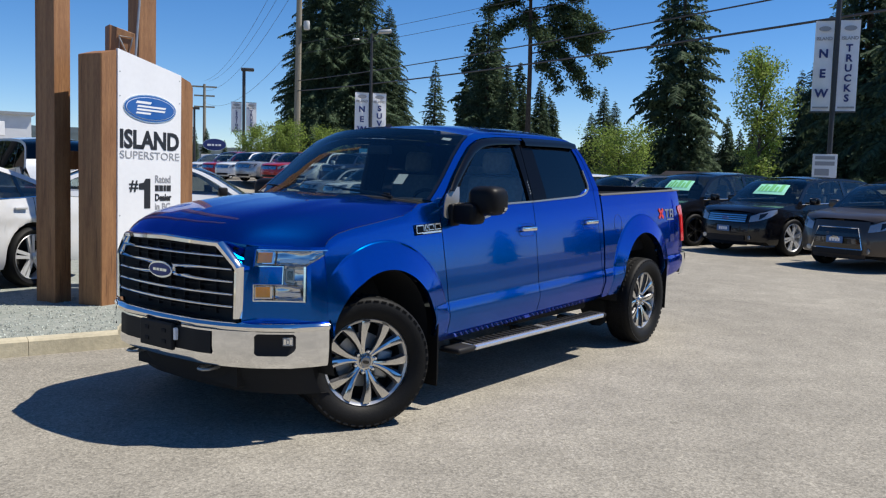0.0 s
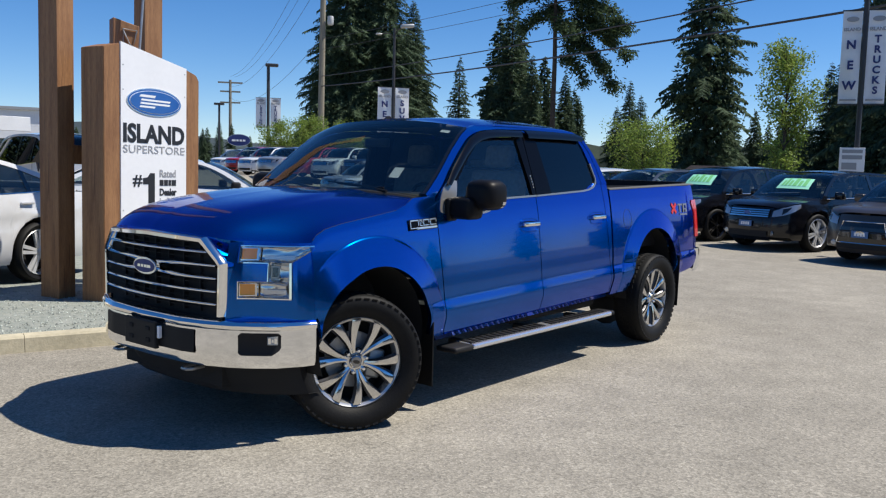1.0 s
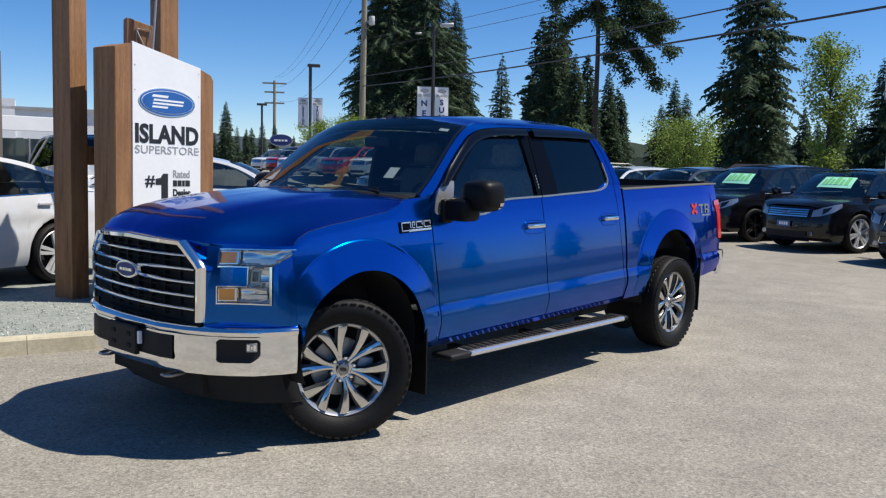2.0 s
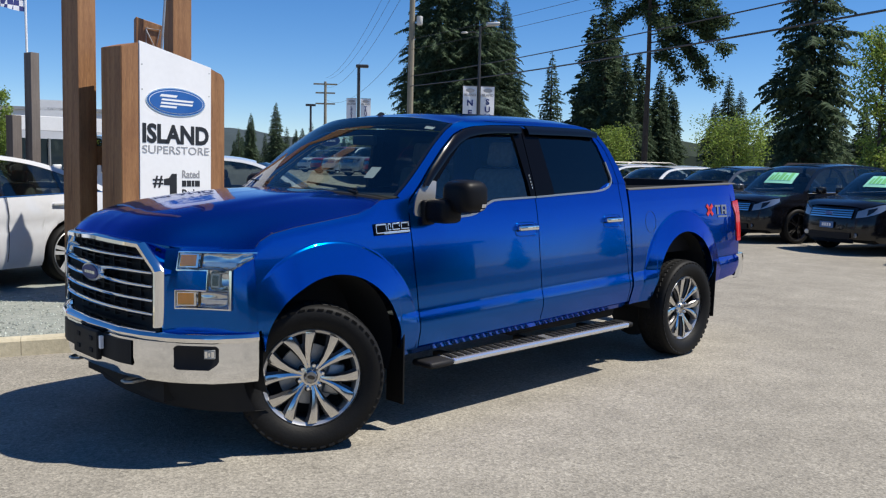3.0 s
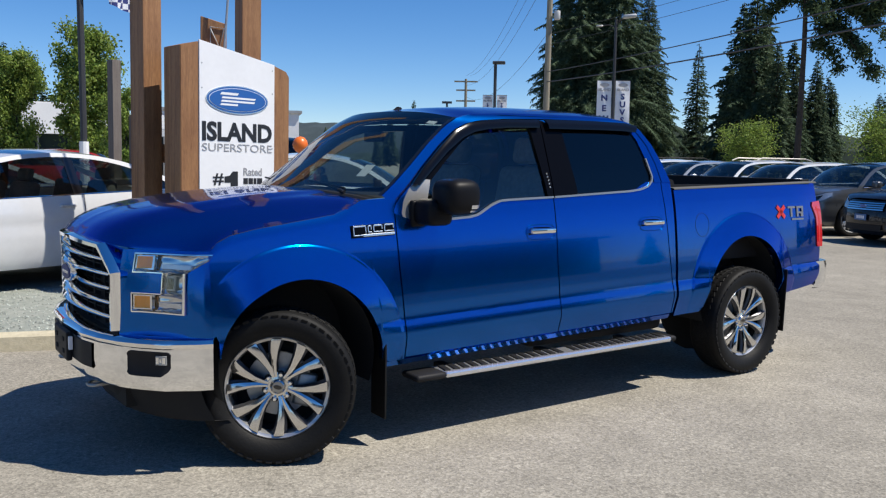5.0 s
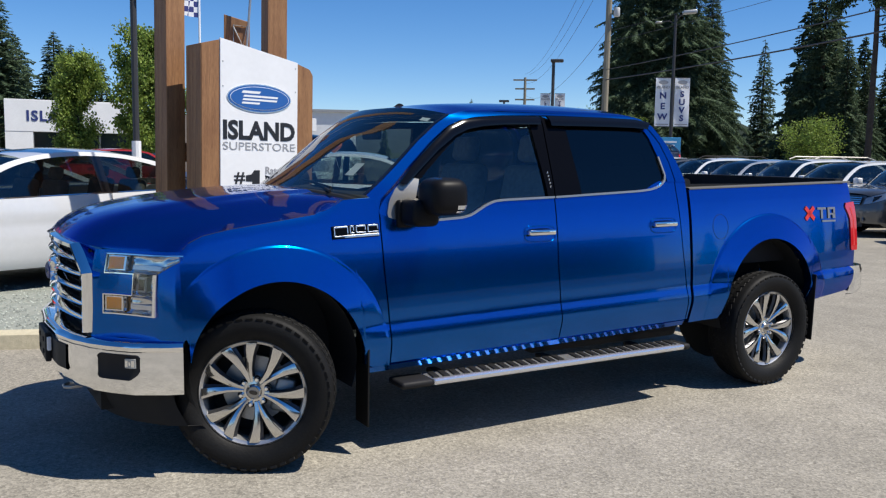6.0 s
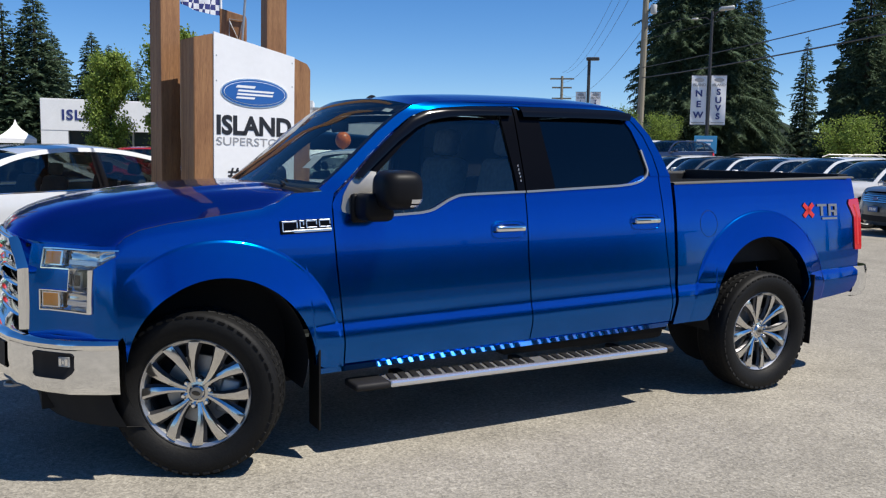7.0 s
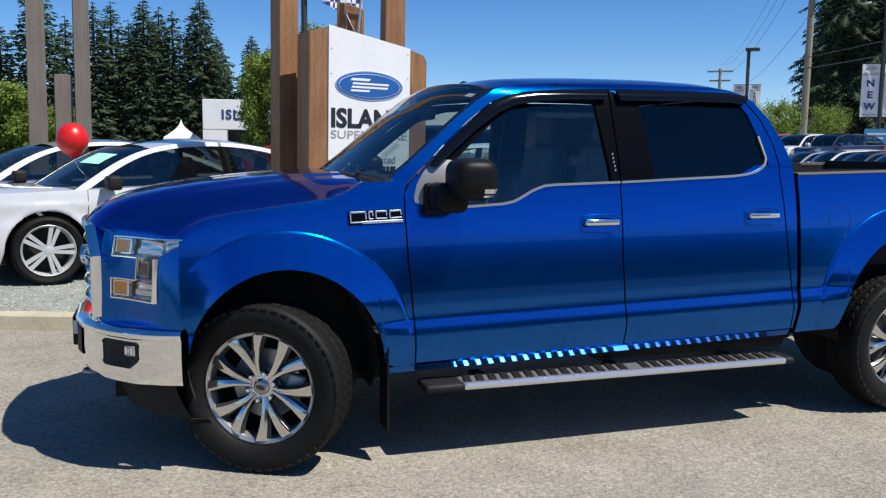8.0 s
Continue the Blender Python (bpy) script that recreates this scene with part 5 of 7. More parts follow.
def timber_post(name, x, y, yaw, w, d, h, label, material=TIMBER, z=0.08, lean=0.7, cut=0.0, group=""):
    b = box(0, w, 0, d, 0, h, 0.006)
    if cut:
        for v in b.verts:
            if v.co.z > h / 2:
                v.co.z -= cut * v.co.x / w
    ob = part(name, b, material)
    ob.matrix_world = pose(x, y, z, 0, lean, yaw)
    return tagged(ob, label, "post", group)


timber_post("timber_post", 0.642, 4.22, 14, 0.21, 0.27, 6.2, "tall square brown timber post beside the sign", group="sign posts")
timber_post("timber_post", 1.872, 4.63, 2, 0.235, 0.22, 6.4, "tall square brown timber post behind the sign", group="sign posts")
stub = timber_post("timber_stub", 1.235, 4.20, -18, 0.27, 0.20, 2.99, "short brown timber post with slanted top and bracket", cut=0.07, group="sign posts")
part("steel_bracket", tube([(0.10, -0.012, 2.68), (0.10, -0.012, 2.88), (0.24, -0.012, 2.87), (0.20, -0.012, 2.66), (0.10, -0.012, 2.86)], 0.009, 6), GALV, stub, "bare steel angle bracket")
tagged(part("cross_beam", box(0, 0.36, 0, 0.12, 0, 0.20, 0.005), TIMBER), "dark timber cross beam between post and sign", "beam").matrix_world = pose(0.86, 4.30, 1.50, 0, 0, 4)
tagged(part("flag_staff", tube([(1.43, 3.99, 2.45), (1.50, 3.98, 3.3), (1.60, 3.97, 5.2)], 0.013, 8), GALV), "thin bare steel staff fixed to the sign", "pole")

# weathered posts of the lot's entrance structures
for x, y, w, h, yaw in ((2.90, 14.9, 0.19, 3.65, 10), (3.34, 14.85, 0.20, 2.45, 10), (3.70, 14.75, 0.19, 3.8, 10), (-2.78, 11.7, 0.30, 4.25, 8), (-2.36, 11.8, 0.30, 2.8, 8), (-2.02, 11.75, 0.26, 4.2, 8)):
    timber_post("weathered_post", x, y, yaw, w, 0.28, h, "grey weathered square timber post" if h > 3 else "short grey weathered square timber post", GREY_TIMBER, z=0.0, lean=0.6, group="weathered posts")

# checkered flag on its pole
CHECK = mat("checkered_cloth", (0.8, 0.8, 0.82), 0.8)
nt = CHECK.node_tree
ck, cc = nt.nodes.new("ShaderNodeTexChecker"), nt.nodes.new("ShaderNodeTexCoord")
ck.inputs["Scale"].default_value = 7.5
ck.inputs["Color1"].default_value, ck.inputs["Color2"].default_value = (0.75, 0.76, 0.8, 1), (0.03, 0.04, 0.18, 1)
nt.links.new(cc.outputs["Object"], ck.inputs["Vector"])
nt.links.new(ck.outputs[0], nt.nodes["Principled BSDF"].inputs["Base Color"])
flag = thing("checkered_flag", "blue and white checkered flag on a thin white pole", "flag", pose(4.34, 16.8, 0))
part("pole", tube([(0, 0, 0), (0, 0, 6.3)], 0.028, 8), WHITE, flag)
part("cloth", grid([[(-0.03 - 0.95 * i / 16, 0.08 * math.sin(i * 0.8 + j * 0.4) * i / 16 + 0.01, 4.95 + 0.2 * (i / 16) ** 2 + 0.72 * j / 6) for i in range(17)] for j in range(7)]), CHECK, flag, smooth=True)


# ---- parked cars ----
def car_paint(name, colour, metal=0.3):
    return mat(name, colour, 0.32, metal=metal, coat=1.0, var=0.03, scale=2)


P_WHITE = car_paint("white_paint", (0.74, 0.75, 0.76), 0.0)
P_PEARL = car_paint("pearl_white_paint", (0.66, 0.67, 0.685), 0.1)
P_SILVER = car_paint("silver_paint", (0.42, 0.43, 0.44), 0.6)
P_BLACK = mat("black_paint", (0.006, 0.006, 0.008), 0.25, coat=0.55, spec=0.25)
P_GREY = car_paint("grey_paint", (0.10, 0.105, 0.11), 0.5)
P_BRONZE = mat("bronze_grey_paint", (0.075, 0.062, 0.053), 0.38, metal=0.6, coat=0.6, spec=0.3)
P_RED = car_paint("red_paint", (0.42, 0.02, 0.02), 0.2)
P_NAVY = car_paint("navy_paint", (0.02, 0.03, 0.07), 0.3)
CAR_GLASS = glass("car_window_glass", (0.46, 0.52, 0.52), gloss=0.10)
SEDAN_GLASS = glass("sedan_window_glass", (0.36, 0.41, 0.39), gloss=0.09)
LAMP_GLASS = mat("lamp_glass", (0.42, 0.43, 0.44), 0.18, metal=0.6, coat=0.6, bump=0.4, bump_scale=18)
PLATE_BLUE = mat("blue_plate", (0.05, 0.14, 0.32), 0.4)
SHEET = mat("green_price_sheet", (0.36, 0.84, 0.60), 0.7)
SHEET_INK = mat("price_sheet_ink", (0.20, 0.62, 0.22), 0.7)

WHEEL_CACHE = {}


def small_wheel(radius, spokes, dark):
    """An alloy wheel for a parked car, outer face towards -y; built once for each kind."""
    key = (radius, spokes, dark)
    if key in WHEEL_CACHE:
        return copy_thing(WHEEL_CACHE[key], Matrix.Identity(4))
    w = thing("wheel", "", "")
    r0 = radius * 0.75
    part("tyre", lathe([(r0, -0.06), (r0 * 1.05, -0.095), (radius * 0.9, -0.108), (radius * 0.975, -0.09), (radius, -0.05), (radius, 0.06), (radius * 0.97, 0.10), (r0, 0.09)], 48), RUBBER, w, smooth=True, angle=50)
    metal = GLOSS_BLACK if dark else SILVER_WHEEL
    rim = part("rim", lathe([(r0 * 1.01, -0.085), (r0 * 0.985, -0.09), (r0 * 0.95, -0.075), (r0 * 0.90, -0.05), (r0 * 0.88, 0.06)], 40), metal, w, smooth=True, angle=40)
    part("rim_well", lathe([(0, 0.03), (r0 * 0.9, 0.03)], 24), DARK, rim)
    for k in range(spokes):
        a = 2 * math.pi * k / spokes
        for d in (-1, 1):
            b = plate([(-0.016 + d * 0.014, 0.03), (0.016 + d * 0.014, 0.03), (d * 0.036 + 0.022, r0 * 0.95), (d * 0.036 - 0.022, r0 * 0.95)], 0.03, at=-0.078)
            bmesh.ops.transform(b, matrix=Matrix.Rotation(a, 4, "Y"), verts=b.verts[:])
            part("spoke", b, metal, rim)
    part("hub", lathe([(0, -0.086), (0.03, -0.085), (0.055, -0.075), (0.06, -0.03)], 20), metal, rim, smooth=True)
    WHEEL_CACHE[key] = w
    return w


def parked_car(name, label, m, paint, length=4.72, width=1.92, height=1.70, base=2.82, front=0.95, hood=1.02, belt=(0.98, 1.08), a_base=1.15, roof_f=1.95, roof_r=4.0, d_base=4.55, tail=1.05, wheel=(0.365, 5, False), clad=False, rails=False, grille="bars", sheet=False, plate_on=True, mouth=None, glass_mat=None, group=""):
    """A parked car or crossover: x rearwards from its nose, y half widths, ground at z = 0."""
    car = thing(name, label, "car", m, group)
    glass_mat = glass_mat or CAR_GLASS
    W = width / 2
    plan = curve([(0, 0.56 * W), (0.03, 0.68 * W), (0.08, 0.78 * W), (0.17, 0.875 * W), (0.32, 0.945 * W), (0.55, 0.98 * W), (0.8, 0.99 * W), (1.5, 0.99 * W), (length - 1.2, 0.99 * W), (length - 0.5, 0.95 * W), (length - 0.15, 0.86 * W), (length, 0.74 * W)])
    sec = table([(0.18, 0.90), (0.30, 0.965), (0.45, 0.995), (0.62, 1.0), (0.70, 0.985), (0.83, 0.996), (0.86, 0.986), (0.95, 0.974), (1.10, 0.93), (1.25, 0.88)])
    belt_z = table([(0, hood - 0.20), (0.05, hood - 0.135), (0.20, hood - 0.075), (0.6, hood - 0.03), (a_base, belt[0]), (d_base - 0.3, belt[1]), (length - 0.12, tail - 0.03), (length, tail - 0.12)])
    rw = wheel[0]
    axles = (front, front + base)
    ra = rw + 0.055

    def yy(x, z):
        y = plan(x) * sec(z)
        for cx in axles:
            r = math.hypot(x - cx, z - rw)
            if ra < r < ra + 0.10:
                y += 0.012 * (1 - (r - ra) / 0.10)
        return y

    def nx(x, z):
        """The nose leans back above and below the bumper."""
        back = 0.15 * (max(0, z - 0.52) / 0.45) ** 2 + 0.07 * (max(0, 0.40 - z) / 0.2) ** 2
        return x + back * max(0, 1 - x / 0.75) ** 2

    def bottom(x):
        b = 0.24 if 0.25 < x < length - 0.25 else 0.30
        for cx in axles:
            if abs(x - cx) < ra:
                b = max(b, rw + math.sqrt(ra * ra - (x - cx) ** 2))
        return b

    xs = sorted(set([length * k / 46 for k in range(47)] + [cx + ra * math.cos(math.pi * k / 16) for cx in axles for k in range(17)]))
    for side in (-1, 1):
        part("body_side", grid([[(nx(x, z), side * yy(x, z), z) for z in (lerp(bottom(x), belt_z(x), k / 12) for k in range(13))] for x in xs]), paint, car, smooth=True, angle=40)
        if clad:
            part("lower_cladding", grid([[(x, side * (yy(x, z) + 0.006), z) for z in (0.25, 0.34, 0.40)] for x in np.linspace(axles[0] + ra, axles[1] - ra, 8)]), BLACK_PLASTIC, car)
        for x in (a_base + 0.12, (a_base + d_base) / 2 + 0.12, d_base - 0.62):
            part("door_gap", tube([(x + 0.03 * (z - 0.7), side * (yy(x, z) + 0.0005), z) for z in np.linspace(0.32 if x < d_base - 0.7 else 0.8, belt_z(x), 8)], 0.004, 4), DARK, car)
        for x in ((a_base + d_base) / 2 - 0.08, d_base - 0.85):
            part("door_handle", box(x - 0.09, x + 0.09, side * (yy(x, 0.9) - 0.005), side * (yy(x, 0.9) + 0.03), belt_z(x) - 0.125, belt_z(x) - 0.095, 0.008), paint if not sheet else SILVER_WHEEL, car)
        part("side_mirror", box(a_base + 0.28, a_base + 0.43, side * (W + 0.0), side * (W + 0.19), belt[0] + 0.0, belt[0] + 0.15, 0.03, 2), paint if name != "sedan" else BLACK_PLASTIC, car, smooth=True, angle=60)
        part("mirror_arm", box(a_base + 0.30, a_base + 0.38, side * (W - 0.10), side * (W + 0.03), belt[0] + 0.01, belt[0] + 0.05, 0.008), BLACK_PLASTIC, car)
        for cx in axles:
            a = np.linspace(-0.1 * math.pi, 1.1 * math.pi, 18)
            part("wheel_well", grid([[(cx + (ra + 0.002) * math.cos(t), side * y, rw + (ra + 0.002) * math.sin(t)) for t in a] for y in (W * 0.95, W * 0.5)]), DARK, car)
            wh = small_wheel(*wheel)
            wh.parent = car
            wh.matrix_basis = pose(cx, side * (W - 0.10), rw, 0, 17 * cx, 0 if side < 0 else 180)
    # upper body
    roof_z = height

    def gy(x, z):
        f = (z - belt[0]) / (roof_z - belt[0])
        return W * lerp(0.925, 0.70, max(0, f)) * (1 if x > 0.5 else 1)

    side_line = dense(rounded([(a_base, belt[0]), (lerp(a_base, roof_f, 0.55), lerp(belt[0], roof_z, 0.62)), (roof_f, roof_z - 0.075), ((roof_f + roof_r) / 2, roof_z - 0.03), (roof_r, roof_z - 0.09), (lerp(roof_r, d_base, 0.6), lerp(roof_z, belt[1], 0.60)), (d_base, belt[1] + 0.01)], 2), 44)
    cx_ = (a_base + d_base) / 2
    low_line = [(lerp(a_base + 0.06, d_base - 0.04, k / 43), belt_z(lerp(a_base, d_base, k / 43)) + 0.0) for k in range(44)]
    inset = [(lerp(x, cx_, 0.045), z - 0.045) for x, z in side_line]
    for side in (-1, 1):
        strip("pillar_frame", side_line, inset, gy, side, paint, car, depth=0.03, n=1)
        part("side_window", grid([[(x, side * (gy(x, z) - 0.012), z) for x, z in ((lerp(b[0], a[0], k / 4), lerp(b[1], a[1], k / 4)) for k in range(5))] for a, b in zip(inset, low_line)]), glass_mat, car, smooth=True)
        for x, wd in (((a_base + d_base) / 2 + 0.10, 0.11), (d_base - 0.72, 0.06)):
            zt = float(np.interp(x, [p[0] for p in inset], [p[1] for p in inset])) + 0.02
            part("window_pillar", grid([[(x + dx * wd - 0.05 * f, side * (gy(x, lerp(belt_z(x), zt, f)) - 0.004), lerp(belt_z(x), zt, f)) for dx in (-0.5, 0.5)] for f in (0, 0.5, 1)]), GLOSS_BLACK, car)
        part("belt_trim", tube([(x, side * (gy(x, belt_z(x)) + 0.008), belt_z(x) + 0.004) for x in np.linspace(a_base + 0.15, d_base - 0.05, 14)], 0.009, 5), CHROME if name == "sedan" or grille == "bars" else BLACK_PLASTIC, car)
        if rails:
            part("roof_rail", tube([(roof_f + 0.25, side * W * 0.62, roof_z - 0.02), (roof_f + 0.45, side * W * 0.62, roof_z + 0.055), (roof_r - 0.2, side * W * 0.62, roof_z + 0.045), (roof_r + 0.05, side * W * 0.62, roof_z - 0.03)], 0.018, 6), SATIN if grille != "bars" else BLACK_PLASTIC, car)
    vv = [-1 + k / 6 for k in range(13)]

    def across(line, bow, lift):
        return [[(x + bow * (1 - v * v), v * gy(x, z), z + lift * (1 - v * v)) for v in vv] for x, z in line]

    part("windshield", grid(across(side_line[0:13], -0.20, 0.02)), glass_mat, car, smooth=True)
    part("roof", grid(across(side_line[12:33], 0.0, 0.045)), paint, car, smooth=True)
    part("rear_window", grid(across(side_line[32:42], 0.10, 0.02)), glass_mat, car, smooth=True)
    part("tail_panel", grid(across(side_line[41:44], 0.10, 0.01) + [[(x, v * yy(x, belt_z(x)), belt_z(x) + 0.02 * (1 - v * v)) for v in vv] for x in np.linspace(d_base + 0.04, length - 0.01, 4)]), paint, car, smooth=True)
    part("hood", grid([[(nx(x, belt_z(x)) - 0.09 * (1 - v * v) * max(0, 1 - x / 0.25), v * yy(x, belt_z(x)) * 1.0, belt_z(x) + lerp(0.05, 0.035, x) * (1 - v ** 4)) for v in vv] for x in [0.02, 0.06, 0.12, 0.2, 0.35, 0.55, 0.8, a_base - 0.12, a_base + 0.08]]), paint, car, smooth=True)
    # nose and tail
    part("front_bumper", grid([[(nx(0, z) - 0.09 * (1 - v * v), v * plan(0.0) * sec(z), z) for v in vv] for z in (0.22, 0.30, 0.36, 0.42, 0.55, 0.66, 0.74, belt_z(0.02) + 0.012)]), paint, car, smooth=True)
    part("rear_bumper", grid([[(length + 0.05 * (1 - v * v), v * plan(length) * sec(z), z) for v in vv] for z in (0.30, 0.5, 0.7, tail - 0.10)]), paint, car, smooth=True)
    gz0, gz1 = mouth or (hood - 0.36, hood - 0.19)
    gw = 0.50 * W if grille == "bars" else 0.40 * W
    flare = 0.0 if grille == "bars" else 0.26

    def nose(y, z, out):
        return (nx(0, z) - 0.09 * (1 - min(1, abs(y) / plan(0.02)) ** 2) - out, y, z)

    g = part("grille", grid([[nose(v * gw * (1 + flare * (1 - j / 4)), lerp(gz0, gz1, j / 4), 0.014) for v in vv] for j in range(5)]), GLOSS_BLACK, car)
    if grille != "bars":
        ring = [nose(v * gw * (1 + flare), gz0, 0.018) for v in vv] + [nose(v * gw, gz1, 0.018) for v in vv[::-1]]
        part("grille_frame", tube(ring + ring[:1], 0.011, 6), CHROME, g, smooth=True)
        part("grille_bar", tube([nose(v * gw * (1 + flare * 0.5), (gz0 + gz1) / 2 + 0.02, 0.016) for v in vv], 0.012, 5), BLACK_PLASTIC, g)
    for k in range(4 if grille == "bars" else 0):
        z = lerp(gz0, gz1, (k + 0.5) / 4) if grille == "bars" else (gz0, gz1)[k]
        part("grille_bar", grid([[nose(v * gw, z + dz, 0.022) for v in vv] for dz in (-0.012 if grille == "bars" else -0.008, 0.012 if grille == "bars" else 0.008)]), CHROME if grille == "bars" else SATIN, g)
    part("grille_emblem", plate(ellipse(0, (gz0 + gz1) / 2, 0.085, 0.035, 24), 0.01, axis="x", at=nx(0, (gz0 + gz1) / 2) - 0.13), LOGO_BLUE if grille == "bars" else CHROME, g)
    part("lower_intake", grid([[(-0.092 * (1 - (v * 0.5 * W / plan(0.02)) ** 2) - 0.010, v * 0.5 * W, z) for v in vv] for z in (0.30, 0.42)]), BLACK_PLASTIC, car)
    for side in (-1, 1):
        hl = [[(nx(x, z) - 0.008 * (1 - f), side * (yy(x, z) + 0.006), z) for z in (lerp(min(hood - 0.35 + 0.20 * f ** 1.4, belt_z(x) - 0.05), belt_z(x) - 0.022, j / 4) for j in range(5))] for f, x in ((k / 12, 0.40 * (k / 12) ** 1.5) for k in range(13))]
        lamp_ = part("headlamp", grid(hl), LAMP_GLASS, car, "clear headlamp", smooth=True)
        part("lamp_bowl", grid([[(nx(x, z) - 0.012 * (1 - f), side * (yy(x, z) + 0.009), z) for z in (lerp(hood - 0.30 + 0.14 * f, belt_z(x) - 0.05, j / 2) for j in range(3))] for f, x in ((k / 4, lerp(0.06, 0.17, k / 4)) for k in range(5))]), GLOSS_BLACK, lamp_)
        part("tail_lamp", grid([[(x, side * (yy(x, z) + 0.006), z) for z in np.linspace(tail - 0.28, tail - 0.06, 4)] for x in np.linspace(length - 0.34, length - 0.01, 5)]), RED_LENS, car, "red tail lamp", smooth=True)
        part("fog_lamp", merge(None, lathe([(0, -0.012), (0.045, -0.010), (0.05, 0.0)], 16), Matrix.Translation((0.0, side * 0.66 * W * 0.9, 0.38)) @ Matrix.Rotation(radians(-90 + 25 * side), 4, "Z")), LAMP_GLASS, car)
    if plate_on:
        pl = part("front_plate", box(-0.125, -0.115, -0.16, 0.16, 0.50, 0.62, 0.004), PLATE_BLUE, car, "blue dealer plate with pale bars")
        for k in range(4):
            part("plate_bar", box(-0.128, -0.1245, -0.105 + k * 0.055, -0.065 + k * 0.055, 0.53, 0.59), WHITE, pl)
    if sheet:
        r0_, r1_, v0_, v1_ = (3, 8, -0.62, 0.30) if sheet != "small" else (6, 10, -0.78, -0.30)
        sh = part("price_sheet", grid([[(x - 0.006 - 0.20 * (1 - v * v), v * gy(x, z), z + 0.02 * (1 - v * v) + 0.005) for v in np.linspace(v0_, v1_, 8)] for x, z in side_line[r0_:r1_]]), SHEET, car, "green printed price sheet behind the glass")
        for k, (va, vb) in enumerate(() if sheet == "small" else ((-0.52, -0.42), (-0.38, -0.30), (-0.26, -0.14), (-0.10, -0.02), (0.02, 0.10), (0.13, 0.20))):
            part("price_bar", grid([[(x - 0.010 - 0.20 * (1 - v * v), v * gy(x, z), z + 0.02 * (1 - v * v) + 0.009) for v in (va, vb)] for x, z in side_line[4:(7 if k % 2 else 8)]]), SHEET_INK, sh)
    # cabin
    part("cabin_tub", box(a_base + 0.35, d_base - 0.15, -W * 0.86, W * 0.86, 0.45, belt[0] - 0.06), CABIN, car)
    for sy in (-0.38, 0.38):
        for sx_ in (a_base + 1.30, a_base + 2.25):
            st = part("seat_back", merge(None, box(-0.07, 0.07, sy - 0.24, sy + 0.24, 0, 0.42, 0.05, 2), Matrix.Translation((sx_, 0, belt[0] - 0.22)) @ Matrix.Rotation(radians(12), 4, "Y")), SEAT_GREY, car, smooth=True, angle=60)
            part("headrest", merge(None, box(-0.045, 0.045, sy - 0.12, sy + 0.12, 0.43, 0.57, 0.035, 2), Matrix.Translation((sx_, 0, belt[0] - 0.22)) @ Matrix.Rotation(radians(10), 4, "Y")), SEAT_GREY, st, smooth=True, angle=60)
    part("dash_top", box(a_base - 0.05, a_base + 0.55, -W * 0.84, W * 0.84, belt[0] - 0.10, belt[0] - 0.03, 0.02), CABIN, car)
    part("underbody", box(0.3, length - 0.3, -W * 0.75, W * 0.75, 0.22, 0.40), DARK, car)
    return car


SEDAN = dict(length=5.10, width=1.93, height=1.53, base=2.88, front=1.0, hood=0.98, belt=(0.97, 1.06), a_base=1.28, roof_f=2.28, roof_r=3.55, d_base=4.55, tail=1.06, wheel=(0.355, 5, False), grille="mouth", plate_on=False)
# white sedan beside the sign
sa = radians(18.7)
sed_o = Vector((-1.68, 4.69, 0)) - Vector((1.0 * math.cos(sa) + 0.865 * math.sin(sa), 1.0 * math.sin(sa) - 0.865 * math.cos(sa), 0))
parked_car("sedan", "white four-door sedan parked on the gravel, crossed by post shadows", pose(sed_o.x, sed_o.y, 0.10, 0, 0, 18.7), P_PEARL, sheet="small", glass_mat=SEDAN_GLASS, **SEDAN)
parked_car("sedan", "silver four-door sedan parked behind the white one", pose(-4.1, 7.2, 0.10, 0, 0, 18.7), P_SILVER, **SEDAN)
BIG = dict(length=5.0, width=2.0, height=2.02, base=2.87, front=0.95, hood=1.20, belt=(1.26, 1.46), a_base=1.30, roof_f=1.95, roof_r=4.35, d_base=4.75, tail=1.20, wheel=(0.39, 5, False))
parked_car("suv", "large white sport utility vehicle parked beyond the sign", pose(5.6, 16.4, 0.0, 0, 0, -98), P_WHITE, glass_mat=DARK_GLASS, **{**BIG, "height": 2.08})
parked_car("suv", "large white sport utility vehicle parked in the row beyond the sign", pose(7.85, 20.0, 0.0, 0, 0, -98), P_WHITE, glass_mat=DARK_GLASS, **{**BIG, "height": 2.12})

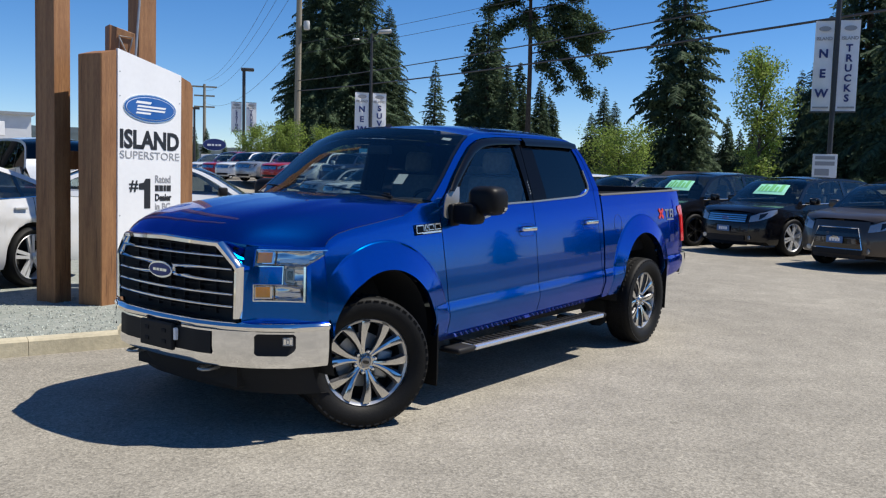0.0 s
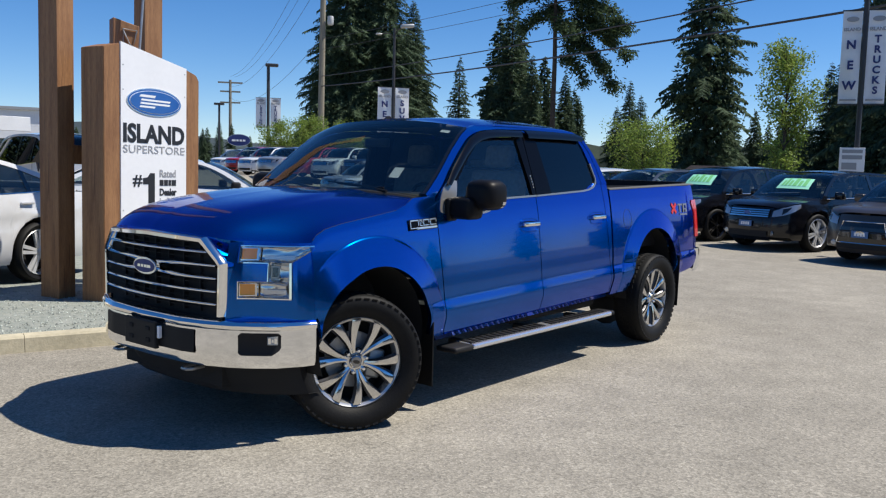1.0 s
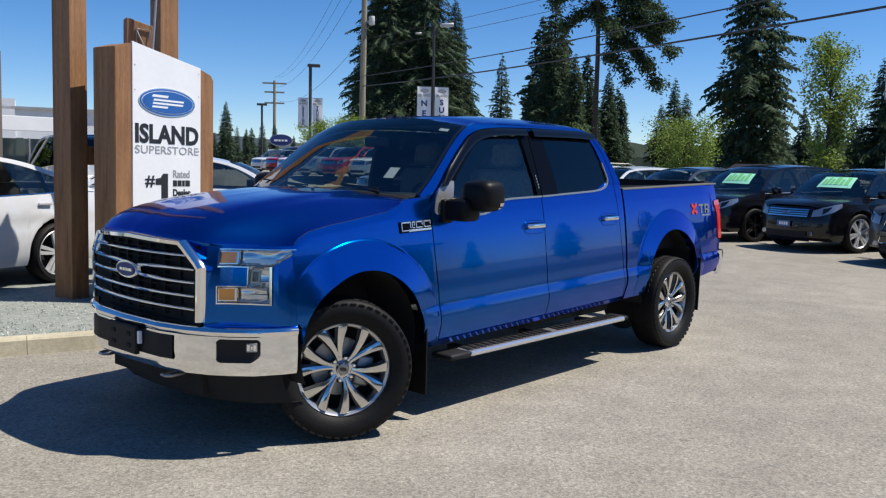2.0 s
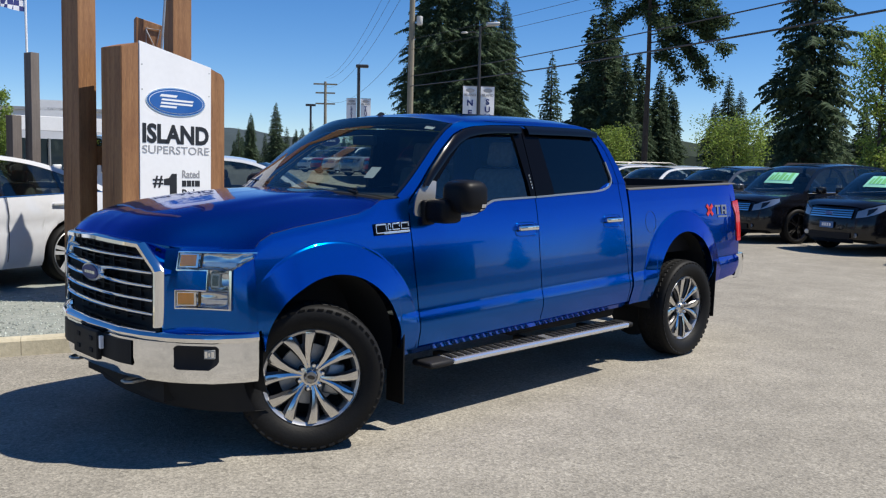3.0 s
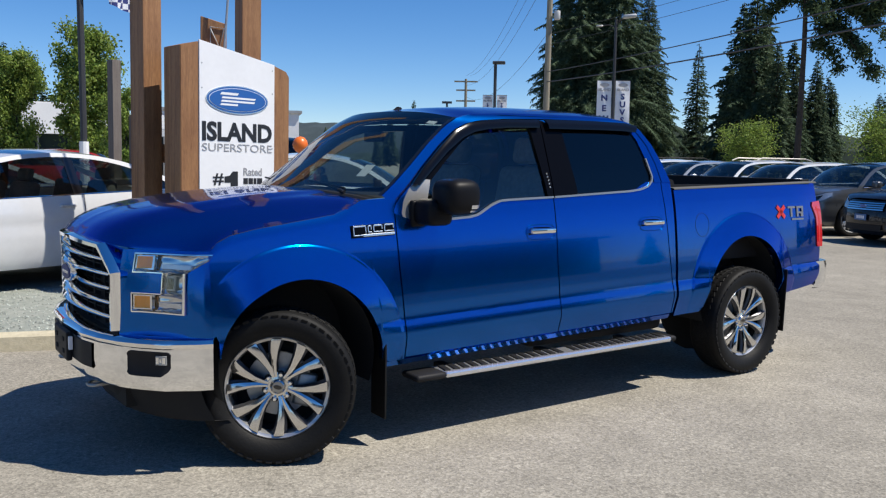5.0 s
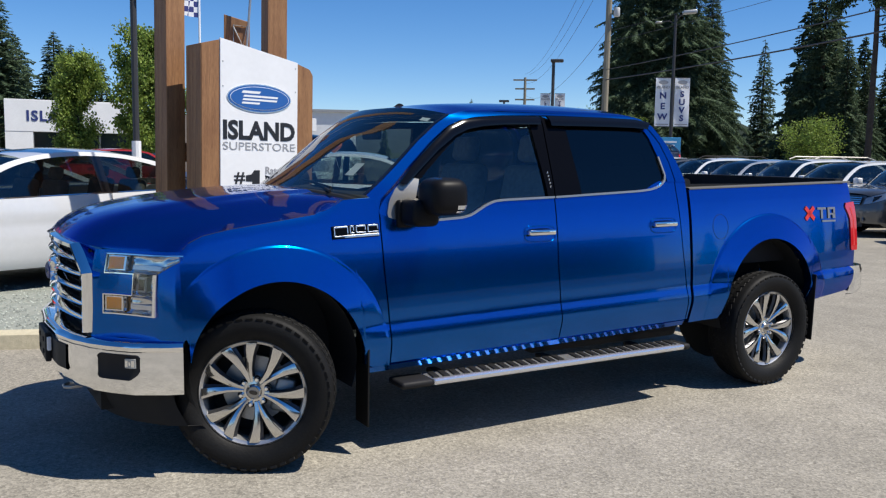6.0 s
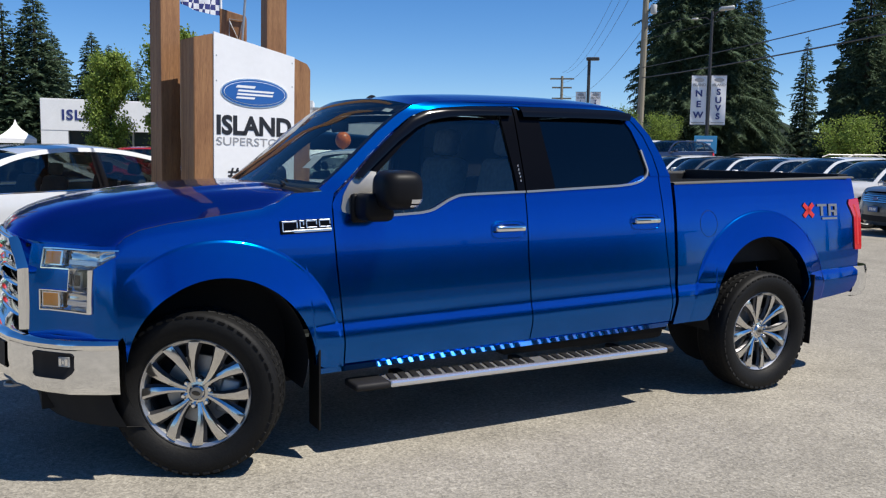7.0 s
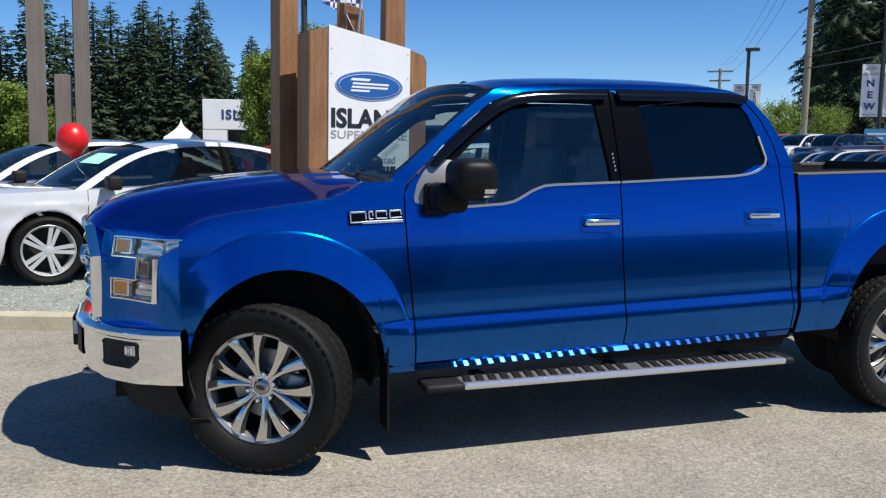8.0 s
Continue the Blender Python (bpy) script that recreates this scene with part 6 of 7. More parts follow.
# the row across the lot
MID = dict(length=4.68, width=1.93, height=1.70, base=2.82, front=0.95, hood=1.06, belt=(1.09, 1.16), a_base=1.10, roof_f=1.85, roof_r=3.95, d_base=4.50, tail=1.16, wheel=(0.37, 5, False), group="row of parked cars")
RA = -20.1
rdx, rdy = Vector((math.cos(radians(RA)), math.sin(radians(RA)), 0)), Vector((-math.sin(radians(RA)), math.cos(radians(RA)), 0))
edge_nose = Vector((14.75, 0.72, 0)) - rdx * 0.95 + rdy * 0.87
row = [(-1.15, 0.55, P_BRONZE, "bronze-grey crossover with a large dark grille, parked in the row", dict(height=1.66, grille="mouth", mouth=(0.40, 0.78), clad=True)),
       (0, 0.0, P_BLACK, "black crossover with chrome bar grille and a green price sheet", dict(sheet=True, wheel=(0.395, 6, False))),
       (1, 0.1, P_BLACK, "black sport utility vehicle with black wheels and a green price sheet", dict(sheet=True, height=1.76, wheel=(0.38, 5, True))),
       (2, 0.0, P_GREY, "dark grey crossover parked in the row", dict(height=1.68)),
       (3, 0.1, P_WHITE, "white crossover parked in the row", dict(height=1.66)),
       (4, -0.1, P_WHITE, "white crossover with roof rails", dict(height=1.70, rails=True, grille="mouth")),
       (5, 0.0, P_SILVER, "silver crossover parked in the row", dict(height=1.66)),
       (6, 0.1, P_WHITE, "white crossover parked in the row", dict(height=1.70, rails=True)),
       (7, 0.0, P_GREY, "dark grey crossover parked in the row", dict(height=1.68)),
       (8, 0.0, P_WHITE, "white crossover parked in the row", dict(height=1.72)),
       (9, 0.0, P_SILVER, "silver crossover at the end of the row", dict(height=1.68))]
for k, fwd, paint_, label_, extra in row:
    o = edge_nose + rdy * 2.55 * k - rdx * fwd
    parked_car("crossover", label_, pose(o.x, o.y, 0, 0, 0, RA), paint_, **{**MID, **extra})

# raised far lot with more parked cars, seen between the sign and the pickup
LOT_Z = 0.8
raised = part("raised_lot", grid([[(x, y, z) for x in (20, 22, 48, 50)] for y, z in ((31, 0.0), (34, LOT_Z), (58, LOT_Z), (61, 0.0))]), ASPHALT)
for v in raised.data.vertices:
    if v.co.x in (20.0, 50.0):
        v.co.z = 0.0
tagged(raised, "raised grey asphalt lot across the yard", "asphalt", kind="structure")
for ang, d, p, label_, spec, extra in ((54.2, 63, P_WHITE, "white crossover parked far across the lot", MID, {}), (53.2, 57, P_RED, "red crossover parked far across the lot", MID, dict(height=1.82)), (52.3, 52.5, P_WHITE, "white crossover parked far across the lot", MID, dict(rails=True, height=1.74)), (51.0, 48, P_SILVER, "silver crossover parked far across the lot", MID, dict(hood=1.12)), (49.3, 45.5, P_RED, "red crossover parked far across the lot", MID, {}), (47.4, 44.5, P_WHITE, "white crossover parked far across the lot", MID, {}), (45.6, 44, P_NAVY, "dark crossover parked far across the lot", MID, {})):
    parked_car("crossover", label_, pose(-3.85 + d * math.cos(radians(ang)), -4.37 + d * math.sin(radians(ang)), LOT_Z, 0, 0, 4), p, **{**spec, **extra, "group": "distant parked cars", "plate_on": False})
for x, y, yaw, p, label_, spec in ((7.55, 7.95, 150, P_WHITE, "white sedan parked beyond the sign", {**SEDAN, "height": 1.66, "hood": 1.06, "belt": (1.06, 1.13)}), (6.9, 27.0, 170, P_RED, "red crossover parked far across the lot", MID), (2.4, 27.5, 170, P_SILVER, "silver crossover parked far across the lot", MID)):
    parked_car("crossover" if spec is MID else "sedan", label_, pose(x, y, 0, 0, 0, yaw), p, **{**spec, "group": "distant parked cars", "plate_on": False})

# balloons
BALLOON = mat("red_balloon_skin", (0.62, 0.012, 0.012), 0.35, spec=0.5)
ORANGE = mat("orange_balloon_skin", (0.75, 0.16, 0.02), 0.35)
for x, y, z, r, mt, label_ in ((-1.42, 4.95, 1.595, 0.165, BALLOON, "round red balloon tied to the sedan"), (3.84, 7.2, 1.77, 0.12, ORANGE, "round orange balloon tied to a parked car")):
    bl = thing("balloon", label_, "balloon", pose(x, y, z))
    part("skin", merge(None, lathe([(0.0, r * 1.08), (r * 0.5, r * 0.95), (r * 0.86, r * 0.55), (r, 0.0), (r * 0.88, -r * 0.5), (r * 0.5, -r * 0.92), (r * 0.1, -r * 1.12), (r * 0.14, -r * 1.2)], 28), Matrix.Rotation(radians(90), 4, "X")), mt, bl, smooth=True)
    part("string", tube([(0, 0, -r * 1.15), (0.05, 0.03, -r * 1.15 - 0.12), (0.14, 0.10, -0.42)], 0.0025, 4), WHITE, bl)


# ---- trees ----
def mesh_thing(name, verts, faces, material, parent):
    me = bpy.data.meshes.new(name)
    me.from_pydata(verts, [], faces)
    me.materials.append(material)
    ob = new(name, me)
    ob.parent = parent
    return ob


def fir_tree(label, h, r, seed, sparse=1.0, bare=0.08, material=FIR, thick=1.0, fine=0.85, hang=1.0, even=0.0, fill=90):
    """A conifer: tapered trunk, whorls of drooping limbs, each hung with many small needle sprays."""
    rg = random.Random(seed)
    t = thing("fir_tree", label, "tree")
    part("trunk", tube([(0, 0, 0), (0.05, 0.03, h * 0.5), (0, 0, h * 0.99)], 0.022 * h * 0.9, 8, r_end=0.02), BARK, t)
    vs, fs = [], []
    limbs = bmesh.new()
    levels = int(h * 3.0)
    for k in range(levels):
        f = bare + (0.985 - bare) * k / levels
        z = h * f
        reach = r * (1 - f) ** 0.78 * (0.55 + 0.45 * min(1, (f - bare + 0.05) / 0.18))
        n = max(4, int(10 * sparse * (1 - f * 0.4)))
        a0 = rg.uniform(0, 6.28)
        for j in range(n):
            a = a0 + 6.283 * j / n + rg.uniform(-0.35, 0.35)
            lump = 0.80 + 0.62 * noise.noise(Vector((f * 7 + seed, math.cos(a) * 1.3, math.sin(a) * 1.3)))
            ln = reach * rg.uniform(0.60 + 0.2 * even, 1.15 - 0.06 * even) * max(0.4, lump + 0.12)
            if rg.random() < 0.14:
                continue
            droop = rg.uniform(0.10, 0.42) * ln * (0.6 + 0.4 * hang)
            lift = 0.22 * ln * f
            z = h * f + rg.uniform(-0.9, 0.9) * h / levels
            ca, sa_ = math.cos(a), math.sin(a)
            if ln > 1.2 and k % 2 == 0:
                tube([(0, 0, z), (ca * ln * 0.5, sa_ * ln * 0.5, z - droop * 0.35 + lift), (ca * ln * 0.95, sa_ * ln * 0.95, z - droop + lift)], 0.035, 3, limbs, r_end=0.01, caps=False)
            m = max(4, int(ln * 13 * thick))
            for i in range(m):
                s = (i + rg.random()) / m
                s = 0.10 + 0.92 * s
                px, py, pz = ca * ln * s, sa_ * ln * s, z - droop * s * s + lift * s
                w = 0.24 * ln * (1 - 0.62 * s) * rg.uniform(0.4, 1.2) * fine + 0.08 * fine
                for d in (-1, 1):
                    out = rg.uniform(0.35, 0.9)
                    ex, ey = px + (ca * out - sa_ * d) * w, py + (sa_ * out + ca * d) * w
                    ez = pz - w * rg.uniform(0.15, 0.65) * hang
                    q = 0.07 * fine + 0.12 * w
                    n0 = len(vs)
                    vs.extend([(px, py, pz + 0.02), (px + ca * q, py + sa_ * q, pz - q * 0.4), (ex, ey, ez), (ex - ca * q * 0.8, ey - sa_ * q * 0.8, ez - q * 0.7)])
                    fs.append((n0, n0 + 1, n0 + 2, n0 + 3))
    for _ in range(int(h * r * fill * thick)):
        f = bare + (0.99 - bare) * (1 - math.sqrt(rg.random()))
        a = rg.uniform(0, 6.283)
        lump = 0.80 + 0.62 * noise.noise(Vector((f * 7 + seed, math.cos(a) * 1.3, math.sin(a) * 1.3)))
        rad = r * (1 - f) ** 0.78 * (0.55 + 0.45 * min(1, (f - bare + 0.05) / 0.18)) * rg.uniform(0.35, 0.92) * max(0.35, lump)
        p = Vector((math.cos(a) * rad, math.sin(a) * rad, h * f - 0.2 * rad))
        d = Vector((math.cos(a) + rg.gauss(0, 0.6), math.sin(a) + rg.gauss(0, 0.6), rg.gauss(-0.5, 0.5))).normalized() * rg.uniform(0.22, 0.5) * fine
        w = d.cross(Vector((rg.gauss(0, 1), rg.gauss(0, 1), rg.gauss(0, 1)))).normalized() * rg.uniform(0.05, 0.11) * fine
        n0 = len(vs)
        vs.extend([p, p + d * 0.4 + w, p + d, p + d * 0.4 - w])
        fs.append((n0, n0 + 1, n0 + 2, n0 + 3))
    part("limb_frame", limbs, BARK, t)
    tagged(mesh_thing("crown", vs, fs, material, t), kind="stuff")
    return t


def pine_tree(label, h, seed):
    """An open, lopsided conifer: bare trunk, long limbs to one side, needle clumps hanging from them."""
    rg = random.Random(seed)
    t = thing("pine_tree", label, "tree")
    part("trunk", tube([(0, 0, 0), (0.15, 0.05, h * 0.45), (-0.1, 0.1, h * 0.8), (0, 0, h)], 0.25, 8, r_end=0.05), BARK, t)
    vs, fs = [], []
    limbs = bmesh.new()
    heavy = radians(-52)              # the side that carries the long limbs
    arms = [(0.565, 5.7, -1.7, 0.0), (0.60, 5.0, -0.6, 0.15), (0.63, 5.3, -1.1, -0.2), (0.50, 4.7, -2.9, 0.05), (0.53, 4.2, -1.9, 0.3), (0.67, 4.3, -0.3, 0.1), (0.72, 3.9, 0.1, -0.15), (0.46, 2.4, -1.6, 0.2), (0.70, 3.3, -0.6, 3.1), (0.76, 3.4, -0.2, 2.9), (0.62, 2.3, -0.8, 3.3), (0.81, 3.2, 0.2, 0.2), (0.66, 2.6, -0.5, 1.6), (0.74, 2.8, -0.2, -1.5), (0.58, 2.2, -0.7, -1.2)]
    arms += [(rg.uniform(0.72, 0.99), 0, rg.uniform(-0.4, 0.3), rg.uniform(0, 6.28)) for _ in range(34)]
    for f, ln, dz, turn in arms:
        z, a = h * f, heavy + turn
        ln = ln or rg.uniform(0.8, 1.15) * (0.7 + 9.0 * (1.0 - f))
        ca, sa_ = math.cos(a), math.sin(a)
        way = [Vector((0, 0, z)), Vector((ca * ln * 0.5, sa_ * ln * 0.5, z + 0.09 * ln)), Vector((ca * ln, sa_ * ln, z + dz))]
        tube(way, 0.06, 4, limbs, r_end=0.015, caps=False)
        twigs = int(7 + ln * 5.2)
        for i in range(twigs):
            s = rg.uniform(0.22, 1.0) if i else 1.0
            p0 = way[0].lerp(way[1], s * 2) if s < 0.5 else way[1].lerp(way[2], s * 2 - 1)
            b = a + rg.uniform(-1.3, 1.3)
            d = Vector((math.cos(b), math.sin(b), rg.uniform(-0.45, 0.2))) * rg.uniform(0.3, 0.95)
            tube([p0, p0 + d], 0.018, 3, limbs, r_end=0.008, caps=False)
            wide = rg.uniform(0.18, 0.36)
            for _ in range(54):
                c = p0 + d * rg.uniform(0.25, 1.1) + Vector((rg.gauss(0, wide), rg.gauss(0, wide), rg.gauss(-0.16, 0.22)))
                n = Vector((rg.gauss(0, 1), rg.gauss(0, 1), rg.gauss(-0.6, 0.5))).normalized() * rg.uniform(0.18, 0.40)
                w = n.cross(Vector((rg.gauss(0, 1), rg.gauss(0, 1), rg.gauss(0, 1)))).normalized() * rg.uniform(0.05, 0.09)
                n0 = len(vs)
                vs.extend([c, c + n * 0.5 + w, c + n, c + n * 0.5 - w])
                fs.append((n0, n0 + 1, n0 + 2, n0 + 3))
    part("limb_frame", limbs, BARK, t)
    tagged(mesh_thing("crown", vs, fs, PINE, t), kind="stuff")
    return t


def leaf_tree(name, label, h, r, seed, clear=0.25, leaf=0.11, count=7000, material=LEAF, slim=1.0):
    rg = random.Random(seed)
    t = thing(name, label, "tree")
    part("trunk", tube([(0, 0, 0), (0.03, 0.02, h * 0.4), (0, 0.04, h * 0.93)], 0.014 * h + 0.02, 8, r_end=0.012), BARK, t)
    limbs = bmesh.new()
    vs, fs = [], []
    tips = []
    for k in range(64):
        f = rg.uniform(clear * 0.8, 0.93)
        a = rg.uniform(0, 6.28)
        g = (f - clear) / (1 - clear)
        ln = r * (0.45 + 0.75 * math.sin(math.pi * min(1, max(0.08, g * 0.85 + 0.12)))) * rg.uniform(0.55, 1.12)
        end = Vector((math.cos(a) * ln, math.sin(a) * ln, h * f + ln * rg.uniform(0.35, 0.9) * slim))
        end.z = min(end.z, h)
        mid = Vector((0, 0, h * f)) * 0.5 + end * 0.5 + Vector((0, 0, -0.08 * ln))
        tube([(0, 0, h * f), mid, end], 0.008 * h * 0.5, 4, limbs, r_end=0.006, caps=False)
        tips += [(Vector((0, 0, h * f)).lerp(mid, 0.7), 0.6), (mid, 0.8), (mid.lerp(end, 0.5), 1.0), (end, 1.0), (end, 1.0)]
    tips.append((Vector((0, 0.04, h * 0.96)), 0.6))
    for _ in range(count):
        c, k = tips[rg.randrange(len(tips))]
        s = 0.13 * r * k + 0.04
        p = c + Vector((rg.gauss(0, s), rg.gauss(0, s), rg.gauss(0, s * 0.9)))
        d = Vector((rg.gauss(0, 1), rg.gauss(0, 1), rg.gauss(-0.3, 0.7))).normalized() * leaf * rg.uniform(0.6, 1.3)
        w = d.cross(Vector((rg.gauss(0, 1), rg.gauss(0, 1), rg.gauss(0, 1)))).normalized() * leaf * 0.38
        n0 = len(vs)
        vs.extend([p, p + d * 0.5 + w, p + d, p + d * 0.5 - w])
        fs.append((n0, n0 + 1, n0 + 2, n0 + 3))
    part("limb_frame", limbs, BARK, t)
    tagged(mesh_thing("crown", vs, fs, material, t), kind="stuff")
    return t


EYE0 = Vector((-3.8, -4.4, 0))
FAR = 2.2                             # how much further off the wood stands than its first pacing


def out(az, d, eye=EYE0):
    return (eye.x + d * math.cos(radians(az)), eye.y + d * math.sin(radians(az)))


def plant(ob, az, d, turn=0.0, size=1.0, eye=EYE0, tall=1.0):
    if ob.name.startswith(("fir", "pine")) and eye is EYE0 and az > 0:
        d, size = d * FAR, size * FAR
    x, y = out(az, d, eye)
    ob.matrix_world = pose(x, y, 0, 0, 0, turn) @ Matrix.Diagonal((size, size, size * tall, 1))
    return ob


def again(ob, az, d, turn, size, eye=EYE0, tall=1.0):
    if ob.name.startswith(("fir", "pine")) and eye is EYE0 and az > 0:
        d, size = d * FAR, size * FAR
    x, y = out(az, d, eye)
    c = copy_thing(ob, Matrix.Identity(4))
    c.matrix_basis = pose(x, y, 0, 0, 0, turn) @ Matrix.Diagonal((size, size, size * tall, 1))
    return c


fir_low = fir_tree("dark green fir in the wood round the lot", 13, 3.0, 15, thick=0.3, fine=1.6)
fir_a = fir_tree("tall dense dark green fir beyond the lot", 24, 6.0, 11, thick=1.2, fine=0.62, hang=2.0, even=0.8, fill=230)
fir_b = fir_tree("dense dark green fir with an uneven crown", 16, 3.6, 12, thick=0.9, hang=1.6, fill=130)
fir_c = fir_tree("slender dark green fir", 13, 2.6, 13, thick=0.85)
fir_d = fir_tree("broad dark green fir with gaps between limbs", 18, 4.6, 14, sparse=0.62, thick=1.15, hang=1.9, even=0.0, fill=60)
for o in (fir_low, fir_a, fir_b, fir_c, fir_d):
    o["group"] = "firs beyond the lot"
plant(fir_a, 45.9, 84, size=1.08)
again(fir_a, 43.4, 84, 70, 1.03)
again(fir_a, 41.6, 86, 170, 0.72)
again(fir_a, 46.9, 88, 260, 0.78)
again(fir_a, 44.6, 90, 140, 0.9)
plant(fir_c, 38.45, 96, size=1.03)
plant(fir_b, 35.0, 76, size=1.0)
again(fir_b, 36.4, 82, 50, 0.60)
for az, d, s, tr in ((35.8, 80, 0.92, 130), (34.4, 78, 0.84, 60), (32.8, 82, 0.72, 280), (30.8, 88, 0.56, 170), (21.0, 78, 0.42, 140), (19.4, 80, 0.40, 75), (17.8, 80, 0.38, 20), (18.6, 84, 0.34, 200)):
    again(fir_low, az, d, tr, s * 1.23)
again(fir_b, 33.6, 74, 110, 0.66)
again(fir_b, 31.4, 78, 200, 0.60)
again(fir_b, 34.2, 88, 20, 0.75)
again(fir_b, 30.5, 84, 80, 0.50)
again(fir_d, 27.2, 92, 130, 0.575)
again(fir_d, 26.5, 94, 20, 0.50)
again(fir_d, 28.0, 95, 250, 0.44)
again(fir_d, 32.5, 76, 200, 0.47)
again(fir_d, 31.3, 78, 290, 0.43)
plant(fir_d, 22.4, 60, size=0.98)
for az, d, s, tr in ((20.6, 105, 0.6, 60), (19.2, 100, 0.5, 100), (16.6, 90, 0.48, 200), (40.6, 105, 0.8, 20), (25.2, 100, 0.42, 10), (23.9, 100, 0.42, 90)):
    again(fir_low, az, d, tr, s)
for az, d, s, tr in ((11.6, 56, 1.0, 20), (8.6, 50, 1.0, 80), (5.6, 50, 1.0, 160), (2.6, 46, 1.0, 250), (16.2, 78, 0.3, 300), (17.7, 70, 0.30, 40), (15.2, 68, 0.50, 130), (13.2, 66, 0.8, 310), (14.4, 76, 0.6, 200)):
    again(fir_d, az, d, tr, s)
again(fir_a, 9.8, 66, 33, 0.8)
again(fir_a, 6.4, 62, 99, 0.85)
plant(pine_tree("tall open pine with a bare trunk", 21, 21), 32.2, 70)
plant(leaf_tree("maple_bush", "round yellow-green young maple behind the parked row", 3.75, 1.42, 31, clear=0.16, count=9500, leaf=0.10, slim=0.8), 26.15, 50, size=1.14)
plant(leaf_tree("birch_tree", "slim light green birch behind the parked row", 5.7, 0.78, 32, clear=0.2, count=11000, leaf=0.085, slim=1.6), 17.5, 27, size=0.92)
small = plant(leaf_tree("young_tree", "small light green street tree", 4.3, 1.35, 33, count=9000, leaf=0.12), 34.0, 51, size=0.86)
for az, d, s, tr in ((50.4, 72, 0.86, 40), (48.2, 70, 0.92, 90), (45.6, 76, 0.9, 130)):
    again(small, az, d, tr, s, tall=1.3)
EYE6 = Vector((-1.17, -4.97, 0))
EYE8 = Vector((-0.49, -4.85, 0))
tree_n = plant(leaf_tree("street_tree", "light green street tree in front of the white building", 6.6, 1.25, 34, clear=0.10, count=24000, leaf=0.15, slim=1.2), 82.85, 40, eye=EYE6, size=0.66, tall=1.3)
again(tree_n, 79.0, 38, 120, 0.80, eye=EYE6, tall=1.25)
again(tree_n, 77.0, 30, 220, 0.42, eye=EYE6, tall=1.3)
for az, d, s, tr in ((99.4, 20, 0.42, 30), (98.4, 21, 0.40, 160), (96.4, 21, 0.36, 250)):
    again(tree_n, az, d, tr, s, eye=EYE8)
for az, d, s, tr in ((99.2, 66, 0.72, 0), (97.2, 64, 0.98, 40), (95.6, 68, 0.80, 80), (94.0, 66, 0.86, 120), (93.0, 67, 0.88, 160), (92.0, 70, 0.82, 10), (91.1, 66, 0.87, 200), (90.2, 68, 0.88, 240), (89.4, 66, 0.84, 280), (87.7, 66, 0.90, 320), (86.7, 70, 0.74, 60), (84.5, 68, 0.73, 100), (83.5, 72, 0.70, 140), (81.8, 74, 0.66, 180), (80.0, 72, 0.62, 220), (78.0, 78, 0.58, 260), (101.5, 66, 0.9, 15), (103.5, 64, 0.95, 75)):
    again(fir_b if int(az * 10) % 2 else fir_c, az, d, tr, s * (1.29 if int(az * 10) % 2 else 1.55), eye=EYE8, tall=0.68)
# dark trees at the foot of the hills
EYE3 = Vector((-2.75, -4.64, 0))
for k, (az, s) in enumerate(((59.3, 0.46), (58.5, 0.52), (57.6, 0.44), (56.9, 0.60), (56.2, 0.50), (55.6, 0.40), (54.6, 0.55), (53.8, 0.44))):
    again(fir_b if k % 2 else fir_c, az, 118 + 5 * (k % 3), 67 * k, s, eye=EYE3)
# trees behind the camera, mirrored in the paint
for k in range(26):
    again(fir_low, -170 + 6.4 * k, 58 + 9 * ((k * 7) % 5) / 4, 47 * k, 0.42 + 0.2 * ((k * 5) % 7) / 6)
plant(fir_low, -174, 60, 130, 0.6)


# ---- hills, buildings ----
# extra blue in the hills' colour paints in the haze of distance
HILL = mat("hazy_wooded_hill", (0.020, 0.033, 0.038), 0.95, second=(0.038, 0.056, 0.062), scale=0.05)
FAR_WOOD = mat("far_wood", (0.020, 0.034, 0.024), 0.95, second=(0.036, 0.055, 0.036), scale=0.3, bump=1.0, bump_scale=0.6)
rows = []
for n in range(481):
    i = n / 3
    az = -30 + 190 * i / 160
    hgt = 16 + 14 * noise.noise(Vector((i * 0.06, 0, 0))) + 24 * math.exp(-((az - 62) / 9) ** 2) + 10 * math.exp(-((az - 75) / 7) ** 2) + 4 * noise.noise(Vector((i * 0.35, 3, 0))) + 1.6 * noise.noise(Vector((i * 1.7, 9, 0)))
    c, s = math.cos(radians(az)), math.sin(radians(az))
    rows.append([(c * d, s * d, z) for d, z in ((760, -1), (790, hgt * 0.4), (840, hgt * 0.8), (880, hgt), (960, -1))])
for az, d, size_ in ((49.6, 98, 0.3), (50.0, 92, 0.24), (52.2, 104, 0.3), (54.9, 96, 0.34), (55.3, 100, 0.25), (58.4, 96, 0.36), (58.8, 101, 0.27), (59.3, 94, 0.22), (62.7, 104, 0.33), (66.0, 98, 0.3), (66.5, 93, 0.22), (70.2, 104, 0.34), (73.1, 97, 0.28)):
    again(fir_low, az, d, 37 * az, size_)
tagged(part("hills", grid(rows), HILL, smooth=True), "distant wooded hills with blue haze put into their colour", "hill", kind="structure")
rows = []
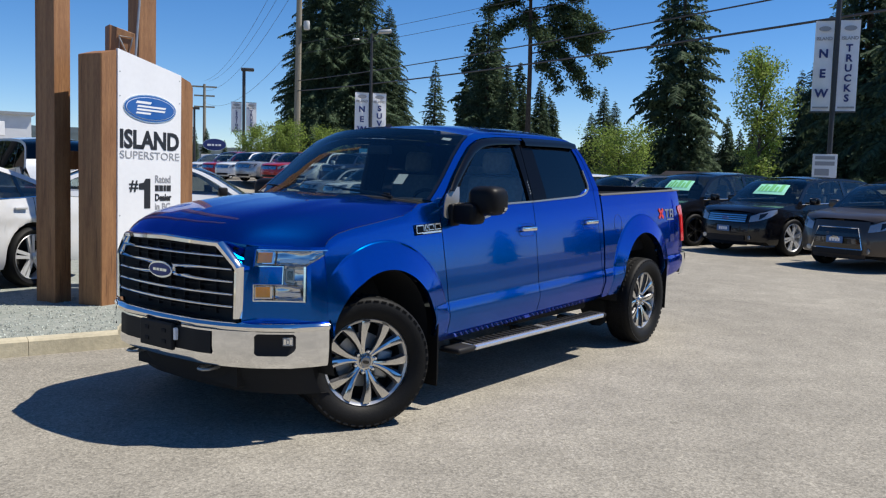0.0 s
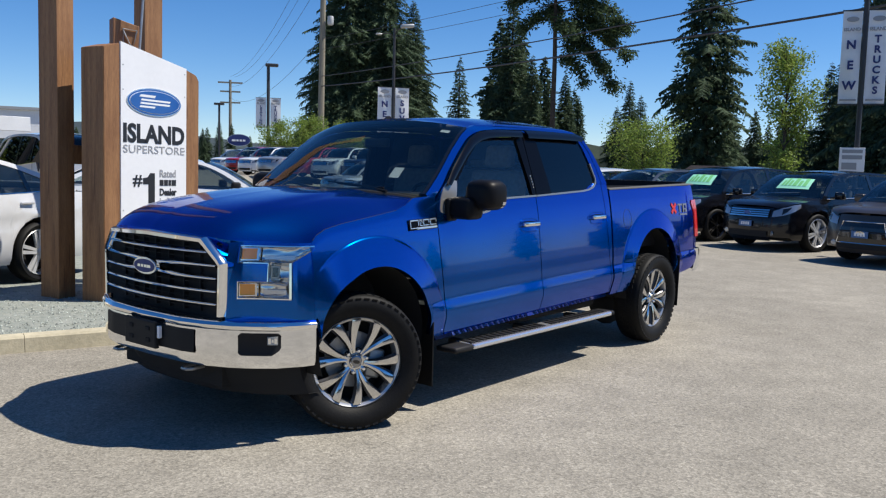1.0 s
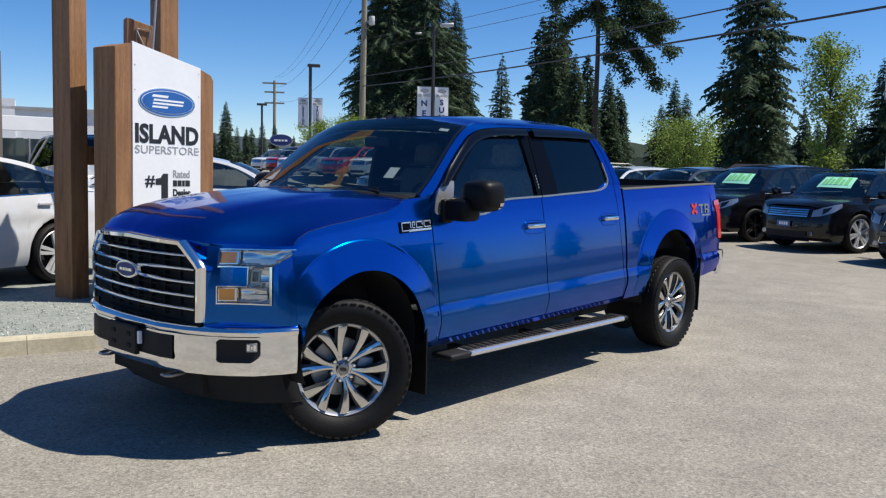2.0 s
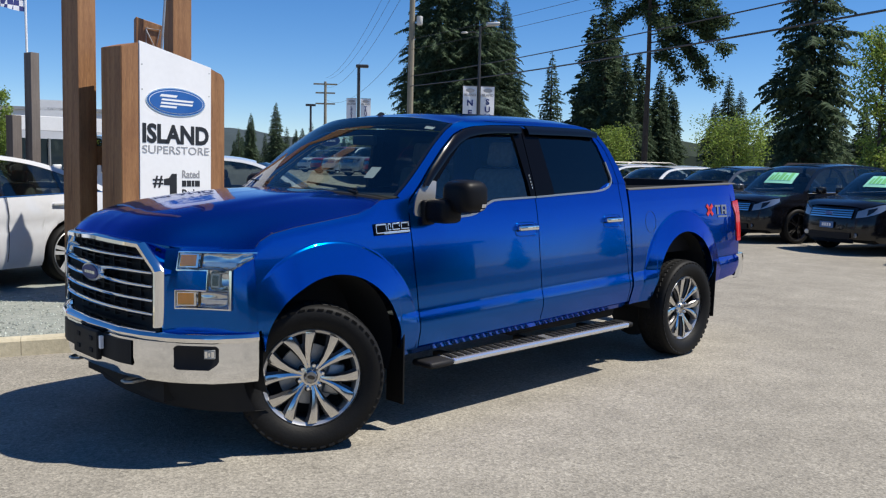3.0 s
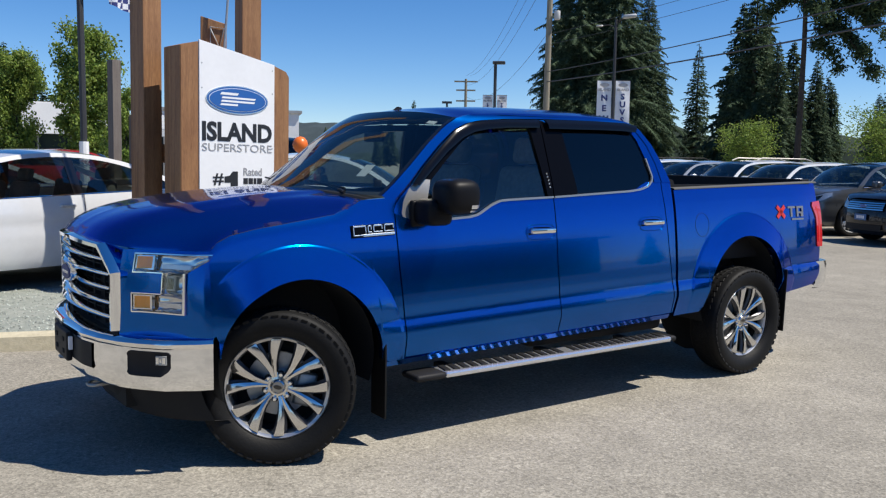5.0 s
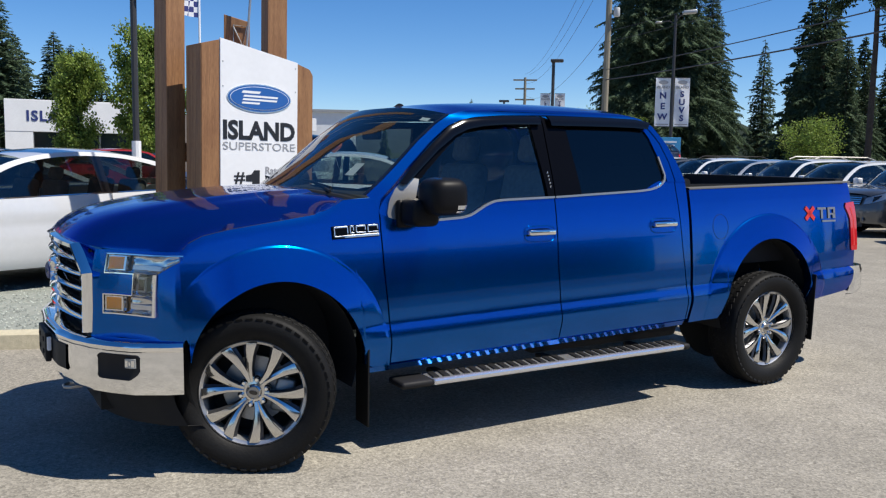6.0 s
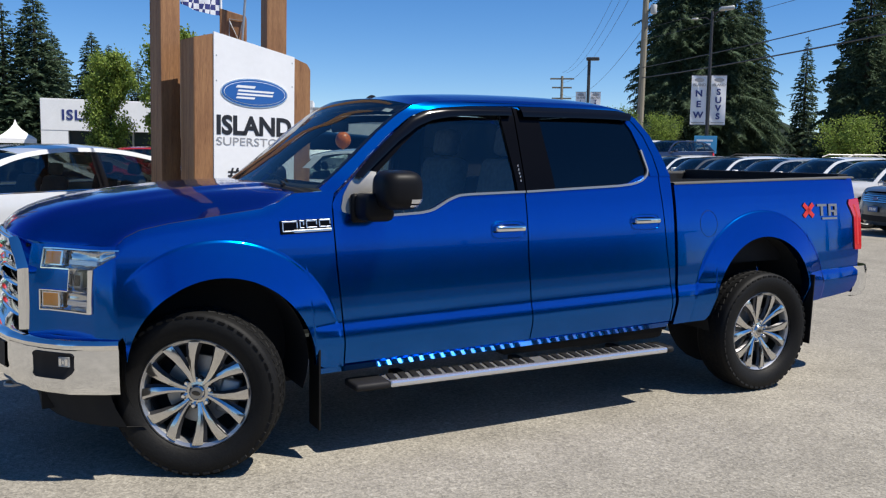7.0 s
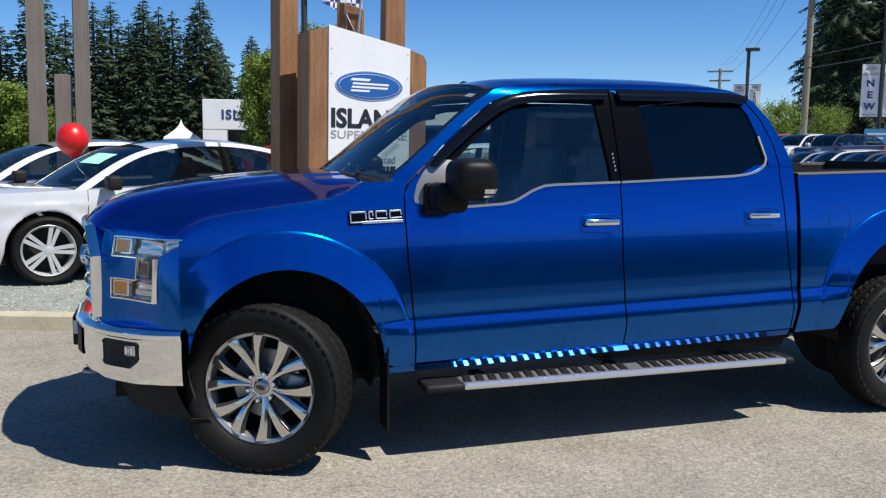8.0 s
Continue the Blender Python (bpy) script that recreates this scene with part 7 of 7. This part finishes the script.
for i in range(121):
    az = -30 + 190 * i / 120
    c, s = math.cos(radians(az)), math.sin(radians(az))
    low = 0.25 if 50 < az < 76 else 1.0
    rows.append([(c * d, s * d, z * low) for d, z in ((248, -0.1), (250, 5 + 5 * noise.noise(Vector((i * 0.7, 1, 0)))), (254, 10.0 + 5 * noise.noise(Vector((i * 0.9, 7, 0)))), (260, 0))])
tagged(part("far_hedgerow", grid(rows), FAR_WOOD), "dark green belt of far woods round the lot", "woods", kind="stuff")

WALL_WHITE = mat("white_cladding", (0.72, 0.73, 0.74), 0.6, var=0.05, scale=1.5)
ROOF_GREY = mat("roof_metal", (0.30, 0.31, 0.32), 0.5, var=0.1, scale=1)
CLADDING = mat("dark_cladding", (0.06, 0.062, 0.06), 0.7, var=0.15, scale=0.6)
SHOP_GLASS = mat("shop_glass", (0.02, 0.03, 0.035), 0.05, coat=0.5)
shop = thing("dealership_building", "white flat-roofed dealership with navy lettering and dark glazing", "building", pose(1.42, 42.0, 0, 0, 0, -4))
part("fascia_wall", box(0, 6.2, 0, 0.4, 2.5, 4.08, 0.02), WALL_WHITE, shop)
part("corner_pier", box(0, 1.25, 0.02, 0.5, 0, 2.5), WALL_WHITE, shop)
part("side_wall", box(0, 0.3, 0.4, 12, 0, 3.9), WALL_WHITE, shop)
part("roof", box(0.1, 16, 0.4, 12, 3.35, 3.6), ROOF_GREY, shop)
part("lower_fascia", box(6.2, 16, 0.3, 0.6, 2.9, 3.65, 0.02), WALL_WHITE, shop)
for k in range(9):
    w = part("window", box(1.3 + k * 1.55, 2.75 + k * 1.55, 0.45, 0.5, 0.4, 2.5), SHOP_GLASS, shop)
    part("window_frame", box(1.22 + k * 1.55, 1.30 + k * 1.55, 0.35, 0.5, 0, 2.52), SATIN, w)
lettering("ISLAND", 0.70, Matrix.Translation((0.95, -0.012, 3.05)) @ UP, NAVY, shop, depth=0.012, bold=0.02, spacing=1.15)
# unseen dark ground added behind the camera so the lower doors mirror less light
tagged(part("road", box(-70, 70, -26, -8.4, -0.05, 0.004), mat("dark_mirrored_ground", (0.045, 0.045, 0.047), 0.8, var=0.2, scale=2, bump=0.3, bump_scale=60)), "unseen dark ground strip added behind the camera to darken door reflections", "road", "", "structure")
# unseen block added behind the camera, low and dark to shape the flank's reflections
showroom = thing("mirrored_showroom", "unseen dark flat-roofed showroom added behind the camera for the doors to mirror", "building", pose(-16, -27, 0))
part("wall", box(0, 44, -8, 0, 0, 3.7, 0.02), CLADDING, showroom)
part("roof", box(-0.4, 44.4, -8.4, 0.5, 3.7, 3.95, 0.02), CLADDING, showroom)
for k in range(16):
    part("window", box(0.6 + k * 2.7, 3.0 + k * 2.7, 0.01, 0.06, 0.5, 3.2), SHOP_GLASS, showroom)
hall = thing("white_hall", "long low white building across the road", "building", pose(19.6, 77.3, 0, 0, 0, -22))
part("wall", box(0, 15.4, 0, 12, 0, 5.7), WALL_WHITE, hall)
part("roof", box(-0.3, 15.7, -0.3, 12.3, 5.7, 5.95), ROOF_GREY, hall)
part("raised_bay", box(5.2, 8, -0.3, 4, 0, 6.6), WALL_WHITE, hall)
for k in range(6):
    part("window", box(0.6 + k * 1.4, 1.6 + k * 1.4, -0.04, 0.05, 1.2, 3.2), SHOP_GLASS, hall)
far_shop = thing("low_shop", "low brown-roofed shop beyond the parked row", "building", pose(*out(20.5, 62), 0, 0, 0, -70))
part("wall", box(-3, 3, 0, 6, 0, 1.6), POLE_WOOD, far_shop)
part("roof", plate([(-3.5, 1.6), (3.5, 1.6), (2.8, 2.1), (-2.8, 2.1)], 6.6, at=-0.4), mat("brown_roof", (0.22, 0.17, 0.14), 0.9, var=0.15, scale=1), far_shop)
tent = thing("event_tent", "white peaked event tent", "tent", pose(*out(89.0, 52, EYE8), 0) @ Matrix.Diagonal((0.62, 0.62, 1.0, 1)))
part("canopy", grid([[(0, 0, 3.15)] * 9, *[[(s * 1.6 * x, s * 1.6 * y, 3.15 - 1.05 * s ** 0.55) for x, y in ((-1, -1), (0, -1), (1, -1), (1, 0), (1, 1), (0, 1), (-1, 1), (-1, 0), (-1, -1))] for s in (0.12, 0.3, 0.6, 1.0)], [(1.6 * x, 1.6 * y, 1.85) for x, y in ((-1, -1), (0, -1), (1, -1), (1, 0), (1, 1), (0, 1), (-1, 1), (-1, 0), (-1, -1))]]), WHITE, tent)
for x in (-1.55, 1.55):
    for y in (-1.55, 1.55):
        part("tent_leg", tube([(x, y, 0), (x, y, 2.0)], 0.03, 6), SATIN, tent)


# ---- poles, lamps, banners, cables ----
def banner_cloth(parent, x0, x1, z0, z1, words, y=0.0, size=0.55):
    b = part("banner", grid([[(lerp(x0, x1, i / 4), y + 0.03 * math.sin(i * 1.1 + j * 0.5), lerp(z0, z1, j / 10)) for i in range(5)] for j in range(11)]), BANNER, parent, "white vertical banner with navy letters", smooth=True)
    w = x1 - x0
    for z in (z0 - 0.02, z1 + 0.02):
        part("banner_arm", box(x0 - 0.02, x1 + 0.02, y - 0.02, y + 0.02, z - 0.02, z + 0.02), POLE_METAL, b)
    part("banner_emblem", plate(ellipse((x0 + x1) / 2, z1 - 0.09 * (z1 - z0), w * 0.32, w * 0.14, 20), 0.01, at=y - 0.06), GREY_INK, b)
    lettering("ISLAND", w * 0.25, Matrix.Translation(((x0 + x1) / 2, y - 0.055, z1 - 0.215 * (z1 - z0))) @ UP, GREY_INK, b, name="letter", depth=0.004, bold=w * 0.008, align="CENTER")
    part("banner_bar", box(x0 + 0.08 * w, x1 - 0.08 * w, y - 0.055, y - 0.05, z0 + 0.03 * (z1 - z0), z0 + 0.05 * (z1 - z0)), GREY_INK, b)
    top, bot = z1 - 0.25 * (z1 - z0), z0 + 0.09 * (z1 - z0)
    n = len(words)
    for k, ch in enumerate(words):
        s = min(size, (top - bot) / n * 1.22)
        zc = lerp(top, bot, (k + 0.5) / n) - s * 0.35
        lettering(ch, s, Matrix.Translation(((x0 + x1) / 2, y - 0.055, zc)) @ UP, NAVY, b, name="letter", depth=0.004, bold=s * 0.035, align="CENTER")
    return b


def facing(az, d, turn=0.0):
    x, y = out(az, d)
    return pose(x, y, 0, 0, 0, az - 90 + turn)


lp = thing("street_lamp", "dark street lamp with two vertical sale banners", "street lamp", facing(42.75, 70, 10) @ Matrix.Diagonal((1.5, 1.5, 1.42, 1)))
part("pole", tube([(0, 0, 0), (0, 0, 8.9)], 0.10, 10, r_end=0.07), POLE_METAL, lp)
arm = part("lamp_arm", tube([(0, 0, 8.35), (0.15, -0.1, 8.8), (0.45, -0.3, 8.95)], 0.04, 6), POLE_METAL, lp)
part("lamp_head", merge(None, box(-0.36, 0.36, -0.17, 0.17, -0.10, 0.10, 0.07, 3), Matrix.Translation((0.62, -0.4, 8.98)) @ Matrix.Rotation(radians(-6), 4, "Y")), GALV, arm, smooth=True, angle=60)
arm = part("lamp_arm", tube([(0, 0, 8.4), (-0.3, 0.2, 8.62), (-0.75, 0.5, 8.6)], 0.03, 6), POLE_METAL, lp)
part("lamp_head", box(-0.95, -0.6, 0.38, 0.62, 8.55, 8.64, 0.04), GALV, arm, smooth=True, angle=60)
banner_cloth(lp, -0.86, -0.10, 2.95, 5.55, "NEW", size=0.46)
banner_cloth(lp, 0.10, 0.86, 2.95, 5.55, "SUVS", size=0.44)
bs = part("blue_sign", box(-0.62, 0.50, -0.16, -0.12, 1.4, 2.35, 0.01), mat("sky_blue_sign", (0.06, 0.32, 0.58), 0.4), lp, "sky blue panel with pale bars")
for k in range(3):
    part("sign_bar", box(-0.5, 0.1 + 0.1 * k, -0.168, -0.16, 1.65 + 0.2 * k, 1.75 + 0.2 * k), BANNER, bs)
tp = thing("banner_pole", "dark pole with two tall sale banners behind parked cars", "banner pole", facing(13.45, 28.0, 4))
part("pole", tube([(0, 0, 0), (0, 0, 7.4)], 0.075, 10), POLE_METAL, tp)
banner_cloth(tp, -0.60, -0.08, 3.70, 6.36, "NEW", size=0.34)
banner_cloth(tp, 0.08, 0.62, 3.70, 6.36, "TRUCKS", size=0.29)
ws_ = part("white_sign", box(-0.46, 0.22, -0.13, -0.10, 1.72, 2.42, 0.008), WHITE, tp, "white printed notice with grey bars")
for z0, z1, w in ((2.26, 2.36, 0.54), (2.08, 2.2, 0.54), (1.78, 1.98, 0.4)):
    part("sign_bar", box(-0.39, -0.39 + w, -0.136, -0.13, z0, z1), GREY_INK, ws_)
fl = thing("street_lamp", "dark street lamp with pale vertical banners", "street lamp", facing(51.0, 112) @ Matrix.Diagonal((1.27, 1.27, 1.24, 1)))
part("pole", tube([(0, 0, 0), (0, 0, 11.2)], 0.16, 8), POLE_METAL, fl)
part("lamp_head", box(-0.3, 1.0, -0.4, 0.4, 11.1, 11.4, 0.1), POLE_METAL, fl)
banner_cloth(fl, -1.22, -0.20, 4.9, 7.9, "LEASING", size=0.5)
banner_cloth(fl, 0.22, 1.24, 4.9, 7.9, "TRUCKS", size=0.5)
nl = thing("street_lamp", "black lot lamp with two flat heads and a pale base", "street lamp", pose(3.47, 20.5, 0, 0, 0, -12))
part("pole", tube([(0, 0, 1.2), (0, 0, 6.1)], 0.09, 10), POLE_METAL, nl)
part("pale_base", tube([(0, 0, 0), (0, 0, 1.9)], 0.13, 10), WHITE, nl)
for sgn in (-1, 1):
    part("lamp_head", box(sgn * 0.15, sgn * 0.85, -0.2, 0.2, 5.95, 6.13, 0.05), POLE_METAL, nl, smooth=True, angle=60)

PS = 1.55                             # the pole stands this much further off
ux, uy = out(47.6, 69 * PS)
up_ = thing("utility_pole", "tall grey-brown wooden utility pole with a transformer", "utility pole", pose(ux, uy, 0, 0, 0.5, -42) @ Matrix.Diagonal((PS, PS, PS * 0.96, 1)))
part("pole", tube([(0, 0, 0), (0, 0, 21)], 0.27, 10, r_end=0.2), POLE_WOOD, up_)
part("transformer", merge(None, lathe([(0, 0.45), (0.27, 0.43), (0.30, 0.36), (0.30, -0.36), (0.25, -0.45), (0, -0.46)], 20), Matrix.Translation((0.6, -0.2, 12.8)) @ Matrix.Scale(0.8, 4) @ Matrix.Rotation(radians(90), 4, "X")), mat("grey_can", (0.5, 0.51, 0.5), 0.5), up_, "pale grey transformer can", smooth=True)
part("cross_arm", box(-1.5, 1.5, -0.1, 0.05, 19.4, 19.7), POLE_WOOD, up_)
hx, hy = out(53.46, 250)
hp = thing("utility_pole", "far wooden utility pole with cross arms", "utility pole", pose(hx, hy, 0, 0, 0, -36) @ Matrix.Diagonal((2.0, 2.0, 1.92, 1)))
part("pole", tube([(0, 0, 0), (0, 0, 12.8)], 0.26, 8, r_end=0.18), POLE_WOOD, hp)
for z, w in ((12.3, 1.7), (11.0, 1.4), (9.4, 1.4)):
    part("cross_arm", box(-w, w, -0.1, 0.1, z, z + 0.22), POLE_WOOD, hp)
hp2 = thing("street_lamp", "far dark street lamp", "street lamp", facing(54.1, 105) @ Matrix.Diagonal((1, 1, 0.8, 1)))
part("pole", tube([(0, 0, 0), (0, 0, 10.4)], 0.13, 6), POLE_METAL, hp2)
part("lamp_head", box(-0.6, 0.6, -0.3, 0.3, 10.3, 10.6), POLE_METAL, hp2)


def cable(a, b, sag, r=0.022):
    pts = [(lerp(a[0], b[0], s), lerp(a[1], b[1], s), lerp(a[2], b[2], s) - sag * 4 * s * (1 - s)) for s in np.linspace(0, 1, 24)]
    tagged(part("power_cable", tube(pts, r, 5), POLE_METAL), "black overhead power cable", "cable", "power cables")


nx, ny = out(8.0, 40)
for za, zb, r in ((7.72, 8.95, 0.062), (8.5, 10.35, 0.045), (10.6, 12.2, 0.02), (11.4, 13.0, 0.02)):
    cable((ux, uy, 1.57 + (za - 1.57) * PS), (nx, ny, zb), 0.4, r)
for za, zb, oz in ((19.4, 19.2, 0), (19.4, 19.2, 1.5), (16, 17.2, 0), (11.5, 14.8, 0)):
    cable((ux + oz, uy, 1.57 + (za - 1.57) * PS), (hx + oz, hy, 1.57 + (zb - 1.57) * 1.36), 3.6, 0.028)
tagged(part("cable_pole", tube([(nx, ny, 0), (nx, ny, 16)], 0.2, 10, r_end=0.15), POLE_WOOD), "wooden pole carrying overhead power cables", "utility pole")

# blue oval sign across the yard
oval = thing("oval_sign", "dark blue oval sign on a pale low plinth", "sign", facing(52.85, 96))
part("plinth", box(-1.4, 1.4, 0.1, 0.6, 0, 2.9, 0.02), WALL_WHITE, oval)
part("oval_panel", plate(ellipse(0, 3.95, 1.21, 0.62, 32), 0.2, at=0.2), NAVY, oval)
part("oval_rim", plate(ellipse(0, 3.95, 1.25, 0.66, 32), 0.15, at=0.25), SILVER_TRIM, oval)
for x, w in ((-0.55, 0.2), (-0.15, 0.12), (0.2, 0.12), (0.55, 0.14)):
    part("oval_stroke", box(x - w, x + w, 0.16, 0.2, 3.82, 4.02), WHITE, oval)
